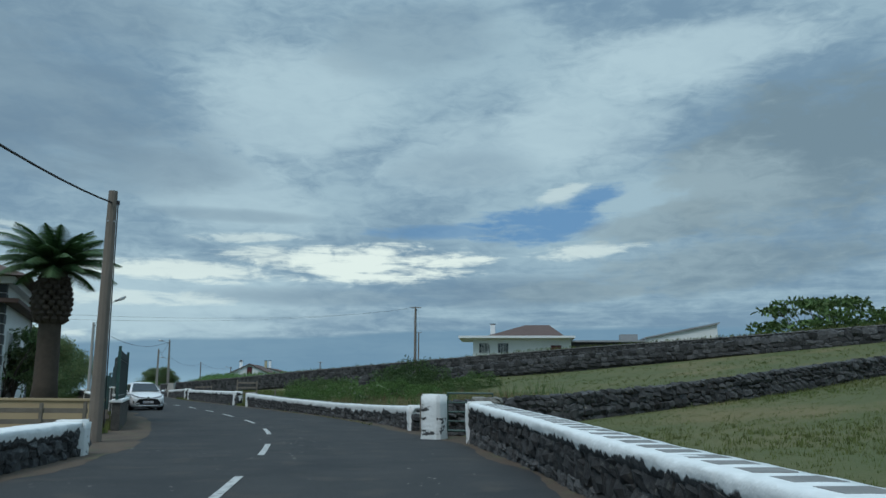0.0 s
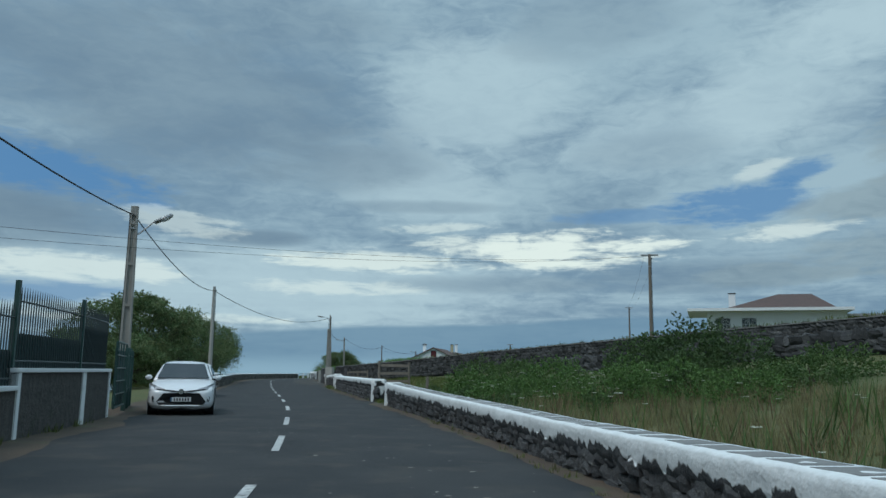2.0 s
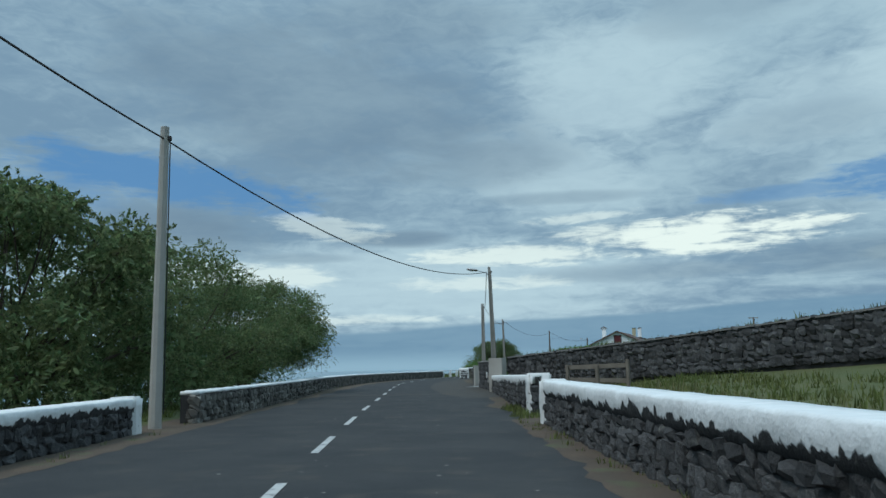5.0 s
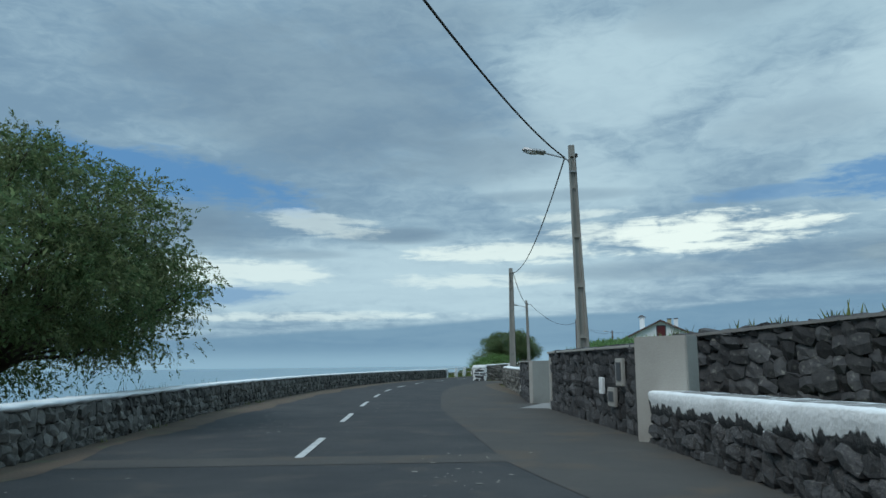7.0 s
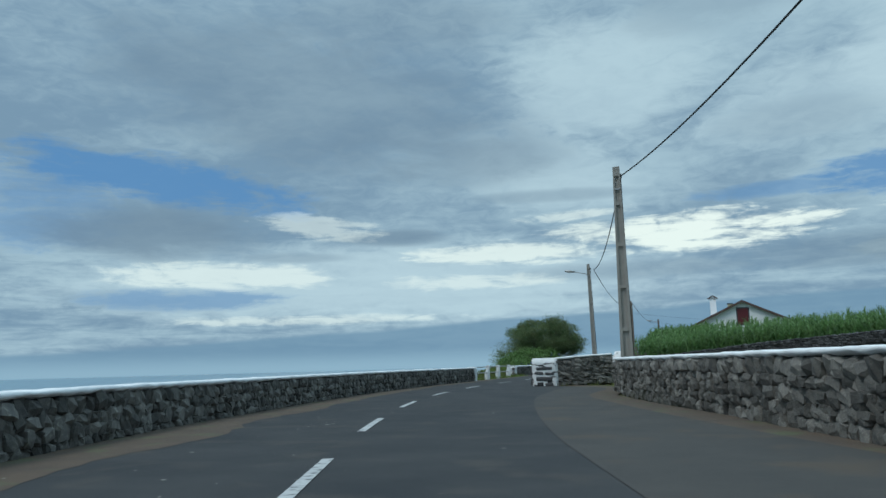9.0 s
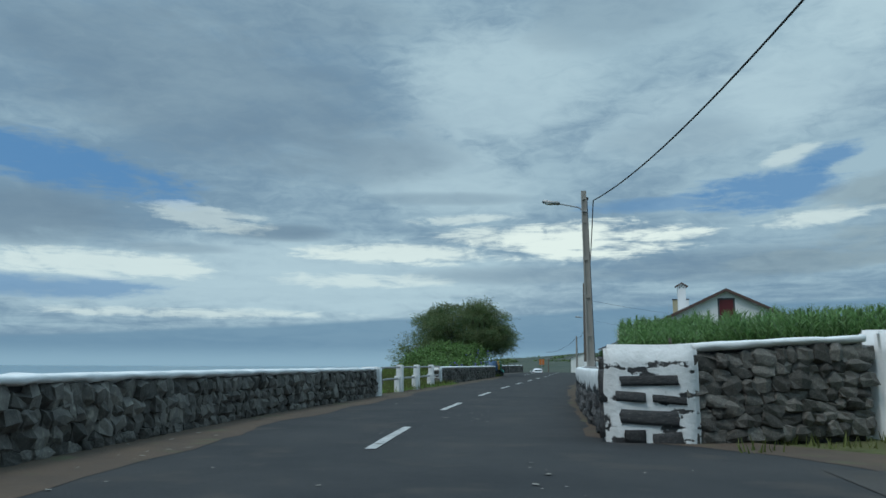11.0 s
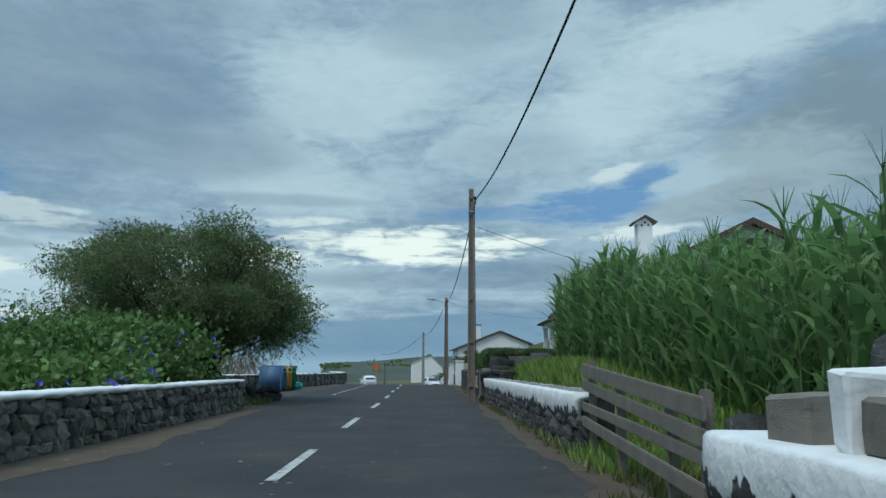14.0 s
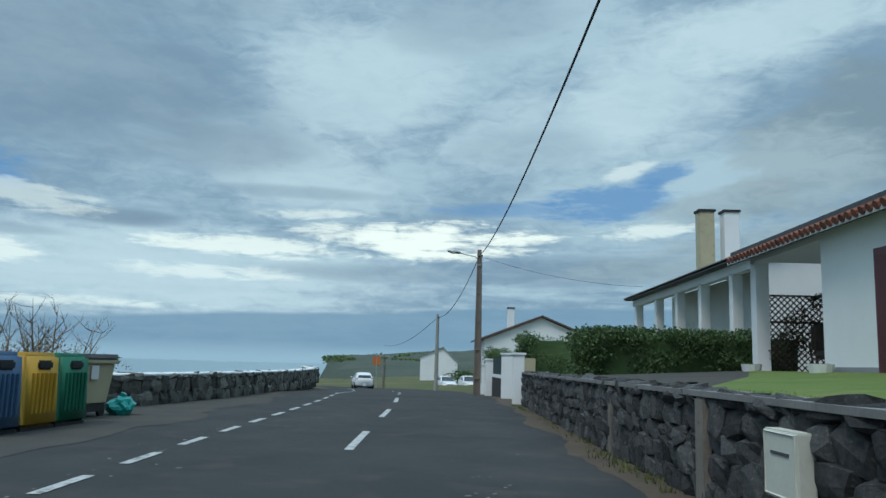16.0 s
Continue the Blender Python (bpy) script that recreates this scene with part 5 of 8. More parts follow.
pole(-42.72, 157.9, 7.05, 0.29, 0.18, POLE_GREY, "ladder", 5, "grey concrete lamp post behind the wall", 1.15, lean=-1.1, hang=0.35)
pole(*POLES[6], 0.25, 0.155, POLE_BROWN, "ladder", 0, "brown concrete utility pole at the road edge")
pole(*POLES[7], 0.36, 0.2, POLE_BROWN, "ladder", 0, "brown-grey concrete lamp post by the gateway", 1.2)
pole(POLES[8][0], POLES[8][1], 6.1, 0.32, 0.2, POLE_GREY, "plain", 0, "pale concrete utility pole far along the road", z=-0.95)
for x, y, z, h in ((2.35, 71.2, 2.2, 6.05), (4.4, 134.0, 6.0, 4.3), (-13.2, 150, 2.2, 3.6), (-52.5, 262, -1.4, 3.2)):
    p = pole(x, y, h, 0.22, 0.15, POLE_BROWN, "plain", 0, "slender dark field utility pole", z=z)
    part("crossarm", one_box(-0.5, 0.5, -0.04, 0.04, h - 0.12, h - 0.02), GALV, p, "short steel crossarm")


def cable(a, b, sag, r, label, cat="cable", name="cable"):
    a, b = Vector(a), Vector(b)
    bm = bmesh.new()
    pts = []
    for k in range(25):
        t = k / 24
        p = a.lerp(b, t)
        p.z -= sag * 4 * t * (1 - t)
        pts.append(p)
    tube(bm, pts, r, 6)
    return tagged(new(name, mesh_of(name, bm, BLACK)), label, cat, "overhead lines")


tops = [(x + (0.34 if k == 5 else 0.16 if k in (4, 6) else -0.2 if k == 3 else 0), y, h - 0.28) for k, (x, y, h) in enumerate(POLES)]
cable((-1.5, -14, 5.4), tops[0], 1.2, 0.02, "black bundled overhead power cable")
for k, sag in enumerate((0.55, 0.6, 1.12, 0.75, 0.72, 1.05, 0.8, 0.8)):
    a, b = tops[k], tops[k + 1]
    if k == 7:
        b = (b[0], b[1], 4.9)
    cable(a, b, sag, 0.02, "black bundled overhead power cable")
cable((POLES[8][0], POLES[8][1], 4.9), (-56, 300, 3.5), 0.8, 0.02, "black bundled overhead power cable")
cable((-43.75, 188.6, 5.55), (-36.7, 197.1, 4.95), 0.06, 0.008, "thin black service cable to the house")
cable(tops[7], (-37.2, 226.0, 5.0), 0.3, 0.008, "thin black service cable to the house")
for dx in (-0.3, 0.3):
    cable((2.35 + dx, 71.2, 8.15), (-22 + dx, 31.25, 4.25 + dx * 0.5), 0.87, 0.0055, "thin overhead wire crossing the road")
    cable((2.35 + dx, 71.2, 8.15), (4.4 + dx, 134.0, 10.2), 0.6, 0.0055, "thin overhead wire over the field")
# ---- plants ----
def leaf_cloud(name, lobes, count, size, mat, seed, droop=0.25, aspect=3.2, shell=0.55, clump=1, rag=0.5, plume=0.0):
    """Many small pointed leaves about the given lobes (x, y, z, rx, ry, rz), thickest near their skin."""
    rs = np.random.RandomState(seed)
    vol = np.array([l[3] * l[4] * l[5] for l in lobes]) ** 0.75
    pick = rs.choice(len(lobes), count // clump, p=vol / vol.sum())
    L = np.array(lobes)[pick]
    n = len(pick)
    d = rs.normal(size=(n, 3))
    d /= np.linalg.norm(d, axis=1)[:, None]
    r = shell + (1 - shell) * rs.rand(n) ** 0.6
    # uneven outline
    r *= 1 + rag * np.array([noise.noise((a * 1.9 + k, b * 1.9, c * 1.9)) for (a, b, c), k in zip(d, pick)])
    c = L[:, :3] + d * r[:, None] * L[:, 3:6]
    if plume:
        # sprays: leaves lie along short arching twigs
        ax = d * 0.8 + rs.normal(size=(n, 3)) * 0.55
        ax[:, 2] += 0.25
        ax /= np.linalg.norm(ax, axis=1)[:, None]
        ln = plume * (0.5 + rs.rand(n))
        u = rs.rand(n * clump)
        ax, ln = np.repeat(ax, clump, 0), np.repeat(ln, clump)
        c = np.repeat(c, clump, 0) + ax * (u * ln)[:, None] + rs.normal(size=(n * clump, 3)) * (plume * 0.10 * (1.2 - u))[:, None]
        c[:, 2] -= 0.35 * ln * u * u
        n = len(c)
        a = ax * 1.0 + rs.normal(size=(n, 3)) * 0.5
    else:
        c = np.repeat(c, clump, 0) + rs.normal(size=(n * clump, 3)) * size * (0.9 if clump > 1 else 0)
        d = np.repeat(d, clump, 0)
        n = len(c)
        a = d * 0.7 + rs.normal(size=(n, 3)) * 0.7
    a[:, 2] -= droop
    a /= np.linalg.norm(a, axis=1)[:, None]
    b = np.cross(a, rs.normal(size=(n, 3)))
    b /= np.linalg.norm(b, axis=1)[:, None]
    s = size * (0.6 + 0.8 * rs.rand(n))[:, None]
    w = s / aspect
    V = np.empty((n, 4, 3))
    V[:, 0] = c - a * s * 0.5
    V[:, 1] = c + b * w * 0.5
    V[:, 2] = c + a * s * 0.5
    V[:, 3] = c - b * w * 0.5
    me = bpy.data.meshes.new(name)
    me.vertices.add(n * 4)
    me.vertices.foreach_set("co", V.reshape(-1))
    me.loops.add(n * 4)
    me.loops.foreach_set("vertex_index", np.arange(n * 4))
    me.polygons.add(n)
    me.polygons.foreach_set("loop_start", np.arange(0, n * 4, 4))
    me.polygons.foreach_set("loop_total", np.full(n, 4))
    me.materials.append(mat)
    me.update(calc_edges=True)
    return me


def limbs(base, lobes, r, seed, forks=3):
    """A trunk that splits into crooked limbs reaching into the lobes."""
    rnd = random.Random(seed)
    bm = bmesh.new()
    foot = Vector(base)
    b = foot.lerp(Vector(lobes[0][:3]), 0.35)
    tube(bm, [foot - Vector((0, 0, 0.3)), foot + Vector((rnd.uniform(-0.1, 0.1), 0.08, 0.45)), b], [r * 1.25, r, r * 0.85], 9)
    for j, l in enumerate(lobes):
        if j % 3 and j > 8:
            continue
        thick, r = r, r * (0.6 if j < 7 else 0.3)
        e = Vector(l[:3])
        mid = b.lerp(e, 0.45) + Vector((rnd.uniform(-0.4, 0.4), rnd.uniform(-0.4, 0.4), -0.1 * (e - b).length + rnd.uniform(0, 0.5)))
        pts = [b + Vector((rnd.uniform(-0.15, 0.15), rnd.uniform(-0.15, 0.15), -0.3)), b.lerp(mid, 0.5) + Vector((0, 0, 0.15)), mid, e]
        tube(bm, pts, [r, r * 0.75, r * 0.5, r * 0.15], 7)
        for _ in range(forks):
            t = rnd.uniform(0.3, 0.9)
            p = mid.lerp(e, t)
            q = e + Vector([rnd.uniform(-1, 1) * l[3 + k] * 0.8 for k in range(3)])
            tube(bm, [p, p.lerp(q, 0.5) + Vector((0, 0, rnd.uniform(-0.2, 0.2))), q], [r * 0.28, r * 0.16, r * 0.04], 5)
        r = thick
    return bm


def tree(base, lobes, leaves, size, mat, label, seed, r=0.2, droop=0.3, aspect=3.2, category="tree", shell=0.3, rag=0.5, plume=0.42):
    t = thing("tree", Matrix.Identity(4), label, category)
    part("trunk", limbs(base, lobes, r, seed), BARK, t, "crooked dark limbs", True)
    part("inner_foliage", leaf_cloud("inner_foliage", [(l[0], l[1], l[2], l[3] * 1.05, l[4] * 1.05, l[5] * 1.0) for l in lobes], leaves // 11, size * 1.8, mat, seed + 1, droop, 2.4, 0.05, 1, 0.3), None, t, "shaded inner leaves")
    cr = part("crown", leaf_cloud("crown", lobes, leaves, size, mat, seed, droop, aspect, shell, 24, rag, plume), None, t, "feathery dark green foliage")
    return t


def ball_lobes(cx, cy, cz, rx, ry, rz, n, seed, k=0.2):
    """Small flat clumps scattered over and inside a crown's envelope."""
    rnd = random.Random(seed)
    out = [(cx, cy, cz - rz * 0.1, rx * 0.5, ry * 0.5, rz * 0.45)]
    for i in range(int(n * 2.6)):
        a = 2.399 * i + rnd.uniform(-0.5, 0.5)
        h = rnd.uniform(-0.8, 1.0)
        q = math.sqrt(max(0.08, 1 - h * h)) * rnd.uniform(0.55, 1.08)
        f = k * rnd.uniform(0.7, 1.35)
        up = 1 + 0.22 * noise.noise((a * 1.3, h * 2.0, seed))
        out.append((cx + rx * q * math.cos(a), cy + ry * q * math.sin(a), cz + rz * h * 0.82 * up, rx * f, ry * f, rz * f * 0.72))
    return out


TAM = "spreading tamarisk tree with feathery dark green foliage"
tree((-39.2, 96.2, 0.0), ball_lobes(-38.2, 96.2, 3.4, 3.3, 4.6, 2.6, 36, 3, 0.23) + [(-40, 93, 1.2, 2, 2.6, 1.4), (-40.5, 98.5, 1.6, 1.6, 2.0, 1.3)], 240000, 0.075, LEAF_TREE, TAM + " behind the sea wall", 31, 0.22)
tree((-36.0, 86.5, 0.0), ball_lobes(-36.2, 86.5, 3.0, 4.6, 5.4, 3.5, 26, 4) + [(-36, 89.5, 1.0, 3, 2.6, 1.5), (-34.5, 84.5, 1.0, 3, 2.6, 1.5)], 150000, 0.10, LEAF_TREE, TAM + " in a dense row", 32, 0.22)
tree((-33.5, 77.0, 0.0), ball_lobes(-33.7, 77.0, 3.2, 4.4, 5.0, 3.7, 26, 5) + [(-33, 80, 1.0, 3, 2.6, 1.5), (-31.5, 75.0, 1.0, 2.6, 2.6, 1.5)], 110000, 0.135, LEAF_TREE, TAM + " in a dense row", 33, 0.22)
tree((-29.5, 67.0, 0.0), ball_lobes(-29.8, 67.0, 1.6, 3.6, 4.6, 2.1, 12, 6), 60000, 0.14, LEAF_TREE, "low rounded tamarisk shrub behind the wall", 34, 0.15)
tree((-51.6, 188.2, 0.0), ball_lobes(-52.9, 187.8, 3.3, 3.4, 3.5, 2.1, 36, 8, 0.23) + [(-50.7, 189.4, 2.4, 1.3, 1.3, 0.7), (-51.6, 187.0, 2.6, 1.4, 1.4, 0.8), (-50.3, 188.2, 3.0, 1.0, 1.0, 0.8)] + [(-51.2, 186.4, 4.9, 0.9, 0.9, 0.7), (-49.9, 190.6, 2.9, 0.9, 0.9, 0.7), (-50.6, 189.6, 3.4, 1.1, 1.1, 0.9), (-50.9, 188.6, 2.0, 1.3, 1.3, 0.6), (-52.3, 186.6, 2.1, 1.6, 1.6, 0.7), (-50.2, 190.2, 2.3, 1.1, 1.1, 0.6), (-55.4, 185.0, 1.6, 2.0, 2.2, 1.2), (-54.0, 184.2, 1.4, 1.8, 1.8, 1.0)], 340000, 0.066, LEAF_TREE, TAM + " leaning over the lay-by", 36, 0.22)
tree((-13.5, 31.5, 0.3), ball_lobes(-13.8, 33.0, 2.2, 1.3, 1.6, 1.3, 8, 9), 9000, 0.13, LEAF_TREE, "dark garden shrub beside the palm", 37, 0.1)
far_t = tree((54, 99, 4.5), ball_lobes(55, 98, 9.0, 10.0, 6.0, 4.0, 26, 10), 30000, 0.42, LEAF_BUSH, "dense stand of pale green trees on the hill", 38, 0.3)


def shrub(name, lobes, leaves, size, mat, label, category, seed, aspect=1.9, droop=0.1, spray=0.0):
    t = thing(name, Matrix.Identity(4), label, category)
    part("branch_mass", limbs((lobes[0][0], lobes[0][1], max(0, lobes[0][2] - lobes[0][5])), lobes[:5], 0.03, seed, 1), BARK, t)
    part("foliage", leaf_cloud("foliage", lobes, leaves, size, mat, seed, droop, aspect, 0.5, 9 if spray else 2, 0.45, spray), None, t, "leafy mass")
    return t


def z_of(x, y):
    return ground_z(x, y)


def mound(lobes, leaves, size, mat, label, seed, aspect=2.2):
    shrub("bramble", [(x, y, z_of(x, y) + h * 0.42, rx, ry, h * 0.6) for x, y, h, rx, ry in lobes], leaves, size, mat, label, "bush", seed, aspect, 0.1, 0.12)


mound(((1.6, 48.9, 2.1, 1.5, 1.6), (0.4, 49.8, 1.7, 1.3, 1.4), (2.9, 48.1, 1.6, 1.3, 1.4), (1.2, 47.0, 1.3, 1.2, 1.2)), 62000, 0.075, LEAF_HEDGE, "tall dark green bush standing in the field", 41)
mound(((-0.7, 45.6, 1.05, 0.9, 1.1), (0.9, 44.6, 1.05, 1.2, 1.2), (2.2, 42.6, 0.8, 1.0, 1.0), (-1.9, 47.2, 1.0, 0.8, 0.9), (0.0, 47.0, 1.15, 0.8, 0.9)), 30000, 0.065, LEAF_VINE, "bright green bramble mound in the field", 45)
mound(((4.4, 46.0, 0.9, 1.1, 1.1), (3.0, 44.6, 0.85, 0.9, 1.0), (5.6, 48.0, 1.0, 1.2, 1.2)), 20000, 0.07, LEAF_BUSH, "low green bramble mound in the dry grass", 46)
mound(((-4.0, 53.5, 1.35, 1.3, 1.5), (-5.6, 56.0, 1.4, 1.1, 1.4), (-4.6, 59.0, 1.2, 1.2, 1.4)), 34000, 0.07, LEAF_BUSH, "rank green weeds and bramble behind the wall", 42, 2.6)
mound(((-2.4, 51.5, 1.3, 1.1, 1.2), (-5.2, 50.6, 1.1, 0.8, 1.0), (-3.6, 48.6, 0.85, 0.8, 0.9), (-4.4, 46.6, 0.65, 0.5, 0.9)), 30000, 0.06, LEAF_VINE, "light green leafy weeds behind the wall", 47, 1.8)
shrub("garden_shrub", [(-28.3, 108.9, 0.4, 0.6, 0.5, 0.45), (-27.7, 108.7, 0.35, 0.5, 0.45, 0.4), (-28.0, 109.1, 0.7, 0.4, 0.4, 0.3)], 4500, 0.07, LEAF_BUSH, "small green shrub inside the gateway court", "shrub", 96)
mounds = []
rnd = random.Random(19)
while len(mounds) < 18:
    q = CENTRE.off(s_at(rnd.uniform(40, 57)), rnd.uniform(4.9, 8.8))
    h = rnd.uniform(0.25, 0.62)
    mounds.append((q[0], q[1], z_of(q[0], q[1]) + 0.3 * h, rnd.uniform(0.35, 0.75), rnd.uniform(0.35, 0.75), h * 0.75))
for k in range(3):
    shrub("weed_clump", mounds[k::3], 13000, 0.04 + 0.014 * k, (LEAF_BUSH, LEAF_VINE, LEAF_HEDGE)[k], ("dark green rank weeds behind the roadside wall", "bright green leafy weeds behind the roadside wall", "dense dusky green weeds in the field")[k], "bush", 90 + k, (2.4, 1.6, 3.0)[k], 0.0, 0.15)
rnd = random.Random(61)
umbels = thing("wild_carrot", Matrix.Identity(4), "wild carrot with flat white flower heads among the weeds", "wildflower")
stems, heads = bmesh.new(), bmesh.new()
for k in range(80):
    q = CENTRE.off(s_at(rnd.uniform(29, 50)), rnd.uniform(4.4, 8.0))
    z = z_of(q[0], q[1])
    h, lean = rnd.uniform(0.55, 1.05), (rnd.uniform(-0.15, 0.15), rnd.uniform(-0.15, 0.15))
    tip = Vector((q[0] + lean[0], q[1] + lean[1], z + h))
    tube(stems, [(q[0], q[1], z), (q[0] + 0.3 * lean[0], q[1] + 0.3 * lean[1], z + 0.6 * h), tip], [0.007, 0.005, 0.003], 3, False)
    r = rnd.uniform(0.025, 0.06)
    for j in range(9):
        a, b = 2.4 * j, r * math.sqrt(j / 9)
        bmesh.ops.create_icosphere(heads, subdivisions=1, radius=r * 0.3, matrix=Matrix.Translation(tip + Vector((b * math.cos(a), b * math.sin(a), 0.1 * b))) @ Matrix.Diagonal((1, 1, 0.4, 1)))
part("stems", stems, LEAF_VINE, umbels, "thin green stems")
part("flower_heads", heads, UMBEL, umbels, "flat white flower heads")
vine_lobes = [(-51.4 - 0.6 * math.sin(k), 172.8 + 0.95 * k, 0.75 + 0.6 * smooth(4, 8, k), 1.0, 1.2, 0.42 + 0.45 * smooth(4, 8, k)) for k in range(11)] + [(-53.2, 176 + 1.4 * k, 0.9 + 0.12 * k, 1.4, 1.5, 0.6 + 0.06 * k) for k in range(6)]
vine = shrub("morning_glory", vine_lobes, 24000, 0.13, LEAF_VINE, "sprawling morning glory vine with blue flowers", "vine", 44, 1.3)
rnd = random.Random(12)
for k in range(60):
    l = vine_lobes[rnd.randrange(11)]
    a = rnd.uniform(-1.2, 1.2)
    bm = bmesh.new()
    bmesh.ops.create_cone(bm, cap_ends=False, segments=8, radius1=0.015, radius2=0.06, depth=0.06)
    f = part("flower", bm, FLOWER, vine, "blue trumpet flower")
    f.matrix_local = pose(l[0] + l[3] * math.cos(a) * 1.02, l[1] + l[4] * math.sin(a) - 0.3, l[2] + rnd.uniform(-0.1, 0.5) * l[5], 50, 0, math.degrees(a) + 90)
twig = thing("bare_shrub", Matrix.Identity(4), "bare brown twiggy shrub behind the bins", "shrub")
bm = bmesh.new()
for k in range(70):
    p = Vector((-56.0 + rnd.uniform(-1.6, 1.6), 204 + rnd.uniform(-4.0, 4.5), 0.2))
    top = Vector((rnd.uniform(-0.7, 0.7), rnd.uniform(-0.7, 0.7), rnd.uniform(1.2, 3.0) * (1.0 - 0.08 * abs(p.y - 203))))
    mid = p + top * 0.5 + Vector((rnd.uniform(-0.2, 0.2), rnd.uniform(-0.2, 0.2), 0))
    q = p + top
    tube(bm, [p, mid, q], [0.028, 0.016, 0.004], 4, False)
    for _ in range(9):
        a = p.lerp(mid, rnd.uniform(0.5, 1)) if rnd.random() < 0.4 else mid.lerp(q, rnd.uniform(0, 0.95))
        b = a + Vector((rnd.uniform(-0.45, 0.45), rnd.uniform(-0.45, 0.45), rnd.uniform(0.15, 0.55)))
        tube(bm, [a, a.lerp(b, 0.5) + Vector((0, 0, -0.04)), b], [0.009, 0.006, 0.002], 3, False)
        for _ in range(2):
            c = a.lerp(b, rnd.uniform(0.3, 0.9))
            tube(bm, [c, c + Vector((rnd.uniform(-0.2, 0.2), rnd.uniform(-0.2, 0.2), rnd.uniform(0.05, 0.25)))], [0.005, 0.002], 3, False)
part("branch_mass", bm, DRY_STALK, twig)
part("withered_foliage", leaf_cloud("withered_foliage", [(-56.0, 203, 0.8, 2.0, 3.0, 0.9), (-55.6, 207.5, 0.7, 1.6, 2.6, 0.7)], 7000, 0.07, DRY_STALK, 47), None, twig, "withered brown leaves")


def hedge(x0, x1, y0, y1, z0, z1, n, label, seed):
    t = thing("hedge", Matrix.Identity(4), label, "hedge", "garden hedges")
    bm = bmesh.new()
    box(bm, x0 + 0.15, x1 - 0.15, y0 + 0.15, y1 - 0.15, z0 - 0.2, z1 - 0.12)
    bmesh.ops.subdivide_edges(bm, edges=bm.edges[:], cuts=6, use_grid_fill=True)
    for v in bm.verts:
        v.co += 0.1 * Vector((noise.noise(v.co), noise.noise(v.co + Vector((7, 0, 0))), noise.noise(v.co + Vector((0, 7, 0)))))
    part("twig_core", bm, LEAF_HEDGE, t)
    rs = np.random.RandomState(seed)
    lobes = []
    for _ in range(90):
        f = rs.randint(3)
        p = [rs.uniform(x0, x1), rs.uniform(y0, y1), rs.uniform(z0, z1)]
        if f == 0:
            p[2] = z1 - 0.1
        elif f == 1:
            p[0] = x0 + 0.1
        else:
            p[1] = y0 + 0.1
        lobes.append((*p, 0.5, 0.5, 0.26))
    part("foliage", leaf_cloud("foliage", lobes, n, 0.09, LEAF_HEDGE, seed, 0.0, 1.9, 0.3, 1, 0.3), None, t, "clipped dense green leaves")


hedge(-42.3, -36.6, 210.0, 211.6, 1.0, 2.15, 22000, "clipped green garden hedge before the porch", 51)
hedge(-43.2, -36.0, 219.0, 221.0, 0.8, 2.25, 14000, "clipped green garden hedge at the drive", 52)
hedge(-44.0, -36.5, 232, 236, 0.2, 2.0, 9000, "tall green boundary hedge", 53)
yucca = thing("yucca", place(-37.5, 217.0, 1.6), "spiky yucca standing above the hedge", "plant")
for k in range(26):
    a, e = 2.4 * k, radians(28 + 55 * (k % 7) / 6)
    bm = bmesh.new()
    L = 1.1
    d = Vector((math.cos(a) * math.cos(e), math.sin(a) * math.cos(e), math.sin(e)))
    w = Vector((-math.sin(a), math.cos(a), 0)) * 0.05
    c0 = [bm.verts.new(p) for p in (w * 0.6, -w * 0.6, d * L * 0.5 - w, d * L * 0.5 + w, d * L)]
    bm.faces.new((c0[0], c0[1], c0[2], c0[3]))
    bm.faces.new((c0[3], c0[2], c0[4]))
    part("leaf", bm, LEAF_HEDGE, yucca)
agave = thing("agave", place(-41.2, 193.2, 1.2), "small dark spiky agave on the rockery", "plant")
for k in range(18):
    a, e = 2.4 * k, radians(20 + 55 * (k % 6) / 5)
    bm = bmesh.new()
    d = Vector((math.cos(a) * math.cos(e), math.sin(a) * math.cos(e), math.sin(e))) * 0.6
    w = Vector((-math.sin(a), math.cos(a), 0)) * 0.05
    c0 = [bm.verts.new(p) for p in (w * 0.6, -w * 0.6, d * 0.5 - w, d * 0.5 + w, d)]
    bm.faces.new((c0[0], c0[1], c0[2], c0[3]))
    bm.faces.new((c0[3], c0[2], c0[4]))
    part("leaf", bm, LEAF_TREE, agave)


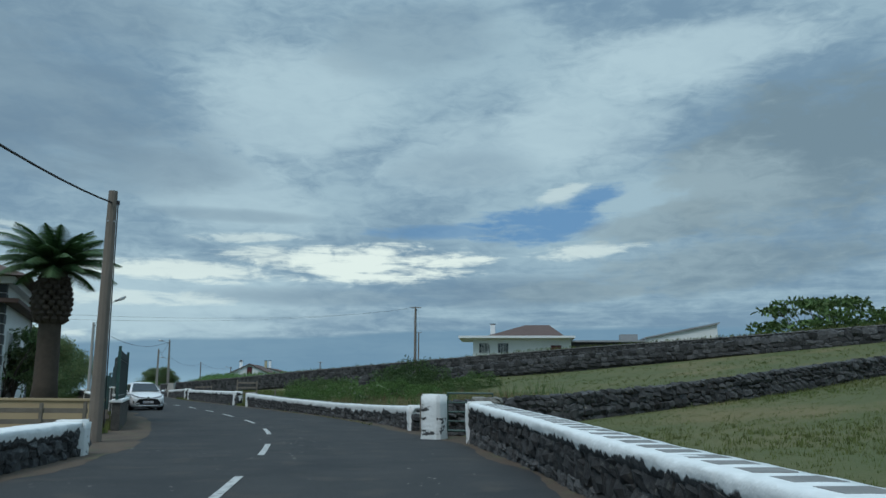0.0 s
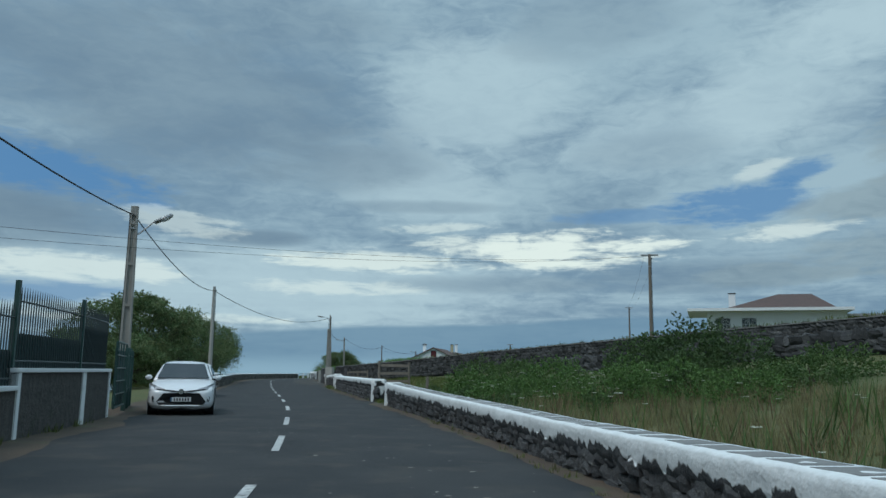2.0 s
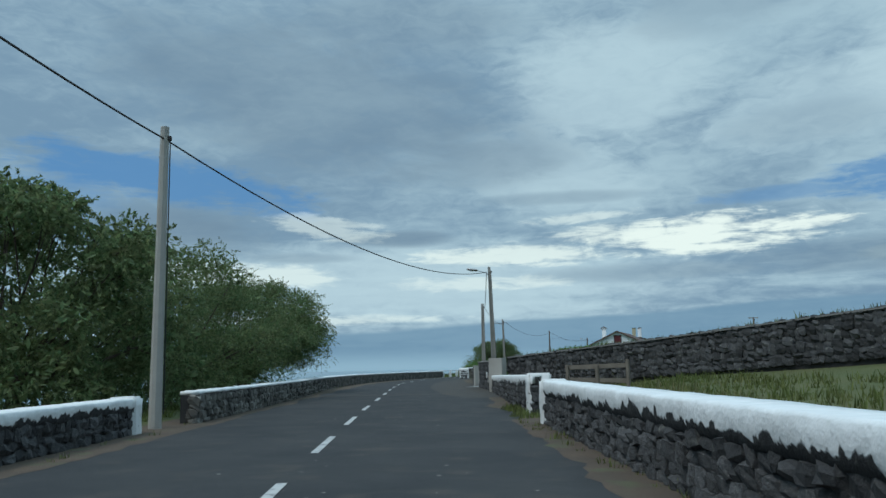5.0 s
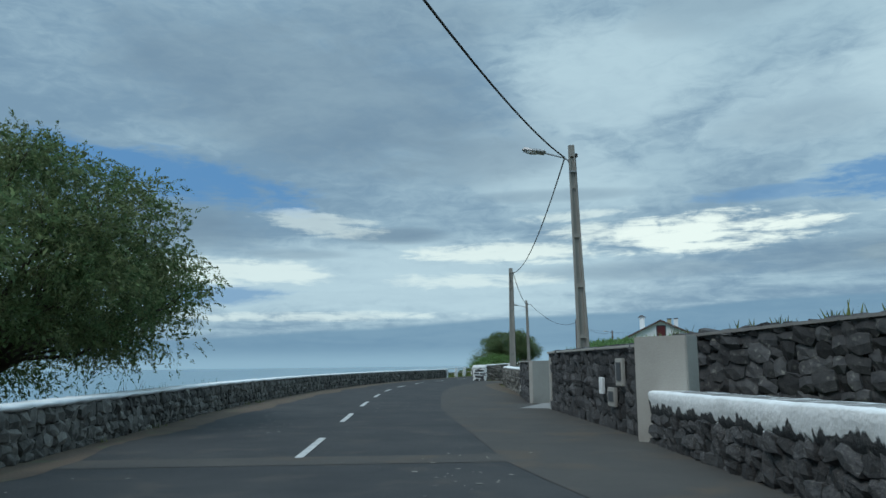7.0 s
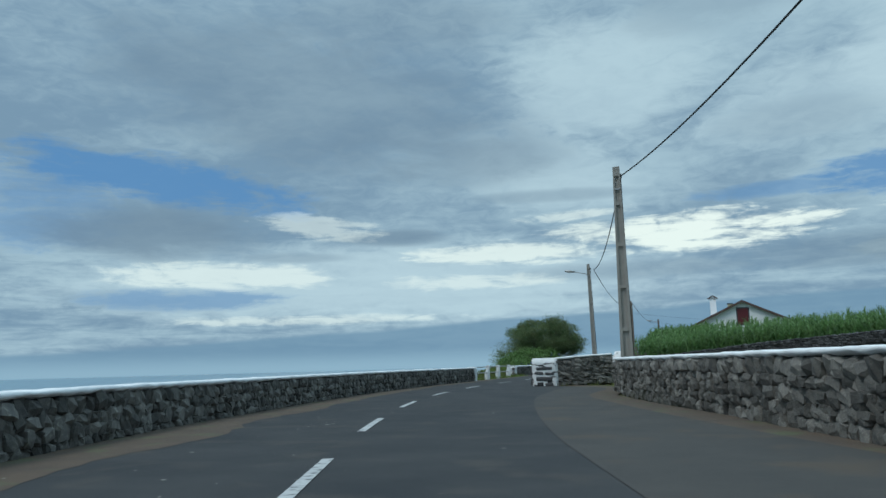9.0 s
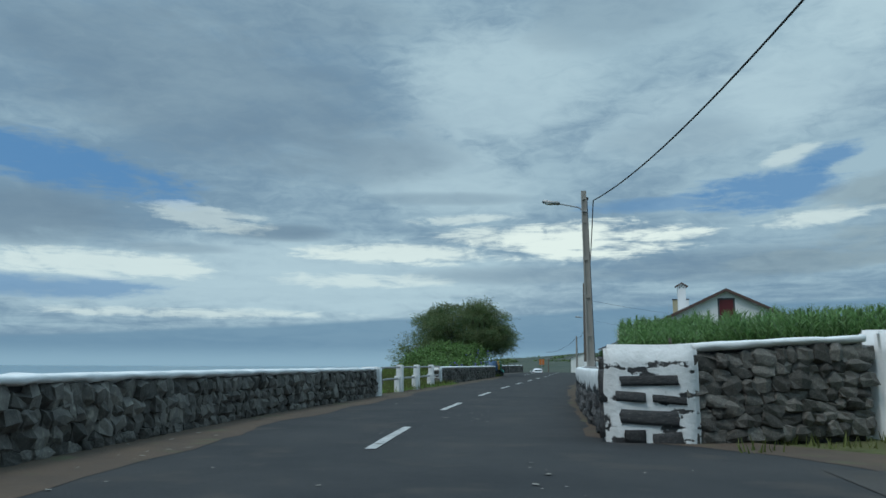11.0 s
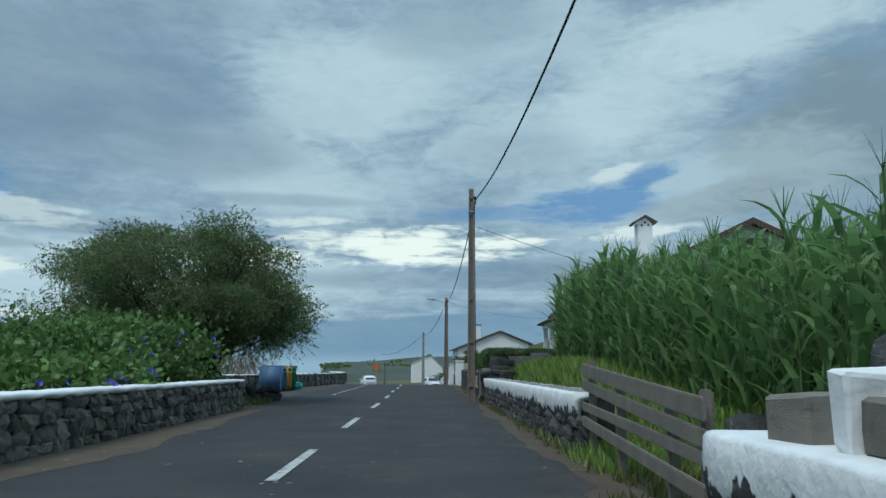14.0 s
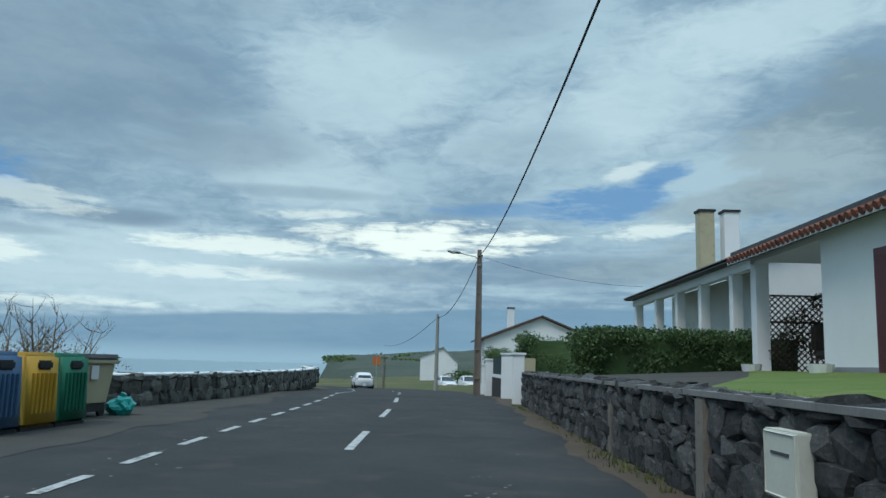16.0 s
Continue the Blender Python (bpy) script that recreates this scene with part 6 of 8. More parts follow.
def palm(x, y, z, h):
    t = thing("palm_tree", place(x, y, z), "date palm with thick scaly trunk and arching fronds", "palm tree")
    bm = bmesh.new()
    tube(bm, [(0, 0, -0.4), (0.02, 0, 0.8), (0, 0, h - 1.2), (0, 0, h - 0.5), (0, 0, h)], [0.5, 0.38, 0.34, 0.5, 0.36], 12)
    part("trunk", bm, BARK, t, "brown trunk", True)
    rnd = random.Random(3)
    for r in range(9):
        for k in range(13):
            a = 2 * math.pi * (k + 0.5 * (r % 2)) / 13
            zz = h - 1.75 + 0.17 * r
            rr = 0.38 + 0.16 * math.sin((r + 1) / 9 * math.pi)
            b = part("frond_base", ROCKS[(r + k) % 10], None, t)
            b.matrix_local = pose(rr * math.cos(a), rr * math.sin(a), zz, 0, -35, math.degrees(a)) @ Matrix.Diagonal((0.26, 0.2, 0.16, 1))
            b.material_slots[0].link = "OBJECT"
            b.material_slots[0].material = BARK
    for k in range(46):
        a = 2.3999 * k
        e0 = radians(80 - 66 * (k / 46))
        L = rnd.uniform(1.85, 2.4)
        pts, p, e = [], Vector((0, 0, h - 0.1)), e0
        for s in range(9):
            pts.append(p.copy())
            p = p + Vector((math.cos(a) * math.cos(e), math.sin(a) * math.cos(e), math.sin(e))) * (L / 8)
            e -= radians(8.5)
        vs, fs = [], []
        side = Vector((-math.sin(a), math.cos(a), 0))
        for s in range(8):
            d = (pts[s + 1] - pts[s]).normalized()
            up = side.cross(d)
            for f in range(5):
                q = pts[s].lerp(pts[s + 1], f / 5)
                ll = 0.5 * math.sin(min(1, (s + f / 5 + 0.8) / 8.5) * math.pi) ** 0.6 + 0.06
                for sg in (-1, 1):
                    tip = q + (side * sg * 0.8 + d * 0.6 + up * 0.35) * ll + Vector((0, 0, -0.1 * ll))
                    n = len(vs)
                    vs += [q - d * 0.034, q + d * 0.034, tip]
                    fs.append((n, n + 1, n + 2))
            n = len(vs)
            r = 0.03 * (1 - s / 9)
            vs += [pts[s] - side * r, pts[s] + side * r, pts[s + 1] + side * r * 0.8, pts[s + 1] - side * r * 0.8]
            fs.append((n, n + 1, n + 2, n + 3))
        part("frond", raw("frond", vs, fs, LEAF_PALM), None, t)


palm(-10.9, 28.6, 0.5, 4.65)


# ---- maize, grass ----
def maize_plant(seed):
    """Vertices and faces of one plant: a stalk, arching leaves, a tassel."""
    rnd = random.Random(seed)
    vs, fs = [], []

    def quad(a, b, c, d):
        n = len(vs)
        vs.extend((a, b, c, d))
        fs.append((n, n + 1, n + 2, n + 3))
    H = rnd.uniform(2.0, 2.5)
    for k in range(3):
        a = 2.1 * k
        r = 0.017
        p = Vector((math.cos(a) * r, math.sin(a) * r, 0))
        q = Vector((math.cos(a + 2.1) * r, math.sin(a + 2.1) * r, 0))
        quad(p, q, q * 0.5 + Vector((0, 0, H)), p * 0.5 + Vector((0, 0, H)))
    n = 12
    for k in range(n):
        z = 0.25 + (H - 0.3) * k / n
        a = (k % 2) * math.pi + rnd.uniform(-0.7, 0.7)
        e = radians(rnd.uniform(60, 80))
        L = rnd.uniform(0.65, 1.0) * (0.65 if k > n - 3 else 1)
        w = 0.042
        p = Vector((0, 0, z))
        side = Vector((-math.sin(a), math.cos(a), 0))
        for s in range(4):
            q = p + Vector((math.cos(a) * math.cos(e), math.sin(a) * math.cos(e), math.sin(e))) * (L / 4)
            w2 = (0.05, 0.045, 0.03, 0.004)[s]
            quad(p - side * w, p + side * w, q + side * w2, q - side * w2)
            p, w = q, w2
            e -= radians(rnd.uniform(12, 30))
    for k in range(5):
        a = 1.26 * k
        b = Vector((0, 0, H - 0.05))
        d = Vector((math.cos(a) * 0.12, math.sin(a) * 0.12, 0.3))
        s = Vector((0.008, 0.008, 0))
        quad(b - s, b + s, b + d + s * 0.3, b + d - s * 0.3)
    return np.array([tuple(v) for v in vs]), np.array(fs)


def scatter(name, kinds, places, mat, label, category):
    """Many copies of small meshes in ONE mesh. places: x, y, z, turn, scale."""
    V, F, n = [], [], 0
    for k, (x, y, z, a, s) in enumerate(places):
        v, f = kinds[k % len(kinds)]
        c, q = math.cos(a) * s, math.sin(a) * s
        V.append(np.stack([v[:, 0] * c - v[:, 1] * q + x, v[:, 0] * q + v[:, 1] * c + y, v[:, 2] * s + z], 1))
        F.append(f + n)
        n += len(v)
    V, F = np.concatenate(V), np.concatenate(F)
    k = F.shape[1]
    me = bpy.data.meshes.new(name)
    me.vertices.add(len(V))
    me.vertices.foreach_set("co", V.reshape(-1))
    me.loops.add(F.size)
    me.loops.foreach_set("vertex_index", F.reshape(-1))
    me.polygons.add(len(F))
    me.polygons.foreach_set("loop_start", np.arange(0, F.size, k))
    me.polygons.foreach_set("loop_total", np.full(len(F), k))
    me.materials.append(mat)
    me.update(calc_edges=True)
    return tagged(new(name, me), label, category, kind="stuff")


def corn_z(x, y):
    return ground_z(x, min(y, 188.5))


rnd = random.Random(21)
spots = []
y = 168.2
while y < 191:
    near = -41.35 + 0.3 * smooth(186, 191, y)
    x = near
    while x < -14:
        deep = x - near
        front = y - 168.2
        if deep < 5 or front < 5 or rnd.random() < 0.16:
            if x > -38.6 or y < 189.2:
                if not (x > -39.2 and y > 191.2):
                    spots.append((x + rnd.uniform(-0.07, 0.07), y + rnd.uniform(-0.08, 0.08), corn_z(x, y) - 0.05, rnd.uniform(0, 6.28), rnd.uniform(0.96, 1.18) * (1.0 - 0.13 * smooth(186, 177, y) * smooth(5, 3, deep))))
        x += 0.46
    y += 0.34
scatter("maize", [maize_plant(k) for k in range(9)], spots, LEAF_CORN, "tall green maize crop beside the house", "maize")


def tuft(seed, n, h, spread, w=0.012):
    rnd = random.Random(seed)
    vs, fs = [], []
    for _ in range(n):
        p = Vector((rnd.uniform(-spread, spread), rnd.uniform(-spread, spread), 0))
        a = rnd.uniform(0, 6.28)
        s = Vector((math.cos(a), math.sin(a), 0)) * w
        q = p + Vector((rnd.uniform(-0.35, 0.35) * h, rnd.uniform(-0.35, 0.35) * h, h * rnd.uniform(0.5, 1)))
        k = len(vs)
        vs += [p - s, p + s, q + s * 0.15, q - s * 0.15]
        fs.append((k, k + 1, k + 2, k + 3))
    return np.array([tuple(v) for v in vs]), np.array(fs)


def strew(rnd, n, area, z=None, s=(0.7, 1.3), keep=None):
    out = []
    x0, x1, y0, y1 = area
    for _ in range(n):
        x, y = rnd.uniform(x0, x1), rnd.uniform(y0, y1)
        if keep and not keep(x, y):
            continue
        out.append((x, y, (z_of(x, y) if z is None else z) - 0.02, rnd.uniform(0, 6.28), rnd.uniform(*s)))
    return out


def right_of(lo, hi):
    def keep(x, y):
        s, u = side_of(CENTRE, x, y)
        return lo < u < hi and u > road_right(s) + 0.6
    return keep


def along_edges(rnd, n, y0, y1, u0, u1, s, z=0.0):
    out = []
    for _ in range(n):
        q = CENTRE.off(s_at(rnd.uniform(y0, y1)), rnd.uniform(u0, u1))
        out.append((q[0], q[1], z, rnd.uniform(0, 6.28), rnd.uniform(*s)))
    return out


T_SHORT = [tuft(k, 9, 0.17, 0.14, 0.014) for k in range(6)]
T_LONG = [tuft(20 + k, 16, 0.5, 0.2, 0.01) for k in range(6)]
T_WEED = [tuft(40 + k, 8, 0.75, 0.15, 0.014) for k in range(6)]
rnd = random.Random(31)
grass = strew(rnd, 9000, (3.5, 16, -2, 26), keep=right_of(4.6, 40), s=(0.3, 0.65)) + strew(rnd, 3000, (3, 30, 22, 60), keep=right_of(8, 60), s=(0.4, 0.9))
grass += strew(rnd, 5000, (-27, -8, 56, 100), keep=right_of(4.2, 12), s=(0.8, 1.6)) + strew(rnd, 2200, (-42.5, -33, 139, 165), keep=right_of(4, 14))
bank = strew(rnd, 900, (-43.0, -39.5, 192.8, 197.3), z=0.95, s=(0.2, 0.35)) + strew(rnd, 7500, (-43, -40.2, 171.6, 191.0), s=(0.9, 2.0)) + strew(rnd, 1500, (-54, -50.4, 170, 189), s=(0.8, 1.5)) + strew(rnd, 2600, (-60, -54.0, 187, 206), s=(0.9, 1.8), keep=lambda x, y: side_of(CENTRE, x, y)[1] < -8.2)
bank += strew(rnd, 700, (-51, -48.4, 150.5, 163), z=0.05, s=(0.4, 0.9))
scatter("bank_grass", T_SHORT, bank, GRASS_FRESH, "fresh green grass on the banks", "grass")
grass += strew(rnd, 500, (-43.0, -40.0, 189.8, 192.2), z=1.0, s=(0.6, 1.2))
grass += strew(rnd, 700, (-51.5, -48.6, 150.5, 163), z=0.05, s=(0.7, 1.4)) + strew(rnd, 2200, (-54, -50.2, 164, 189), s=(0.8, 1.8)) + strew(rnd, 1800, (-60, -54.4, 187, 206), s=(0.9, 2.0))
grass += strew(rnd, 700, (-33, -26, 70, 84), z=0.05, keep=lambda x, y: side_of(CENTRE, x, y)[1] < -5) + strew(rnd, 700, (-42, -35, 96, 112), z=0.05, keep=lambda x, y: side_of(CENTRE, x, y)[1] < -5)
for s in np.arange(0, UPPER.length, 0.22):
    p = UPPER.off(s, -rnd.uniform(0.2, 1.2))
    grass.append((p[0], p[1], UPPER.at(s)[2] - 0.02, rnd.uniform(0, 6.28), rnd.uniform(0.8, 1.7)))
scatter("grass", T_SHORT, grass, GRASS, "short green field grass", "grass")
edge = along_edges(rnd, 90, 23.5, 27, 4.2, 5.2, (0.4, 1.0)) + along_edges(rnd, 60, 27, 52, 3.5, 3.7, (0.3, 0.6)) + along_edges(rnd, 320, 52, 57, 3.7, 5.2, (0.6, 1.3)) + along_edges(rnd, 70, 57, 78, 3.75, 4.1, (0.3, 0.8)) + along_edges(rnd, 200, 77, 81, 4.1, 6.0, (0.6, 1.3))
edge += along_edges(rnd, 170, 139, 170, 2.85, 3.1, (0.5, 1.3)) + along_edges(rnd, 60, 169.5, 172, 3.3, 4.2, (0.5, 1.2)) + along_edges(rnd, 110, 171, 190, 3.1, 3.4, (0.3, 0.85)) + along_edges(rnd, 60, 190, 200, 3.2, 3.5, (0.3, 0.8)) + along_edges(rnd, 40, 200, 213, 3.4, 3.6, (0.3, 0.6))
edge += along_edges(rnd, 200, 17, 27, -4.9, -4.2, (0.6, 1.4)) + along_edges(rnd, 90, 27, 42, -4.7, -4.3, (0.5, 1.2)) + along_edges(rnd, 60, 70, 150, -3.9, -3.6, (0.3, 0.7)) + along_edges(rnd, 260, 150.5, 161, -4.2, -2.9, (0.5, 1.1))
edge += [(x, yy, 0.0, a, s) for x, yy, _, a, s in strew(rnd, 500, (-40.8, -37.2, 134.2, 143.2), z=0, s=(0.4, 1.1), keep=lambda x, y: -0.3 < y - 137.4 - (x + 41.75) * 0.65 < 0 or (x > -39.0 and y < 139.6 and x > -38.2 - (y - 134) * 0.1))]
scatter("verge_grass", T_SHORT, edge, GRASS, "tufts of green grass along the road edge", "grass")
weeds = strew(rnd, 3800, (-7, 8, 26, 54), keep=right_of(4.4, 13), s=(0.35, 0.85)) + strew(rnd, 600, (-42.2, -36, 145, 164), keep=right_of(3.8, 10)) + strew(rnd, 500, (-26, -10, 57, 96), keep=right_of(4.4, 8))
scatter("tall_grass", T_LONG, weeds, GRASS_DRY, "tall dry yellow-green grass behind the walls", "grass")
scatter("dry_weeds", T_WEED, strew(rnd, 420, (-5, 7, 27, 47), keep=right_of(4.4, 11), s=(0.4, 0.9)) + strew(rnd, 40, (-39, -37, 100, 112), z=0.1, keep=lambda x, y: side_of(CENTRE, x, y)[1] < -4.4), DRY_STALK, "brown dry seed stalks among the weeds", "weeds")
scatter("green_weeds", T_WEED, strew(rnd, 400, (-8, 7, 26, 60), keep=right_of(4.5, 12)) + strew(rnd, 160, (-39.2, -36, 96, 108), z=0.0, keep=lambda x, y: -6 < side_of(CENTRE, x, y)[1] < -4.2), LEAF_BUSH, "green leafy weeds behind the wall", "weeds")
# ---- cars ----
def loft(bm, stations):
    """Skin through sections; each section is a list of (x, y, z), all of one length, mirrored over y = 0."""
    rows = []
    for sec in stations:
        full = [bm.verts.new(p) for p in sec] + [bm.verts.new((p[0], -p[1], p[2])) for p in reversed(sec)]
        rows.append(full)
    n = len(rows[0])
    for a, b in zip(rows, rows[1:]):
        for k in range(n):
            bm.faces.new((a[k], a[(k + 1) % n], b[(k + 1) % n], b[k]))
    bm.faces.new(rows[0][::-1])
    bm.faces.new(rows[-1])
    bmesh.ops.recalc_face_normals(bm, faces=bm.faces[:])


def panel(pts, thick=0.012):
    """A thin plate over a polygon."""
    bm = bmesh.new()
    P = [Vector(p) for p in pts]
    n = (P[1] - P[0]).cross(P[2] - P[0]).normalized()
    a = [bm.verts.new(p + n * thick) for p in P]
    b = [bm.verts.new(p - n * thick) for p in P]
    bm.faces.new(a)
    bm.faces.new(b[::-1])
    k = len(P)
    for i in range(k):
        bm.faces.new((a[i], b[i], b[(i + 1) % k], a[(i + 1) % k]))
    bmesh.ops.recalc_face_normals(bm, faces=bm.faces[:])
    return bm


def car(m, label, L=3.95, W=1.695, H=1.51, grille="wide", lights=HEADLIGHT, plate=True):
    """A five-door hatchback facing +x, its base centre at the origin."""
    c = thing("car", m, label, "car", "parked cars")
    h = W / 2
    sx, sz = L / 3.95, H / 1.51
    #      x     half width  bottom belt   top(centre)
    st = [(0.00, 0.60, 0.30, 0.60, 0.62), (0.06, 0.72, 0.22, 0.66, 0.70), (0.22, 0.81, 0.19, 0.74, 0.80), (0.55, 0.845, 0.19, 0.83, 0.90), (1.05, 0.845, 0.19, 0.91, 0.99), (1.6, 0.845, 0.19, 0.95, 1.0),
          (2.4, 0.845, 0.19, 0.97, 1.0), (3.2, 0.84, 0.20, 1.0, 1.02), (3.6, 0.80, 0.24, 1.0, 1.04), (3.85, 0.74, 0.28, 0.95, 1.0), (3.95, 0.62, 0.34, 0.80, 0.84)]
    bm = bmesh.new()
    secs = []
    for x, w, zb, zt, zc in st:
        w *= h / 0.8475
        X = L / 2 - x * sx
        secs.append([(X, 0.0, zb * sz), (X, w * 0.86, zb * sz), (X, w * 0.985, (zb + 0.10) * sz), (X, w, (zb * 0.5 + zt * 0.5) * sz), (X, w * 0.985, (zt - 0.08) * sz), (X, w * 0.93, zt * sz), (X, w * 0.6, (zt * 0.3 + zc * 0.7) * sz), (X, 0.001, zc * sz)])
    loft(bm, secs)
    bmesh.ops.subdivide_edges(bm, edges=bm.edges[:], cuts=1, smooth=0.6, use_grid_fill=True)
    part("body", bm, CAR_WHITE, c, "white painted body", True)

    def cab(x, w, z):
        return (L / 2 - x * sx, w * h / 0.8475, z * sz)
    prof = [(1.00, 0.74, 0.97, 0.97), (1.35, 0.68, 0.97, 1.22), (1.72, 0.60, 0.97, 1.425), (2.2, 0.575, 0.98, 1.49), (2.8, 0.57, 0.99, 1.495), (3.3, 0.56, 1.0, 1.44), (3.62, 0.575, 1.02, 1.24), (3.84, 0.62, 0.98, 0.99)]
    bm = bmesh.new()
    secs = []
    for x, wr, zb, zr in prof:
        wb = 0.775 - 0.06 * smooth(3.2, 3.9, x)
        wr = wr if zr > zb + 0.02 else wb
        secs.append([cab(x, 0.0, zb - 0.1), cab(x, wb, zb - 0.1), cab(x, wb, zb), cab(x, wb + (wr - wb) * 0.9, zb + (zr - zb) * 0.86), cab(x, wr * 0.88, zr - 0.015), cab(x, wr * 0.5, zr + 0.01), cab(x, 0.001, zr + 0.016)])
    loft(bm, secs)
    part("cabin", bm, CAR_WHITE, c, "white roof and pillars", True)
    # glass
    def on(a, b, t, up=0.012):
        return tuple(p + (q - p) * t + (up if k == 2 else (up if k == 0 else 0)) for k, (p, q) in enumerate(zip(a, b)))
    ws = part("windscreen", panel([on(cab(1.00, y0, 0.97), cab(1.72, y1, 1.425), t, 0.03) for y0, y1, t in ((0.69, 0.53, 0.03), (0.69, 0.53, 0.93), (-0.69, -0.53, 0.93), (-0.69, -0.53, 0.03))], 0.008), CAR_GLASS, c, "dark tinted windscreen")
    for sg in (-1, 1):
        part("wiper", one_tube([cab(1.03, sg * 0.1, 1.035), cab(1.28, sg * 0.45 + 0.1, 1.19)], 0.012, 5), CAR_BLACK, ws)
    part("rear_window", panel([cab(3.66, 0.5, 1.24), cab(3.87, 0.58, 1.06), cab(3.87, -0.58, 1.06), cab(3.66, -0.5, 1.24)], 0.02), CAR_GLASS, c, "dark rear window")
    for sg in (-1, 1):
        def sd(x, t):
            wr, zr = float(np.interp(x, [p[0] for p in prof], [p[1] for p in prof])), float(np.interp(x, [p[0] for p in prof], [p[3] for p in prof]))
            zb = 0.985
            w = 0.775 + (0.775 + (wr - 0.775) * 0.9 - 0.775) * t + 0.006
            return cab(x, sg * w, zb + (zr - zb) * 0.86 * t)
        for x0, x1, x2, x3 in ((1.32, 2.28, 2.28, 1.78), (2.36, 3.18, 3.08, 2.36)):
            part("side_window", panel([sd(x0, 0.06), sd(x1, 0.06), sd(x2, 0.9), sd(x3, 0.9)], 0.008), CAR_GLASS, c, "dark side window")
        # mirrors, lamps, wheels
        bm = bmesh.new()
        bmesh.ops.create_uvsphere(bm, u_segments=12, v_segments=8, radius=1, matrix=Matrix.Translation(cab(1.33, sg * 0.93, 1.02)) @ Matrix.Diagonal((0.075, 0.1, 0.07, 1)))
        mir = part("mirror", bm, CAR_WHITE, c, "", True)
        part("stalk", one_box(-0.03, 0.03, -0.08, 0.08, -0.03, 0.02, Matrix.Translation(cab(1.33, sg * 0.83, 0.98))), CAR_BLACK, mir)
        pts = [(0.07, 0.40, 0.69), (0.12, 0.66, 0.67), (0.26, 0.80, 0.66), (0.62, 0.845, 0.83), (0.50, 0.80, 0.85), (0.2, 0.64, 0.775)]
        part("headlight", panel([cab(x - 0.02, sg * (y + 0.012), z + 0.01) for x, y, z in pts], 0.018), lights, c, "clear headlight")
        part("fog_lamp", one_tube([cab(0.02, sg * 0.64, 0.42), cab(0.14, sg * 0.64, 0.42)], 0.06, 10), CHROME, c)
        part("fog_recess", panel([cab(0.035, sg * 0.52, 0.34), cab(0.06, sg * 0.72, 0.36), cab(0.09, sg * 0.74, 0.5), cab(0.05, sg * 0.66, 0.56)], 0.02), CAR_BLACK, c)
        part("tail_light", panel([cab(3.80, sg * 0.76, 0.72), cab(3.93, sg * 0.6, 0.72), cab(3.9, sg * 0.6, 0.98), cab(3.72, sg * 0.76, 1.02)], 0.025), TAIL_RED, c, "red tail light")
        part("door_handle", one_box(-0.08, 0.08, -0.012, 0.012, -0.015, 0.015, Matrix.Translation(cab(2.2, sg * 0.85, 0.82)), 0.006), CHROME if grille == "wide" else CAR_WHITE, c)
        for x0 in (2.3,):
            part("door_gap", one_box(-0.005, 0.005, -0.004, 0.004, -0.32, 0.3, Matrix.Translation(cab(x0, sg * 0.848, 0.65))), CAR_BLACK, c)
        part("sill", one_box(-1.0 * sx, 1.0 * sx, -0.02, 0.02, 0.17, 0.26, Matrix.Translation((0, sg * h * 0.96, 0)), 0.01), CAR_BLACK, c)
        for x0 in (0.72, 3.23):
            X, Y, _ = cab(x0, sg * 0.845, 0)
            arch = bmesh.new()
            tube(arch, [(X, Y - sg * 0.25, 0.31), (X, Y + sg * 0.006, 0.31)], 0.355, 22)
            part("wheel_arch", arch, CAR_BLACK, c, "black wheel well")
            bm = bmesh.new()
            tube(bm, [(X, Y - sg * 0.19, 0.3), (X, Y - sg * 0.02, 0.3), (X, Y + sg * 0.012, 0.3)], [0.3, 0.3, 0.27], 22)
            wh = part("wheel", bm, BLACK, c, "black tyre", True)
            part("rim", one_tube([(X, Y, 0.3), (X, Y + sg * 0.018, 0.3)], 0.2, 16), CAR_BLACK, wh)
            for k in range(5):
                a = 2 * math.pi * k / 5
                part("spoke", one_box(0.0, 0.195, -0.03, 0.03, -0.008, 0.012, Matrix.Translation((X, Y + sg * 0.022, 0.3)) @ Matrix.Rotation(radians(-90 * sg), 4, "X") @ Matrix.Rotation(a, 4, "Z")), GALV, wh)
    if grille == "wide":
        bm = panel([cab(0.02, 0.46, 0.60), cab(0.05, 0.63, 0.37), cab(0.02, 0.55, 0.285), cab(0.02, -0.55, 0.285), cab(0.05, -0.63, 0.37), cab(0.02, -0.46, 0.60), cab(-0.01, -0.2, 0.61), cab(-0.01, 0.2, 0.61)], 0.05)
        part("grille", bm, CAR_BLACK, c, "wide black grille")
        part("bumper_lip", one_tube([cab(0.06, 0.62, 0.30), cab(-0.02, 0.45, 0.265), cab(-0.02, -0.45, 0.265), cab(0.06, -0.62, 0.30)], 0.025, 6), CAR_WHITE, c)
        part("trim_bar", one_tube([cab(0.08, 0.62, 0.71), cab(-0.01, 0.2, 0.665), cab(-0.03, 0.0, 0.64), cab(-0.01, -0.2, 0.665), cab(0.08, -0.62, 0.71)], 0.018, 6), CAR_BLACK, c)
        part("badge", one_tube([cab(-0.03, 0, 0.655), cab(-0.055, 0, 0.655)], 0.07, 12), CHROME, c, "plain round chrome badge")
    else:
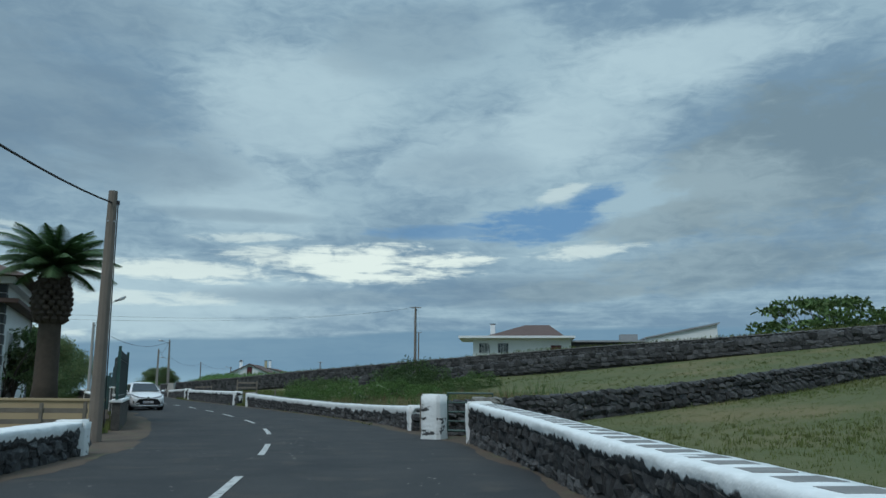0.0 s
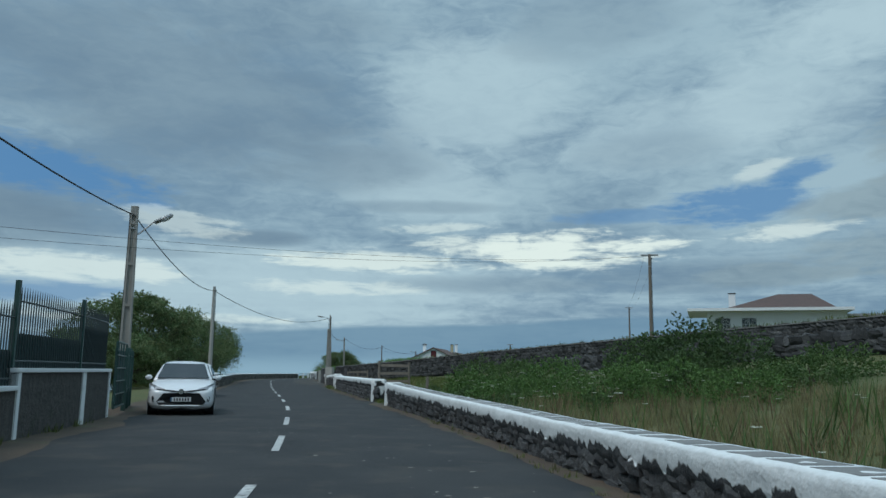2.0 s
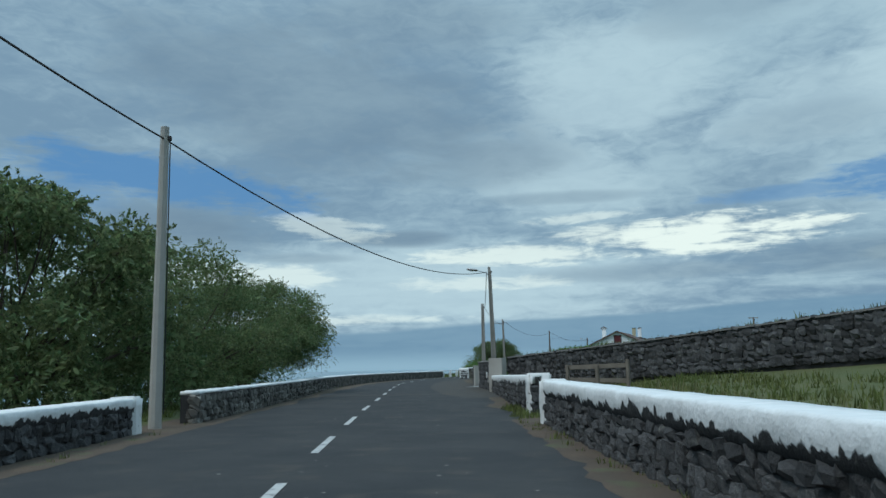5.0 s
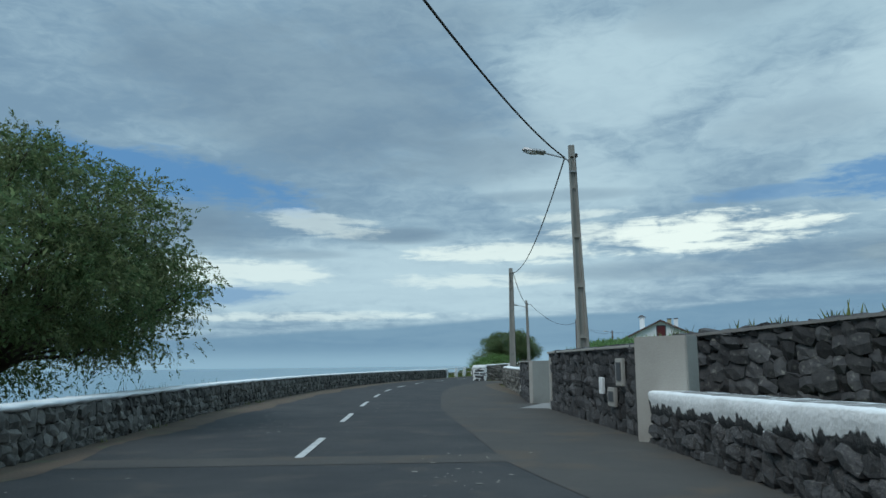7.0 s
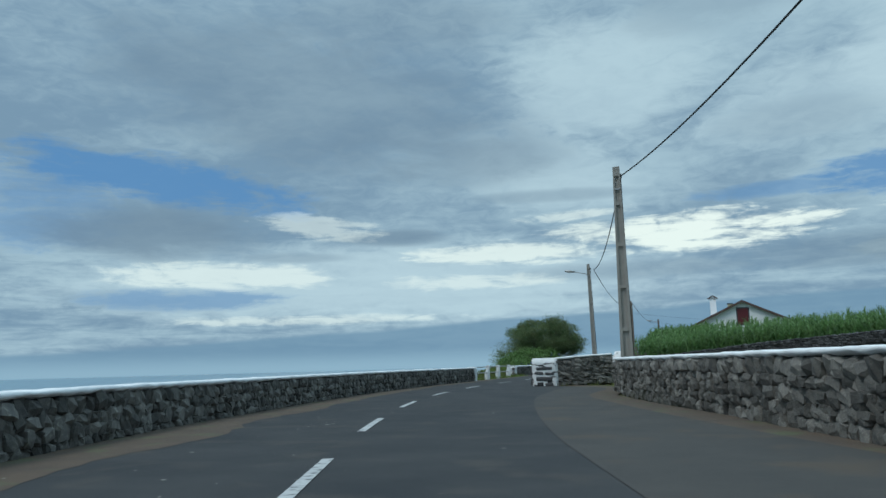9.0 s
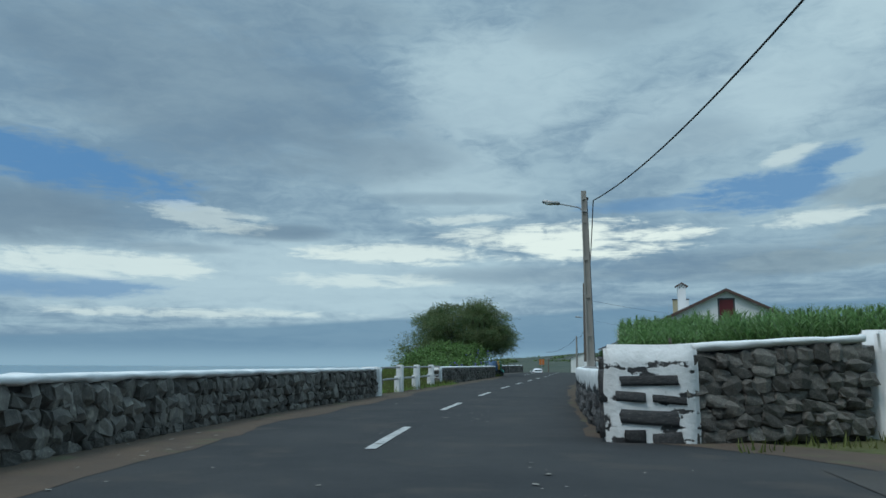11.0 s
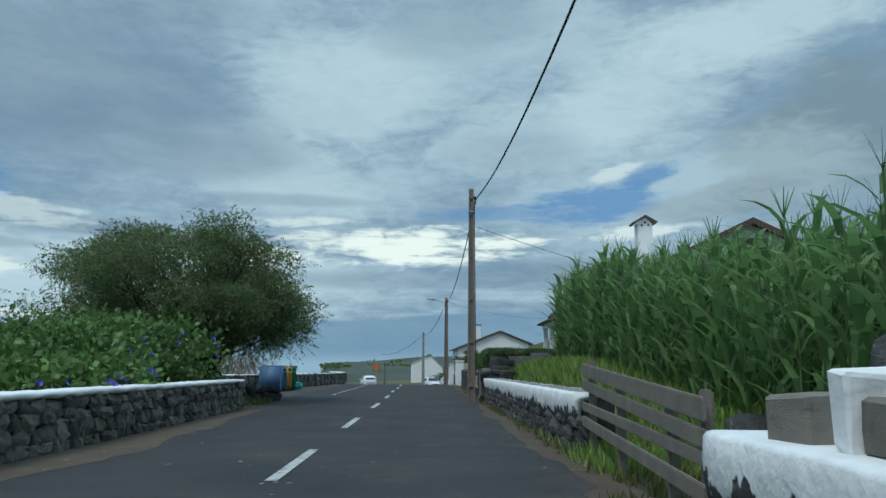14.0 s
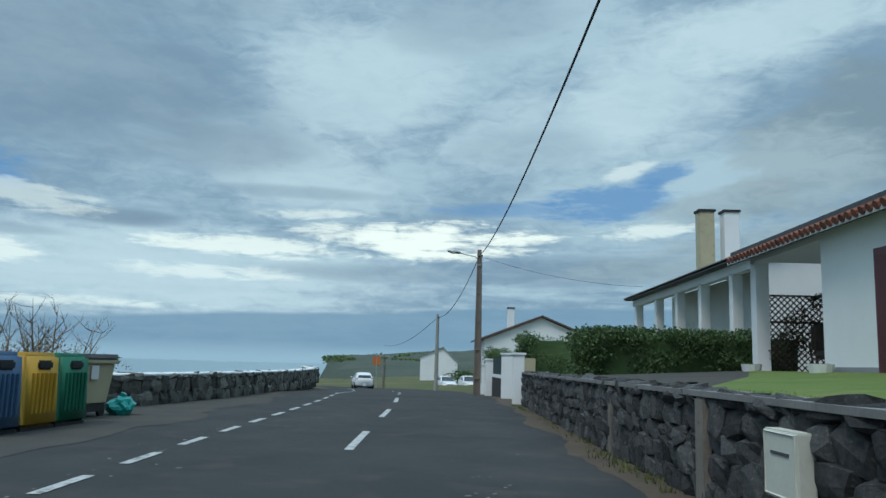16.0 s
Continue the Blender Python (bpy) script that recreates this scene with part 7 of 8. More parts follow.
        for z0, z1, w in ((0.60, 0.665, 0.36), (0.30, 0.40, 0.6)):
            part("grille", panel([cab(0.0, w, z0 + 0.02), cab(0.0, w * 0.9, z1), cab(0.0, -w * 0.9, z1), cab(0.0, -w, z0 + 0.02), cab(0.0, -w * 0.9, z0), cab(0.0, w * 0.9, z0)], 0.03), CAR_BLACK, c, "black grille")
        for z in (0.42, 0.29):
            part("trim_bar", one_tube([cab(0.08, 0.66, z + 0.02), cab(-0.03, 0.5, z - 0.01), cab(-0.03, -0.5, z - 0.01), cab(0.08, -0.66, z + 0.02)], 0.016, 6), CHROME, c, "chrome trim bar")
        part("badge", panel([cab(-0.03, 0.06, 0.61), cab(-0.03, 0, 0.68), cab(-0.03, -0.06, 0.61)], 0.01), CHROME, c, "plain chrome badge")
    if plate:
        pz = 0.44 if grille == "wide" else 0.5
        pl = part("number_plate", one_box(-0.008, 0.008, -0.26, 0.26, -0.056, 0.056, Matrix.Translation(cab(-0.05, 0, pz)), 0.004), PLATE, c, "white plate with dark bars")
        part("plate_band", one_box(-0.01, 0.0095, -0.26, -0.225, -0.056, 0.056, Matrix.Translation(cab(-0.05, 0, pz))), BLUE_BIN, pl)
        for k in range(6):
            y = -0.16 + 0.07 * k
            part("plate_bar", one_box(-0.01, 0.0105, y - 0.018, y + 0.018, -0.035, 0.035, Matrix.Translation(cab(-0.05, 0, pz))), CAR_BLACK, pl)
    part("tail_plate", one_box(-0.008, 0.008, -0.26, 0.26, -0.056, 0.056, Matrix.Translation(cab(4.0, 0, 0.7)), 0.004), PLATE, c)
    part("underbody", one_box(-L * 0.44, L * 0.44, -h * 0.85, h * 0.85, 0.12, 0.3), CAR_BLACK, c)
    return c


car(pose(-12.85, 45.4, 0, 0, 0, -64), "white parked hatchback with black grille at the wall", H=1.45)
car(pose(-19.0, 58.1, 0, 0, 0, -67), "white parked hatchback with chrome grille trim by the wall", 3.8, 1.665, 1.5, "twin")
car(pose(-54.4, 262.0, road_z(262), 0, 0, 102), "white hatchback seen from behind on the far road", 4.0, 1.75, 1.45, "wide", plate=False)
car(pose(-44.6, 268.0, road_z(268), 0, 0, -80), "pale grey hatchback parked by the far hedge", 4.1, 1.75, 1.48, "twin", plate=False)
car(pose(-47.0, 276.0, road_z(276), 0, 0, -75), "pale parked car before the far house", 4.1, 1.75, 1.5, "twin", plate=False)


# ---- houses ----
def window(parent, m, w, h, frame=WHITE, curtain=False, rows=3, cols=2):
    """A casement in a wall whose outside is -y: frame, panes, glazing bars and sill."""
    wd = part("window", one_box(-w / 2, w / 2, 0.02, 0.06, 0, h), CURTAIN if curtain else GLASS, parent, "net-curtained window" if curtain else "dark glazed window")
    wd.matrix_local = m
    bm = bmesh.new()
    for a, b, c, d in ((-w / 2 - 0.05, -w / 2 + 0.03, 0, h), (w / 2 - 0.03, w / 2 + 0.05, 0, h), (-w / 2, w / 2, h - 0.04, h + 0.04), (-w / 2, w / 2, -0.04, 0.04), (-0.025, 0.025, 0, h)):
        box(bm, a, b, -0.03, 0.05, c, d)
    part("frame", bm, frame, wd)
    bm = bmesh.new()
    for k in range(1, rows):
        box(bm, -w / 2, w / 2, -0.012, 0.03, h * k / rows - 0.012, h * k / rows + 0.012)
    for sg in (-1, 1):
        box(bm, sg * w / 4 - 0.012, sg * w / 4 + 0.012, -0.012, 0.03, 0, h)
    part("glazing_bar", bm, frame, wd)
    return wd


def shutter(parent, m, w, h):
    s = part("shutter", one_box(0, w, -0.03, 0.01, 0, h, bevel=0.006), DARK_RED, parent, "dark red louvred shutter")
    s.matrix_local = m
    bm = bmesh.new()
    z = 0.1
    while z < h - 0.1:
        if abs(z - h / 2) > 0.07:
            box(bm, 0.06, w - 0.06, -0.045, -0.025, z, z + 0.03)
        z += 0.05
    part("louvre_panel", bm, DARK_RED, s)


def tile_rows(parent, x0, x1, y0, y1, z_at, mat, step=0.22, name="tile"):
    """Rounded tile courses running down a slope along x; z_at(x) is the roof's height."""
    y = y0
    k = 0
    while y < y1:
        bm = bmesh.new()
        tube(bm, [(x0, y, z_at(x0) + 0.015), (x1, y, z_at(x1) + 0.015)], 0.085, 7)
        part(name, bm, mat, parent)
        y += step
        k += 1


house = thing("house", Matrix.Identity(4), "white single-storey house with red-shuttered windows and tiled roof", "house", "houses")
X0, X1, Y0, Y1, ZF, ZE, ZR = -38.5, -28.6, 192.4, 204.7, 1.0, 4.2, 6.5
bm = bmesh.new()
XM = (X0 + X1) / 2
# gable walls and long walls, with window openings left in the front
prism(bm, [(X0, ZF), (X1, ZF), (X1, ZE), (XM, ZR - 0.12), (X0, ZE)], Y0, Y0 + 0.25, "y")
part("gable_wall", bm, HOUSE_WHITE, house, "white rendered gable")
bm = bmesh.new()
OPEN = [(195.3, 196.9), (200.0, 201.7)]
cuts = [Y0 + 0.25] + [v for o in OPEN for v in o] + [Y1]
bm.free()
for k in range(0, len(cuts), 2):
    part("front_wall", one_box(X0, X0 + 0.25, cuts[k], cuts[k + 1], ZF, ZE), HOUSE_WHITE, house, "white rendered front wall")
for a, b in OPEN:
    part("lintel", one_box(X0, X0 + 0.25, a, b, 3.35, ZE), HOUSE_WHITE, house)
    part("sill_wall", one_box(X0, X0 + 0.25, a, b, ZF, 1.25), HOUSE_WHITE, house)
part("plinth", one_box(X0 - 0.03, X0 - 0.002, Y0, Y1, ZF - 0.1, 1.3), GREY_PAINT, house, "grey painted plinth")
part("back_wall", one_box(X1 - 0.25, X1, Y0 + 0.25, 208.6, ZF, ZE), HOUSE_WHITE, house)
part("porch_wall", one_box(X0 + 2.3, X0 + 2.5, Y1, 208.6, ZF, ZE), HOUSE_WHITE, house)
part("porch_ceiling", one_box(X0 + 0.3, X0 + 2.3, Y1, 208.6, ZE - 0.3, ZE - 0.26), HOUSE_WHITE, house, "white porch ceiling")
part("porch_side", one_box(X0 + 0.25, X1 - 0.3, Y1 - 0.2, Y1, ZF, ZE), HOUSE_WHITE, house)
part("porch_post", one_box(X0, X0 + 0.32, 208.25, 208.6, ZF, ZE - 0.3), HOUSE_WHITE, house, "square white porch post")
part("porch_beam", one_box(X0, X0 + 0.3, Y1, 208.6, ZE - 0.35, ZE), HOUSE_WHITE, house)
part("porch_floor", one_box(X0 - 0.1, X1, Y1, 208.7, ZF - 0.2, ZF + 0.14), GREY_PAINT, house)
for a, b in OPEN:
    m = pose(X0 + 0.05, (a + b) / 2, 1.25, 0, 0, -90)
    window(house, m, b - a, 2.1, WHITE, True, 4)
    bm = bmesh.new()
    for y0, y1, z0, z1 in ((a - 0.06, a, 1.15, 3.42), (b, b + 0.06, 1.15, 3.42), (a - 0.06, b + 0.06, 3.35, 3.42)):
        box(bm, X0 - 0.02, X0 + 0.1, y0, y1, z0, z1)
    part("surround", bm, SLATE, house, "dark stone window surround")
    shutter(house, pose(X0 - 0.05, a - 0.12, 1.2, 0, 0, -90 - 3), 0.7, 2.15)
    shutter(house, pose(X0 - 0.05, b + 0.12 + 0.7, 1.2, 0, 0, -90 + 3), 0.7, 2.15)
hatch = part("gable_door", one_box(XM - 0.5, XM + 0.5, Y0 - 0.04, Y0, 4.15, 5.75, bevel=0.01), DARK_RED, house, "dark red boarded loft door")
part("surround", one_box(XM - 0.62, XM + 0.62, Y0 - 0.02, Y0 - 0.001, 4.05, 5.87), SLATE, hatch)


def roof_z(x):
    return ZR - (ZR - ZE + 0.1) * abs(x - XM) / (X1 - XM + 0.1)


# road-side slope coloured pale to imitate reflected light; the far one stays brown
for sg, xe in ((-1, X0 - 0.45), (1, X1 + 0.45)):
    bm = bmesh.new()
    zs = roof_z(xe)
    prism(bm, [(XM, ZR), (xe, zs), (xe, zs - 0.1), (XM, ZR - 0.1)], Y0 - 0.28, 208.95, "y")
    part("roof", bm, ROOF_SHEEN if sg < 0 else TILE_BROWN, house, "roof slope, pale reflection put into the road side's colour")
tile_rows(house, X0 + 0.25, X0 - 0.5, Y0 - 0.2, 208.9, roof_z, TILE_RED, 0.24)
bm = bmesh.new()
for sg, xe in ((-1, X0 - 0.45), (1, X1 + 0.45)):
    prism(bm, [(XM, ZR + 0.09), (xe, roof_z(xe) + 0.09), (xe, roof_z(xe) - 0.14), (XM, ZR - 0.14)], Y0 - 0.36, Y0 - 0.26, "y")
part("verge_board", bm, TILE_BROWN, house, "dark roof verge")
part("eave_board", one_box(X0 - 0.42, X0 - 0.02, Y0, 208.8, ZE - 0.22, ZE - 0.06), SLATE, house, "dark green-grey eave")


def chimney(parent, x, y, z0, z1, w, mat, house_top=True, label="white chimney with little tiled cap"):
    ch = part("chimney", one_box(x - w / 2, x + w / 2, y - w / 2, y + w / 2, z0, z1, bevel=0.02), mat, parent, label)
    if house_top:
        bm = bmesh.new()
        prism(bm, [(x - w * 0.85, z1), (x, z1 + w * 0.5), (x + w * 0.85, z1), (x + w * 0.7, z1 - 0.06), (x, z1 + w * 0.38), (x - w * 0.7, z1 - 0.06)], y - w * 0.75, y + w * 0.75, "y")
        part("chimney_cap", bm, TILE_BROWN, ch)
        bm = bmesh.new()
        prism(bm, [(x - w / 2, z1 - 0.02), (x + w / 2, z1 - 0.02), (x, z1 + w * 0.36)], y - w * 0.5, y + w * 0.5, "y")
        part("cap_gable", bm, HOUSE_WHITE, ch)
        for k in (-1, 0, 1):
            part("vent_hole", one_tube([(x + k * w * 0.22, y - w / 2 - 0.012, z1 - 0.12 + (0.12 if k == 0 else 0)), (x + k * w * 0.22, y - w / 2 + 0.01, z1 - 0.12 + (0.12 if k == 0 else 0))], 0.05, 8), BLACK, ch)
    else:
        part("chimney_cap", one_box(x - w * 0.58, x + w * 0.58, y - w * 0.58, y + w * 0.58, z1, z1 + 0.1), BLACK, ch)
    return ch


chimney(house, -36.4, 196.8, 4.6, 7.2, 0.62, HOUSE_WHITE)
part("antenna", one_tube([(-37.0, 203.0, 4.8), (-37.0, 203.0, 6.2)], 0.012, 5), GALV, house)
part("wall_lamp", one_box(X0 - 0.12, X0, 200.0, 200.12, 3.2, 3.34, bevel=0.02), SLATE, house, "small wall lamp")
# porch trellis, basket and garden bits
tr = thing("trellis", place(-38.25, 208.3, 1.14, 0), "dark brown wooden lattice trellis closing the porch end", "trellis")
part("frame", one_tube([(0, 0, 0), (0, 0, 1.9), (1.95, 0, 1.9), (1.95, 0, 0), (0, 0, 0)], 0.035, 4), DARK_WOOD, tr)
part("rail", one_tube([(0, 0, 1.25), (1.95, 0, 1.25)], 0.03, 4), DARK_WOOD, tr)
for k in range(-12, 13):
    for sg in (1, -1):
        x = 0.15 * k if sg > 0 else 1.95 - 0.15 * k
        t0, t1 = sorted(((0 - x) * sg, (1.95 - x) * sg))
        t0, t1 = max(t0, 0.0), min(t1, 1.9)
        if t1 - t0 > 0.1:
            part("slat", one_tube([(x + sg * t0, 0.012 * sg, t0), (x + sg * t1, 0.012 * sg, t1)], 0.016, 4), DARK_WOOD, tr)
climber = thing("climber", Matrix.Identity(4), "dark withered climbing plant on the trellis", "plant")
part("foliage", leaf_cloud("foliage", [(-37.5, 208.1, 2.2, 0.5, 0.15, 0.6), (-36.9, 208.1, 2.9, 0.45, 0.15, 0.25), (-37.9, 208.1, 1.7, 0.35, 0.15, 0.4)], 1800, 0.09, BARK, 71), None, climber)
part("stem", one_tube([(-37.2, 208.1, 1.1), (-37.3, 208.12, 1.8), (-37.0, 208.1, 2.6)], [0.03, 0.025, 0.012], 5), BARK, climber)
seat = thing("hanging_seat", place(-37.2, 206.9, 1.14, 90), "dark wicker garden seat under the porch", "seat")
part("bowl", one_box(-0.4, 0.4, -0.45, 0.45, 0.35, 0.55, bevel=0.08), BARK, seat)
part("back", one_box(0.25, 0.4, -0.45, 0.45, 0.5, 1.15, bevel=0.06), BARK, seat)
for sx in (-0.3, 0.3):
    for sy in (-0.35, 0.35):
        part("leg", one_tube([(sx, sy, 0), (sx, sy, 0.4)], 0.03, 6), BARK, seat)
for x, y in ((-38.85, 204.1), (-38.75, 208.0)):
    pot = thing("flower_pot", place(x, y, 1.05), "small white garden pot on the lawn edge", "pot", "garden pots")
    part("bowl", one_tube([(0, 0, 0), (0, 0, 0.1), (0, 0, 0.3)], [0.16, 0.2, 0.25], 12), WHITE, pot)
    part("soil", one_tube([(0, 0, 0.28), (0, 0, 0.305)], 0.22, 12), BARK, pot)
tagged(new("lawn", raw("lawn", [(-43.2, 192.6, 0.88), (-38.6, 192.6, 1.22), (-38.6, 208.6, 1.2), (-40.4, 203.6, 1.08), (-43.3, 197.6, 0.9)], [(0, 1, 2, 3, 4)], LAWN)), "mown green lawn before the house", "lawn", kind="structure")
terrace = tagged(new("terrace", raw("terrace", [(-43.3, 197.6, 0.896), (-40.4, 203.6, 1.076), (-38.6, 208.6, 1.196), (-36.5, 210.0, 1.25), (-43.5, 210.0, 0.9)], [(0, 1, 2, 3, 4)], ASPHALT_OLD)), "dark asphalt garden drive beside the lawn", "terrace", kind="structure")
ramp = tagged(new("driveway", mesh_of("driveway", one_box(-43.4, -37.0, 211.8, 218.9, -0.3, 0.75), GREY_PAINT)), "grey paved drive up to the porch house", "driveway", kind="structure")

house_b = thing("house", Matrix.Identity(4), "white porch house with square columns and two tall chimneys", "house", "houses")
bx0, bx1, by0, by1, bz, be, br = -36.9, -28.0, 212.6, 229.5, 1.0, 4.85, 6.1
bm = bmesh.new()
xm = (bx0 + bx1) / 2
prism(bm, [(bx0, bz), (bx1, bz), (bx1, be), (xm, br - 0.1), (bx0, be)], by0, by0 + 0.25, "y")
part("gable_wall", bm, HOUSE_WHITE, house_b, "white rendered gable")
part("inner_wall", one_box(bx0 + 2.0, bx0 + 2.25, by0 + 0.25, by1, bz, be), HOUSE_WHITE, house_b)
part("porch_beam", one_box(bx0, bx0 + 0.3, by0 + 0.25, by1, be - 0.55, be), HOUSE_WHITE, house_b, "white porch beam")
for y in (214.6, 218.0, 221.2, 224.6, 228.6):
    part("column", one_box(bx0, bx0 + 0.34, y, y + 0.36, bz, be - 0.5, bevel=0.01), HOUSE_WHITE, house_b, "square white porch column")
for y in (216.4, 220.2, 226.5):
    window(house_b, pose(bx0 + 2.0, y, bz + 0.5, 0, 0, -90), 1.3, 1.9, WHITE, False, 3)
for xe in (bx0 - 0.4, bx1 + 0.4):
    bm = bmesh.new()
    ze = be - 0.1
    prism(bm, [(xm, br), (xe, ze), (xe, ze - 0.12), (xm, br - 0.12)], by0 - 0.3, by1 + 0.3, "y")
    part("roof", bm, TILE_BROWN if xe > xm else CAPSLAB, house_b, "tile roof, grey on the road side and brown behind")
part("eave_board", one_box(bx0 - 0.4, bx0 - 0.02, by0, by1, be - 0.25, be - 0.14), SLATE, house_b)
chimney(house_b, -34.85, 224.0, 5.0, 8.2, 0.66, CREAM_BIN, False, "tall yellowed chimney with black cap")
chimney(house_b, -33.75, 224.0, 5.4, 8.2, 0.66, HOUSE_WHITE, False, "tall white chimney with black cap")

house_c = thing("house", place(-38.5, 258.6, -0.6, 4), "white gabled house with dark roof verge behind hedges", "house", "houses")
bm = bmesh.new()
prism(bm, [(-5.0, 0), (3.4, 0), (3.4, 4.6), (0, 6.0), (-5.0, 4.0)], 0, 9, "y")
part("wall", bm, HOUSE_WHITE, house_c, "white rendered wall")
for pts in ([(0, 6.2), (-5.4, 4.05), (-5.4, 3.9), (0, 6.05)], [(0, 6.2), (3.9, 4.65), (3.9, 4.5), (0, 6.05)]):
    bm = bmesh.new()
    prism(bm, pts, -0.35, 9.3, "y")
    part("roof", bm, TILE_BROWN, house_c)
window(house_c, pose(1.6, -0.01, 3.4), 1.6, 0.9, WHITE, False, 1)
chimney(house_c, -2.2, 4, 5.0, 7.0, 0.6, HOUSE_WHITE, False)
house_d = thing("house", place(-49.0, 331, -3.2, 0), "white two-storey house far down the road", "house", "houses")
bm = bmesh.new()
prism(bm, [(-3.4, 0), (3.2, 0), (3.2, 4.6), (0.6, 7.2), (-3.4, 5.6)], 0, 8, "y")
part("wall", bm, HOUSE_WHITE, house_d)
for x, z, w in ((-2.2, 3.6, 1.0), (-0.8, 3.9, 1.0), (-2.4, 1.2, 1.2)):
    window(house_d, pose(x, -0.01, z), w, 1.1, WHITE, False, 1)
bm = bmesh.new()
prism(bm, [(0.6, 7.4), (-3.8, 5.65), (-3.8, 5.5), (0.6, 7.25)], -0.3, 8.3, "y")
part("roof", bm, GREY_PAINT, house_d)
bm = bmesh.new()
prism(bm, [(0.6, 7.4), (3.6, 4.5), (3.6, 4.35), (0.6, 7.25)], -0.3, 8.3, "y")
part("roof", bm, GREY_PAINT, house_d)

hill_house = thing("house", place(17.6, 112, 5.1, -8), "white hillside villa with hipped brown roof", "house", "houses")
part("wall", one_box(-6.2, 7.4, 0, 8, 0, 3.0), HOUSE_WHITE, hill_house, "white rendered wall")
part("eave", one_box(-8.2, 7.9, -1.4, 9.2, 2.95, 3.25), HOUSE_WHITE, hill_house, "broad white flat eave")
bm = bmesh.new()
b0 = [bm.verts.new(p) for p in ((-4.5, 0, 3.25), (6.6, 0, 3.25), (6.6, 7.6, 3.25), (-4.5, 7.6, 3.25))]
t0 = [bm.verts.new(p) for p in ((1.2, 3.8, 5.1), (4.6, 3.8, 5.1))]
for f in ((b0[0], b0[1], t0[1], t0[0]), (b0[1], b0[2], t0[1]), (b0[2], b0[3], t0[0], t0[1]), (b0[3], b0[0], t0[0])):
    bm.faces.new(f)
part("roof", bm, TILE_BROWN, hill_house, "hipped brown tile roof")
for x, w in ((-4.6, 1.5), (-2.0, 1.5)):
    window(hill_house, pose(x, -0.02, 0.9), w, 1.4, WHITE, False, 2)
part("door", one_box(4.6, 6.0, -0.06, 0.0, 0, 2.0), DARK_RED, hill_house, "dark red door")
chimney(hill_house, -3.5, 4, 3.2, 5.2, 0.7, HOUSE_WHITE, False)
annex = thing("house", place(25.5, 114, 5.0, -10), "modern flat-roofed dark stone and white villa", "house", "houses")
part("stone_block", one_box(0, 10.5, 0, 6, 0, 2.7), MORTAR, annex, "dark stone clad block")
part("slab_roof", one_box(-0.2, 10.8, -0.3, 6.2, 2.7, 2.95), GREY_PAINT, annex)
part("upper_block", one_box(7.2, 9.6, 1.5, 4, 2.95, 3.9), GREY_PAINT, annex)
bm = bmesh.new()
prism(bm, [(10.6, 0), (20.5, 0), (20.5, 5.2), (10.6, 3.2)], 0.5, 6, "y")
part("white_wing", bm, HOUSE_WHITE, annex, "white wing with sloping roofline")
bm = bmesh.new()
prism(bm, [(10.4, 3.2), (20.8, 5.25), (20.8, 5.5), (10.4, 3.4)], 0.2, 6.3, "y")
part("wing_roof", bm, GREY_PAINT, annex)

old = thing("house", place(-13.4, 30.6, 0, 108), "white town house with dark stone quoins and tiled eaves", "house", "houses")
part("wall", one_box(0, 9.0, 0.0, 9.0, -0.2, 5.0), HOUSE_WHITE, old, "white rendered walls")
for k in range(13):
    w = 0.62 if k % 2 else 0.4
    part("quoin", one_box(-0.025, w, -0.025, 1.02 - w, 0.1 + 0.37 * k, 0.44 + 0.37 * k, bevel=0.01), SLATE, old)
    part("quoin", one_box(9.0 - w, 9.025, -0.025, 1.02 - w, 0.1 + 0.37 * k, 0.44 + 0.37 * k, bevel=0.01), SLATE, old)
for k in range(3):
    window(old, pose(1.8 + 2.7 * k, -0.05, 1.5), 1.0, 1.7, WHITE, False, 3)
part("cornice", one_box(-0.3, 9.3, -0.3, 9.3, 4.85, 5.1), HOUSE_WHITE, old, "moulded white cornice")
part("band", one_box(-0.5, 9.5, -0.5, 9.5, 4.15, 4.3), TILE_BROWN, old, "tiled drip band")
bm = bmesh.new()
b0 = [bm.verts.new(p) for p in ((-0.8, -0.8, 5.1), (9.8, -0.8, 5.1), (9.8, 9.8, 5.1), (-0.8, 9.8, 5.1))]
t0 = [bm.verts.new(p) for p in ((4.0, 4.5, 7.4), (5.0, 4.5, 7.4))]
for f in ((b0[0], b0[1], t0[1], t0[0]), (b0[1], b0[2], t0[1]), (b0[2], b0[3], t0[0], t0[1]), (b0[3], b0[0], t0[0]), tuple(b0[::-1])):
    bm.faces.new(f)
part("roof", bm, TILE_BROWN, old, "hipped brown tile roof")

# ---- fence and garden wall on the sea side ----
fw = thing("garden_wall", Matrix.Identity(4), "brown rendered garden wall with white painted coping", "wall")
line = [(-7.0, 24.4), (-8.6, 30.0), (-10.9, 35.9), (-12.15, 39.6), (-13.2, 42.2)]
tops_z = [0.85, 0.9, 1.2, 1.2, 1.15]
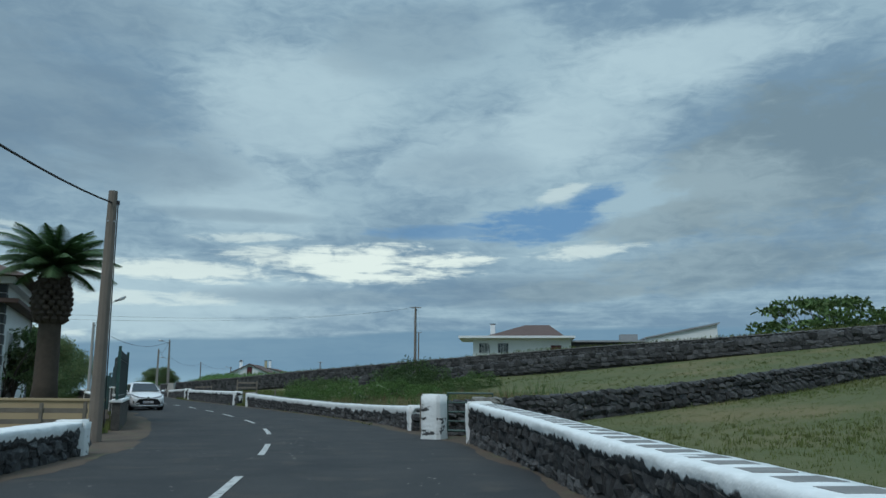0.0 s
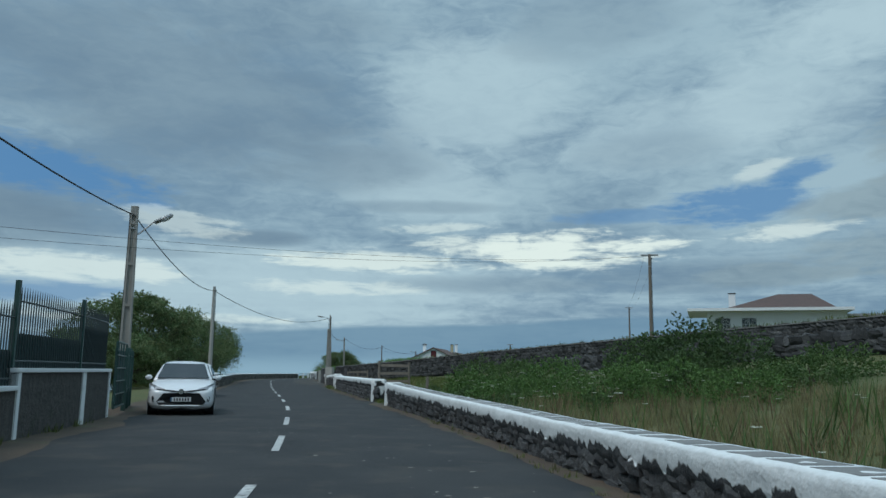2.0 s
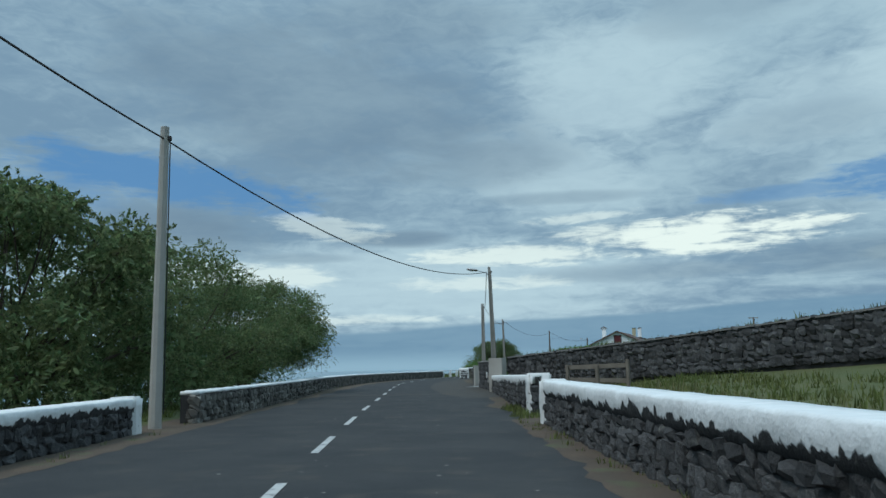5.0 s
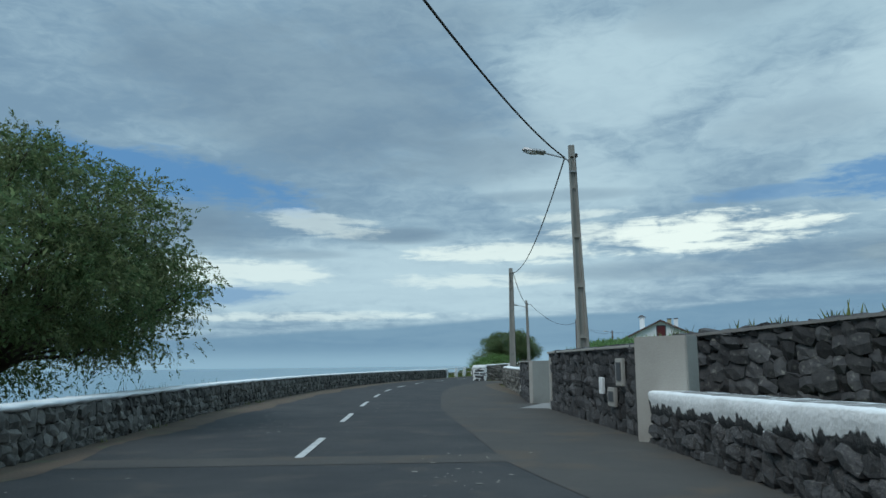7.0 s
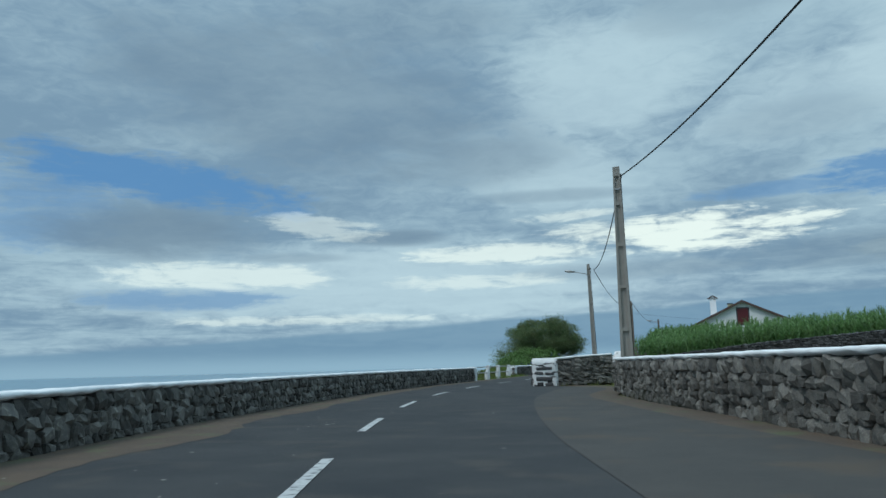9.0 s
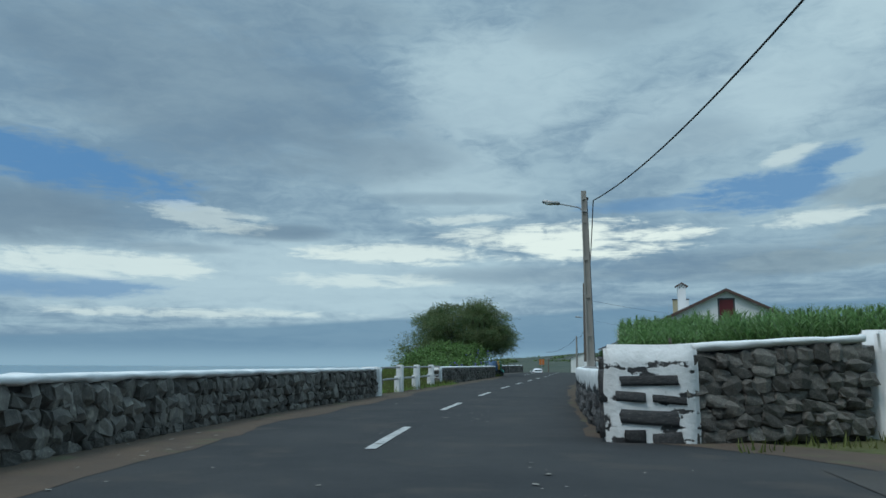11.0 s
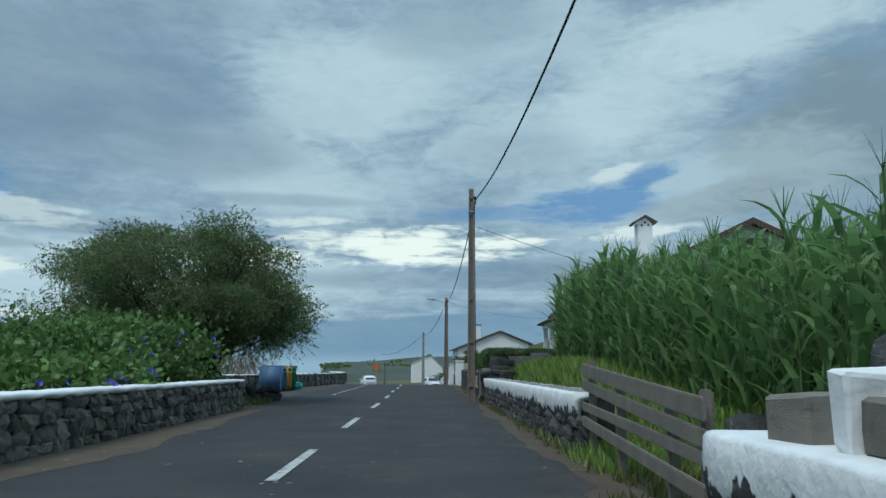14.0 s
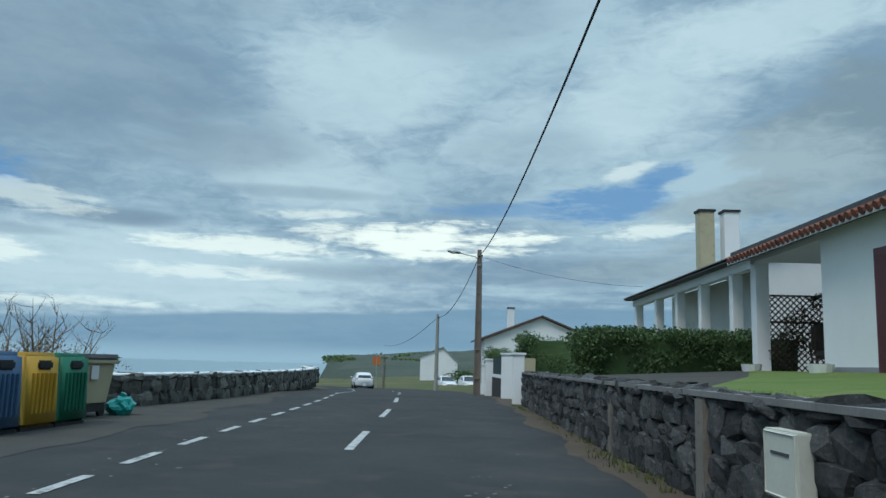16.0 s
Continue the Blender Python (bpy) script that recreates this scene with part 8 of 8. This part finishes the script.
for k in range(4):
    a, b = line[k], line[k + 1]
    L, hd = math.dist(a, b), heading(a, b)
    z0 = tops_z[k]
    p = part("panel", one_box(0, L, 0.0, 0.22, -0.3, z0 - 0.07), WALL_BROWN, fw, "rough brown render")
    p.matrix_local = place(*a, 0, hd)
    p = part("coping", one_box(-0.04, L + 0.04, -0.05, 0.28, z0 - 0.08, z0, bevel=0.012), WHITE, fw, "white coping")
    p.matrix_local = place(*a, 0, hd)
    if k >= 2:
        for x in (0.0, L - 0.14):
            p = part("pier", one_box(x, x + 0.14, -0.03, 0.25, -0.3, z0 - 0.07), WHITE, fw, "white edge pier")
            p.matrix_local = place(*a, 0, hd)
fe = thing("iron_fence", Matrix.Identity(4), "dark spiked iron railing above the garden wall", "fence")
for k in range(4):
    a, b = line[k], line[k + 1]
    L, hd = math.dist(a, b), heading(a, b)
    z0 = tops_z[k]
    n = int(L / 0.13)
    for j in range(n):
        bm = bmesh.new()
        tube(bm, [(0, 0, z0), (0, 0, z0 + 1.25), (0, 0, z0 + 1.42)], [0.014, 0.014, 0.002], 5)
        p = part("bar", bm, FENCE_METAL, fe)
        p.matrix_local = place(*a, 0, hd) @ Matrix.Translation((0.06 + j * L / n, 0.11, 0))
    for z in (z0 + 0.12, z0 + 1.15):
        p = part("rail", one_tube([(0, 0.11, z), (L, 0.11, z)], 0.018, 5), FENCE_METAL, fe)
        p.matrix_local = place(*a, 0, hd)
    p = part("post", one_box(-0.04, 0.04, 0.07, 0.15, z0, z0 + 1.5), GREEN_METAL, fe)
    p.matrix_local = place(*a, 0, hd)
    if k >= 1:
        p = part("mesh_screen", one_box(0, L, 0.15, 0.165, z0, z0 + (0.6 if k < 3 else 0.95)), GREEN_NET, fe, "dark green shade mesh")
        p.matrix_local = place(*a, 0, hd)
gg2 = metal_gate((-13.3, 42.6), (-14.5, 45.0), 1.9, 4, "dark green iron garden gate, shut", legs=4)
part("mesh_screen", one_box(0.06, 2.6, 0.03, 0.04, 0.2, 1.7), GREEN_NET, gg2, "dark green shade mesh")
side_fence = thing("iron_fence", place(-14.55, 45.1, 0, heading((-14.55, 45.1), (-16.1, 47.95))), "dark green spiked iron fence beside the lamp post", "fence")
for x in (0.03, 1.6, 3.2):
    part("post", one_box(x - 0.05, x + 0.05, -0.05, 0.05, -0.2, 1.78, bevel=0.01), GREEN_METAL, side_fence)
part("base_panel", one_box(0.03, 3.2, 0.03, 0.07, -0.2, 0.55), GREEN_METAL, side_fence, "solid dark green lower panel")
for z in (0.6, 1.6):
    part("rail", one_tube([(0.03, 0, z), (3.2, 0, z)], 0.018, 5), GREEN_METAL, side_fence)
for k in range(27):
    bm = bmesh.new()
    h = 1.86 if k % 2 else 1.68
    tube(bm, [(0, 0, 0.5), (0, 0, h - 0.14), (0, 0, h)], [0.014, 0.014, 0.002], 5)
    p = part("bar", bm, GREEN_METAL, side_fence)
    p.matrix_local = Matrix.Translation((0.09 + k * 0.118, 0, 0))
tan = thing("garden_wall", place(-6.9, 22.6, 0, heading((-6.9, 22.6), (-17, 25.5))), "low tan rendered garden wall", "wall")
part("panel", one_box(0, 10.5, -0.1, 0.12, -0.3, 0.85), TAN, tan)
part("coping", one_box(-0.05, 10.5, -0.14, 0.16, 0.85, 0.91), TAN, tan)
plank_gate((-8.6, 20.6), (-6.6, 20.9), 0.72, 0.0, 3, 3, "dark weathered board fence at the verge")
white_post(-11.2, 24.6, 0.3, 0.3, 1.35, 0, "small pale stone gate post", 0, 6)

# ---- house frontage: letterbox, red gate, piers ----
lb = thing("letterbox", place(-43.54, 193.95, -0.03, 91), "cream metal letterbox set in the stone wall", "letterbox")
part("body", one_box(-0.26, 0.26, 0.02, 0.14, 0.38, 0.82, bevel=0.01), CREAM_PALE, lb)
part("slot", one_box(-0.14, 0.14, 0.138, 0.146, 0.66, 0.68), SLATE, lb, "dark letter slot")
part("rim", one_tube([(-0.24, 0.142, 0.40), (0.24, 0.142, 0.40), (0.24, 0.142, 0.80), (-0.24, 0.142, 0.80), (-0.24, 0.142, 0.40)], 0.008, 4), CREAM_PALE, lb)
for y in (192.4, 195.9, 199.8):
    st = thing("wall_pier", place(-43.49 - 0.016 * (y - 192), y, 0, 90), "rough grey concrete pier in the wall", "pier", "wall piers")
    part("shaft", one_box(-0.13, 0.13, -0.02, 0.065, -0.2, 0.92, bevel=0.015), BLOCK, st)
rg = thing("metal_gate", place(-43.35, 191.3, 0, 90), "dark red sheet metal garden gate, shut", "gate")
part("leaf", one_box(0.15, 1.0, -0.03, 0.01, 0.12, 1.06, bevel=0.006), DARK_RED, rg)
part("step", one_box(0.1, 1.05, -0.2, 0.25, -0.2, 0.1), POLE_GREY, rg, "concrete step")
for x in (0.0, 1.05):
    part("pier", one_box(x, x + 0.16, -0.14, 0.1, -0.2, 1.08, bevel=0.01), POLE_GREY, rg, "concrete pier")
for x, y, w, h, mat, lbl in ((-43.9, 213.4, 0.35, 1.5, HOUSE_WHITE, "square white gate pier with meter box"), (-44.0, 217.5, 0.4, 1.55, HOUSE_WHITE, "square white gate pier"), (-44.3, 224.0, 0.5, 1.55, HOUSE_WHITE, "square white gate pier"), (-44.6, 230.5, 0.5, 1.5, HOUSE_WHITE, "square white gate pier")):
    p = thing("gate_pier", place(x, y, road_z(y), 0), lbl, "gate pier", "gate piers")
    part("shaft", one_box(-w / 2, w / 2, -w / 2, w / 2, -0.3, h, bevel=0.015), mat, p)
    part("cap", one_box(-w / 2 - 0.04, w / 2 + 0.04, -w / 2 - 0.04, w / 2 + 0.04, h, h + 0.06), mat, p)
    if y < 215:
        part("meter_box", one_box(0.18, 0.5, -0.2, 0.1, 0.95, 1.4, bevel=0.01), CREAM_BIN, p, "yellowed meter box")
        part("red_panel", one_box(0.18, 0.62, -0.16, 0.06, 0.0, 0.8), DARK_RED, p, "dark red metal panel")
gg = thing("metal_gate", place(-44.0, 217.8, 0.05, 92), "green mesh driveway gate in white frame, shut", "gate")
part("leaf", one_box(0.1, 5.9, -0.02, 0.02, 0.75, 1.45), GREEN_NET, gg)
part("lower_panel", one_box(0.1, 5.9, -0.06, 0.06, -0.2, 0.62), MORTAR, gg, "dark stone base")
part("rail", one_box(0.05, 5.95, -0.07, 0.07, 0.62, 0.75), WHITE, gg, "white rail")

# ---- bins ----
def igloo(x, y, deg, mat, label):
    b = thing("recycling_bin", place(x, y, 0, deg), label, "bin", "recycling bins")
    bm = bmesh.new()
    vs = box(bm, -0.55, 0.55, -0.47, 0.47, 0.03, 1.16)
    for v in vs:
        k = 0.93 if v.co.z > 0.6 else 1.0
        v.co.x *= k
        v.co.y *= k
    bmesh.ops.bevel(bm, geom=bm.edges[:], offset=0.075, segments=3, affect="EDGES")
    part("shell", bm, mat, b, "", True)
    part("base", one_box(-0.5, 0.5, -0.42, 0.42, 0.0, 0.06), BLACK, b)
    for k in range(6):
        yy = -0.28 + 0.11 * k
        part("rib", one_box(0.5, 0.565, yy - 0.02, yy + 0.02, 0.25, 0.85, bevel=0.01), mat, b)
    part("chute", one_box(0.44, 0.56, -0.18, 0.18, 0.9, 1.04, bevel=0.03), BLACK, b, "round-edged black chute")
    return b


igloo(-52.6, 199.8, -4, BLUE_BIN, "blue plastic recycling bin in the lay-by")
igloo(-52.57, 200.8, -4, YELLOW_BIN, "yellow plastic recycling bin in the lay-by")
igloo(-52.54, 201.75, -4, GREEN_BIN, "green plastic recycling bin in the lay-by")
wb = thing("waste_container", place(-52.95, 203.3, 0, -6), "cream plastic waste container with grey lid", "container")
bm = bmesh.new()
for v in box(bm, -0.55, 0.55, -0.75, 0.75, 0.22, 1.02):
    k = 1.0 if v.co.z > 0.6 else 0.86
    v.co.x *= k
    v.co.y *= k
bmesh.ops.bevel(bm, geom=bm.edges[:], offset=0.05, segments=2, affect="EDGES")
part("tub", bm, CREAM_BIN, wb)
part("rim", one_box(-0.6, 0.6, -0.8, 0.8, 0.98, 1.05, bevel=0.02), CREAM_BIN, wb)
part("lid", one_box(-0.6, 0.6, -0.8, 0.8, 1.05, 1.16, bevel=0.04), CAPSLAB, wb, "grey hinged lid")
part("sticker", one_box(0.555, 0.565, -0.12, 0.12, 0.7, 0.95), PLATE, wb, "faded white sticker")
for sx in (-0.4, 0.4):
    for sy in (-0.55, 0.55):
        part("wheel", one_tube([(sx - 0.03, sy, 0.1), (sx + 0.03, sy, 0.1)], 0.1, 12), BLACK, wb)
part("skirt", one_box(-0.45, 0.45, -0.6, 0.6, 0.1, 0.25), BLACK, wb)
bag = thing("plastic_bag", place(-52.3, 204.3, 0), "teal plastic rubbish bag on the ground", "bag")
bm = bmesh.new()
bmesh.ops.create_icosphere(bm, subdivisions=3, radius=0.26)
for v in bm.verts:
    v.co *= 1 + 0.35 * noise.noise(v.co * 7)
    v.co.z = max(-0.16, v.co.z * 0.75) + 0.16
part("sack", bm, TEAL_BAG, bag)
part("knot", one_tube([(0, 0, 0.33), (0.03, 0, 0.42)], [0.03, 0.06], 6), TEAL_BAG, bag)
low = stone_wall([(-50.2, 189.6), (-51.0, 188.9), (-52.2, 188.2)], 0.42, 1, "tumbled low lava wall round the tree", 0.6, "none", seed=23, size=0.3)
guard = thing("guard_rail", Matrix.Identity(4), "low white-painted curved road barrier", "barrier")
part("rail", one_tube([(-52.6, 222, 0.62), (-53.7, 234, 0.35), (-55.6, 243, -0.05), (-57.5, 250, -0.6)], 0.06, 7), WHITE, guard)
for x, y, z in ((-53.0, 226, 0.5), (-54.4, 237, 0.2)):
    part("post", one_tube([(x, y, -0.8), (x, y, z)], 0.05, 6), WHITE, guard)

# ---- far coast ----
def far_hill():
    vs, fs = [], []
    nx, ny = 60, 26
    for j in range(ny):
        for i in range(nx):
            x, y = -150 + 420 * i / (nx - 1), 330 + 485 * j / (ny - 1)
            c = smooth(-108, -97, x + 0.166 * (y - 520) + 5 * noise.noise((y * 0.01, 3, 0)))
            h = 5.5 + 0.05 * (x + 100) + 5 * noise.noise((x * 0.012, y * 0.012, 1.0))
            h *= smooth(360, 520, y) * 0.9 + 0.05
            z = -20 + c * (20 + h) + 1.3 * noise.noise((x * 0.06, y * 0.06, 2.0))
            vs.append((x, y, z - 2.5 - 7 * smooth(395, 330, y)))
    for j in range(ny - 1):
        for i in range(nx - 1):
            a = j * nx + i
            fs.append((a, a + 1, a + nx + 1, a + nx))
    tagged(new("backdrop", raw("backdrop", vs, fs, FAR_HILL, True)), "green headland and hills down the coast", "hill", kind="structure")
    rs = np.random.RandomState(8)
    lobes = []
    for k in range(90):
        x, y = rs.uniform(-95, 60), rs.uniform(405, 640)
        z = -2.5 + (5.5 + 0.05 * (x + 100)) * (smooth(360, 520, y) * 0.9 + 0.05)
        lobes.append((x, y, z - 0.9, rs.uniform(3, 9), rs.uniform(3, 6), rs.uniform(0.7, 1.7)))
    tagged(new("far_woods", leaf_cloud("far_woods", lobes, 15000, 1.4, LEAF_TREE, 9, 0.1, 1.6, 0.4, 1, 0.5)), "dark hedgerows and woods on the far hills", "woods", kind="stuff")


far_hill()
hx2 = [(-46 + 0.9 * k, 285 + 3 * math.sin(k), -1.2, 2.0, 2.0, 1.6) for k in range(14)]
shrub("far_hedge", hx2, 9000, 0.3, LEAF_HEDGE, "dark green hedge and shrubs by the far houses", "hedge", 61, 1.6)
sg = thing("road_sign", place(-56.2, 292, -2.4), "small orange road sign on a pole", "sign")
part("pole", one_tube([(0, 0, -0.3), (0, 0, 4.4)], 0.06, 6), GALV, sg)
part("board", one_box(-0.5, 0.5, -0.05, 0.0, 3.2, 4.3), ORANGE, sg)
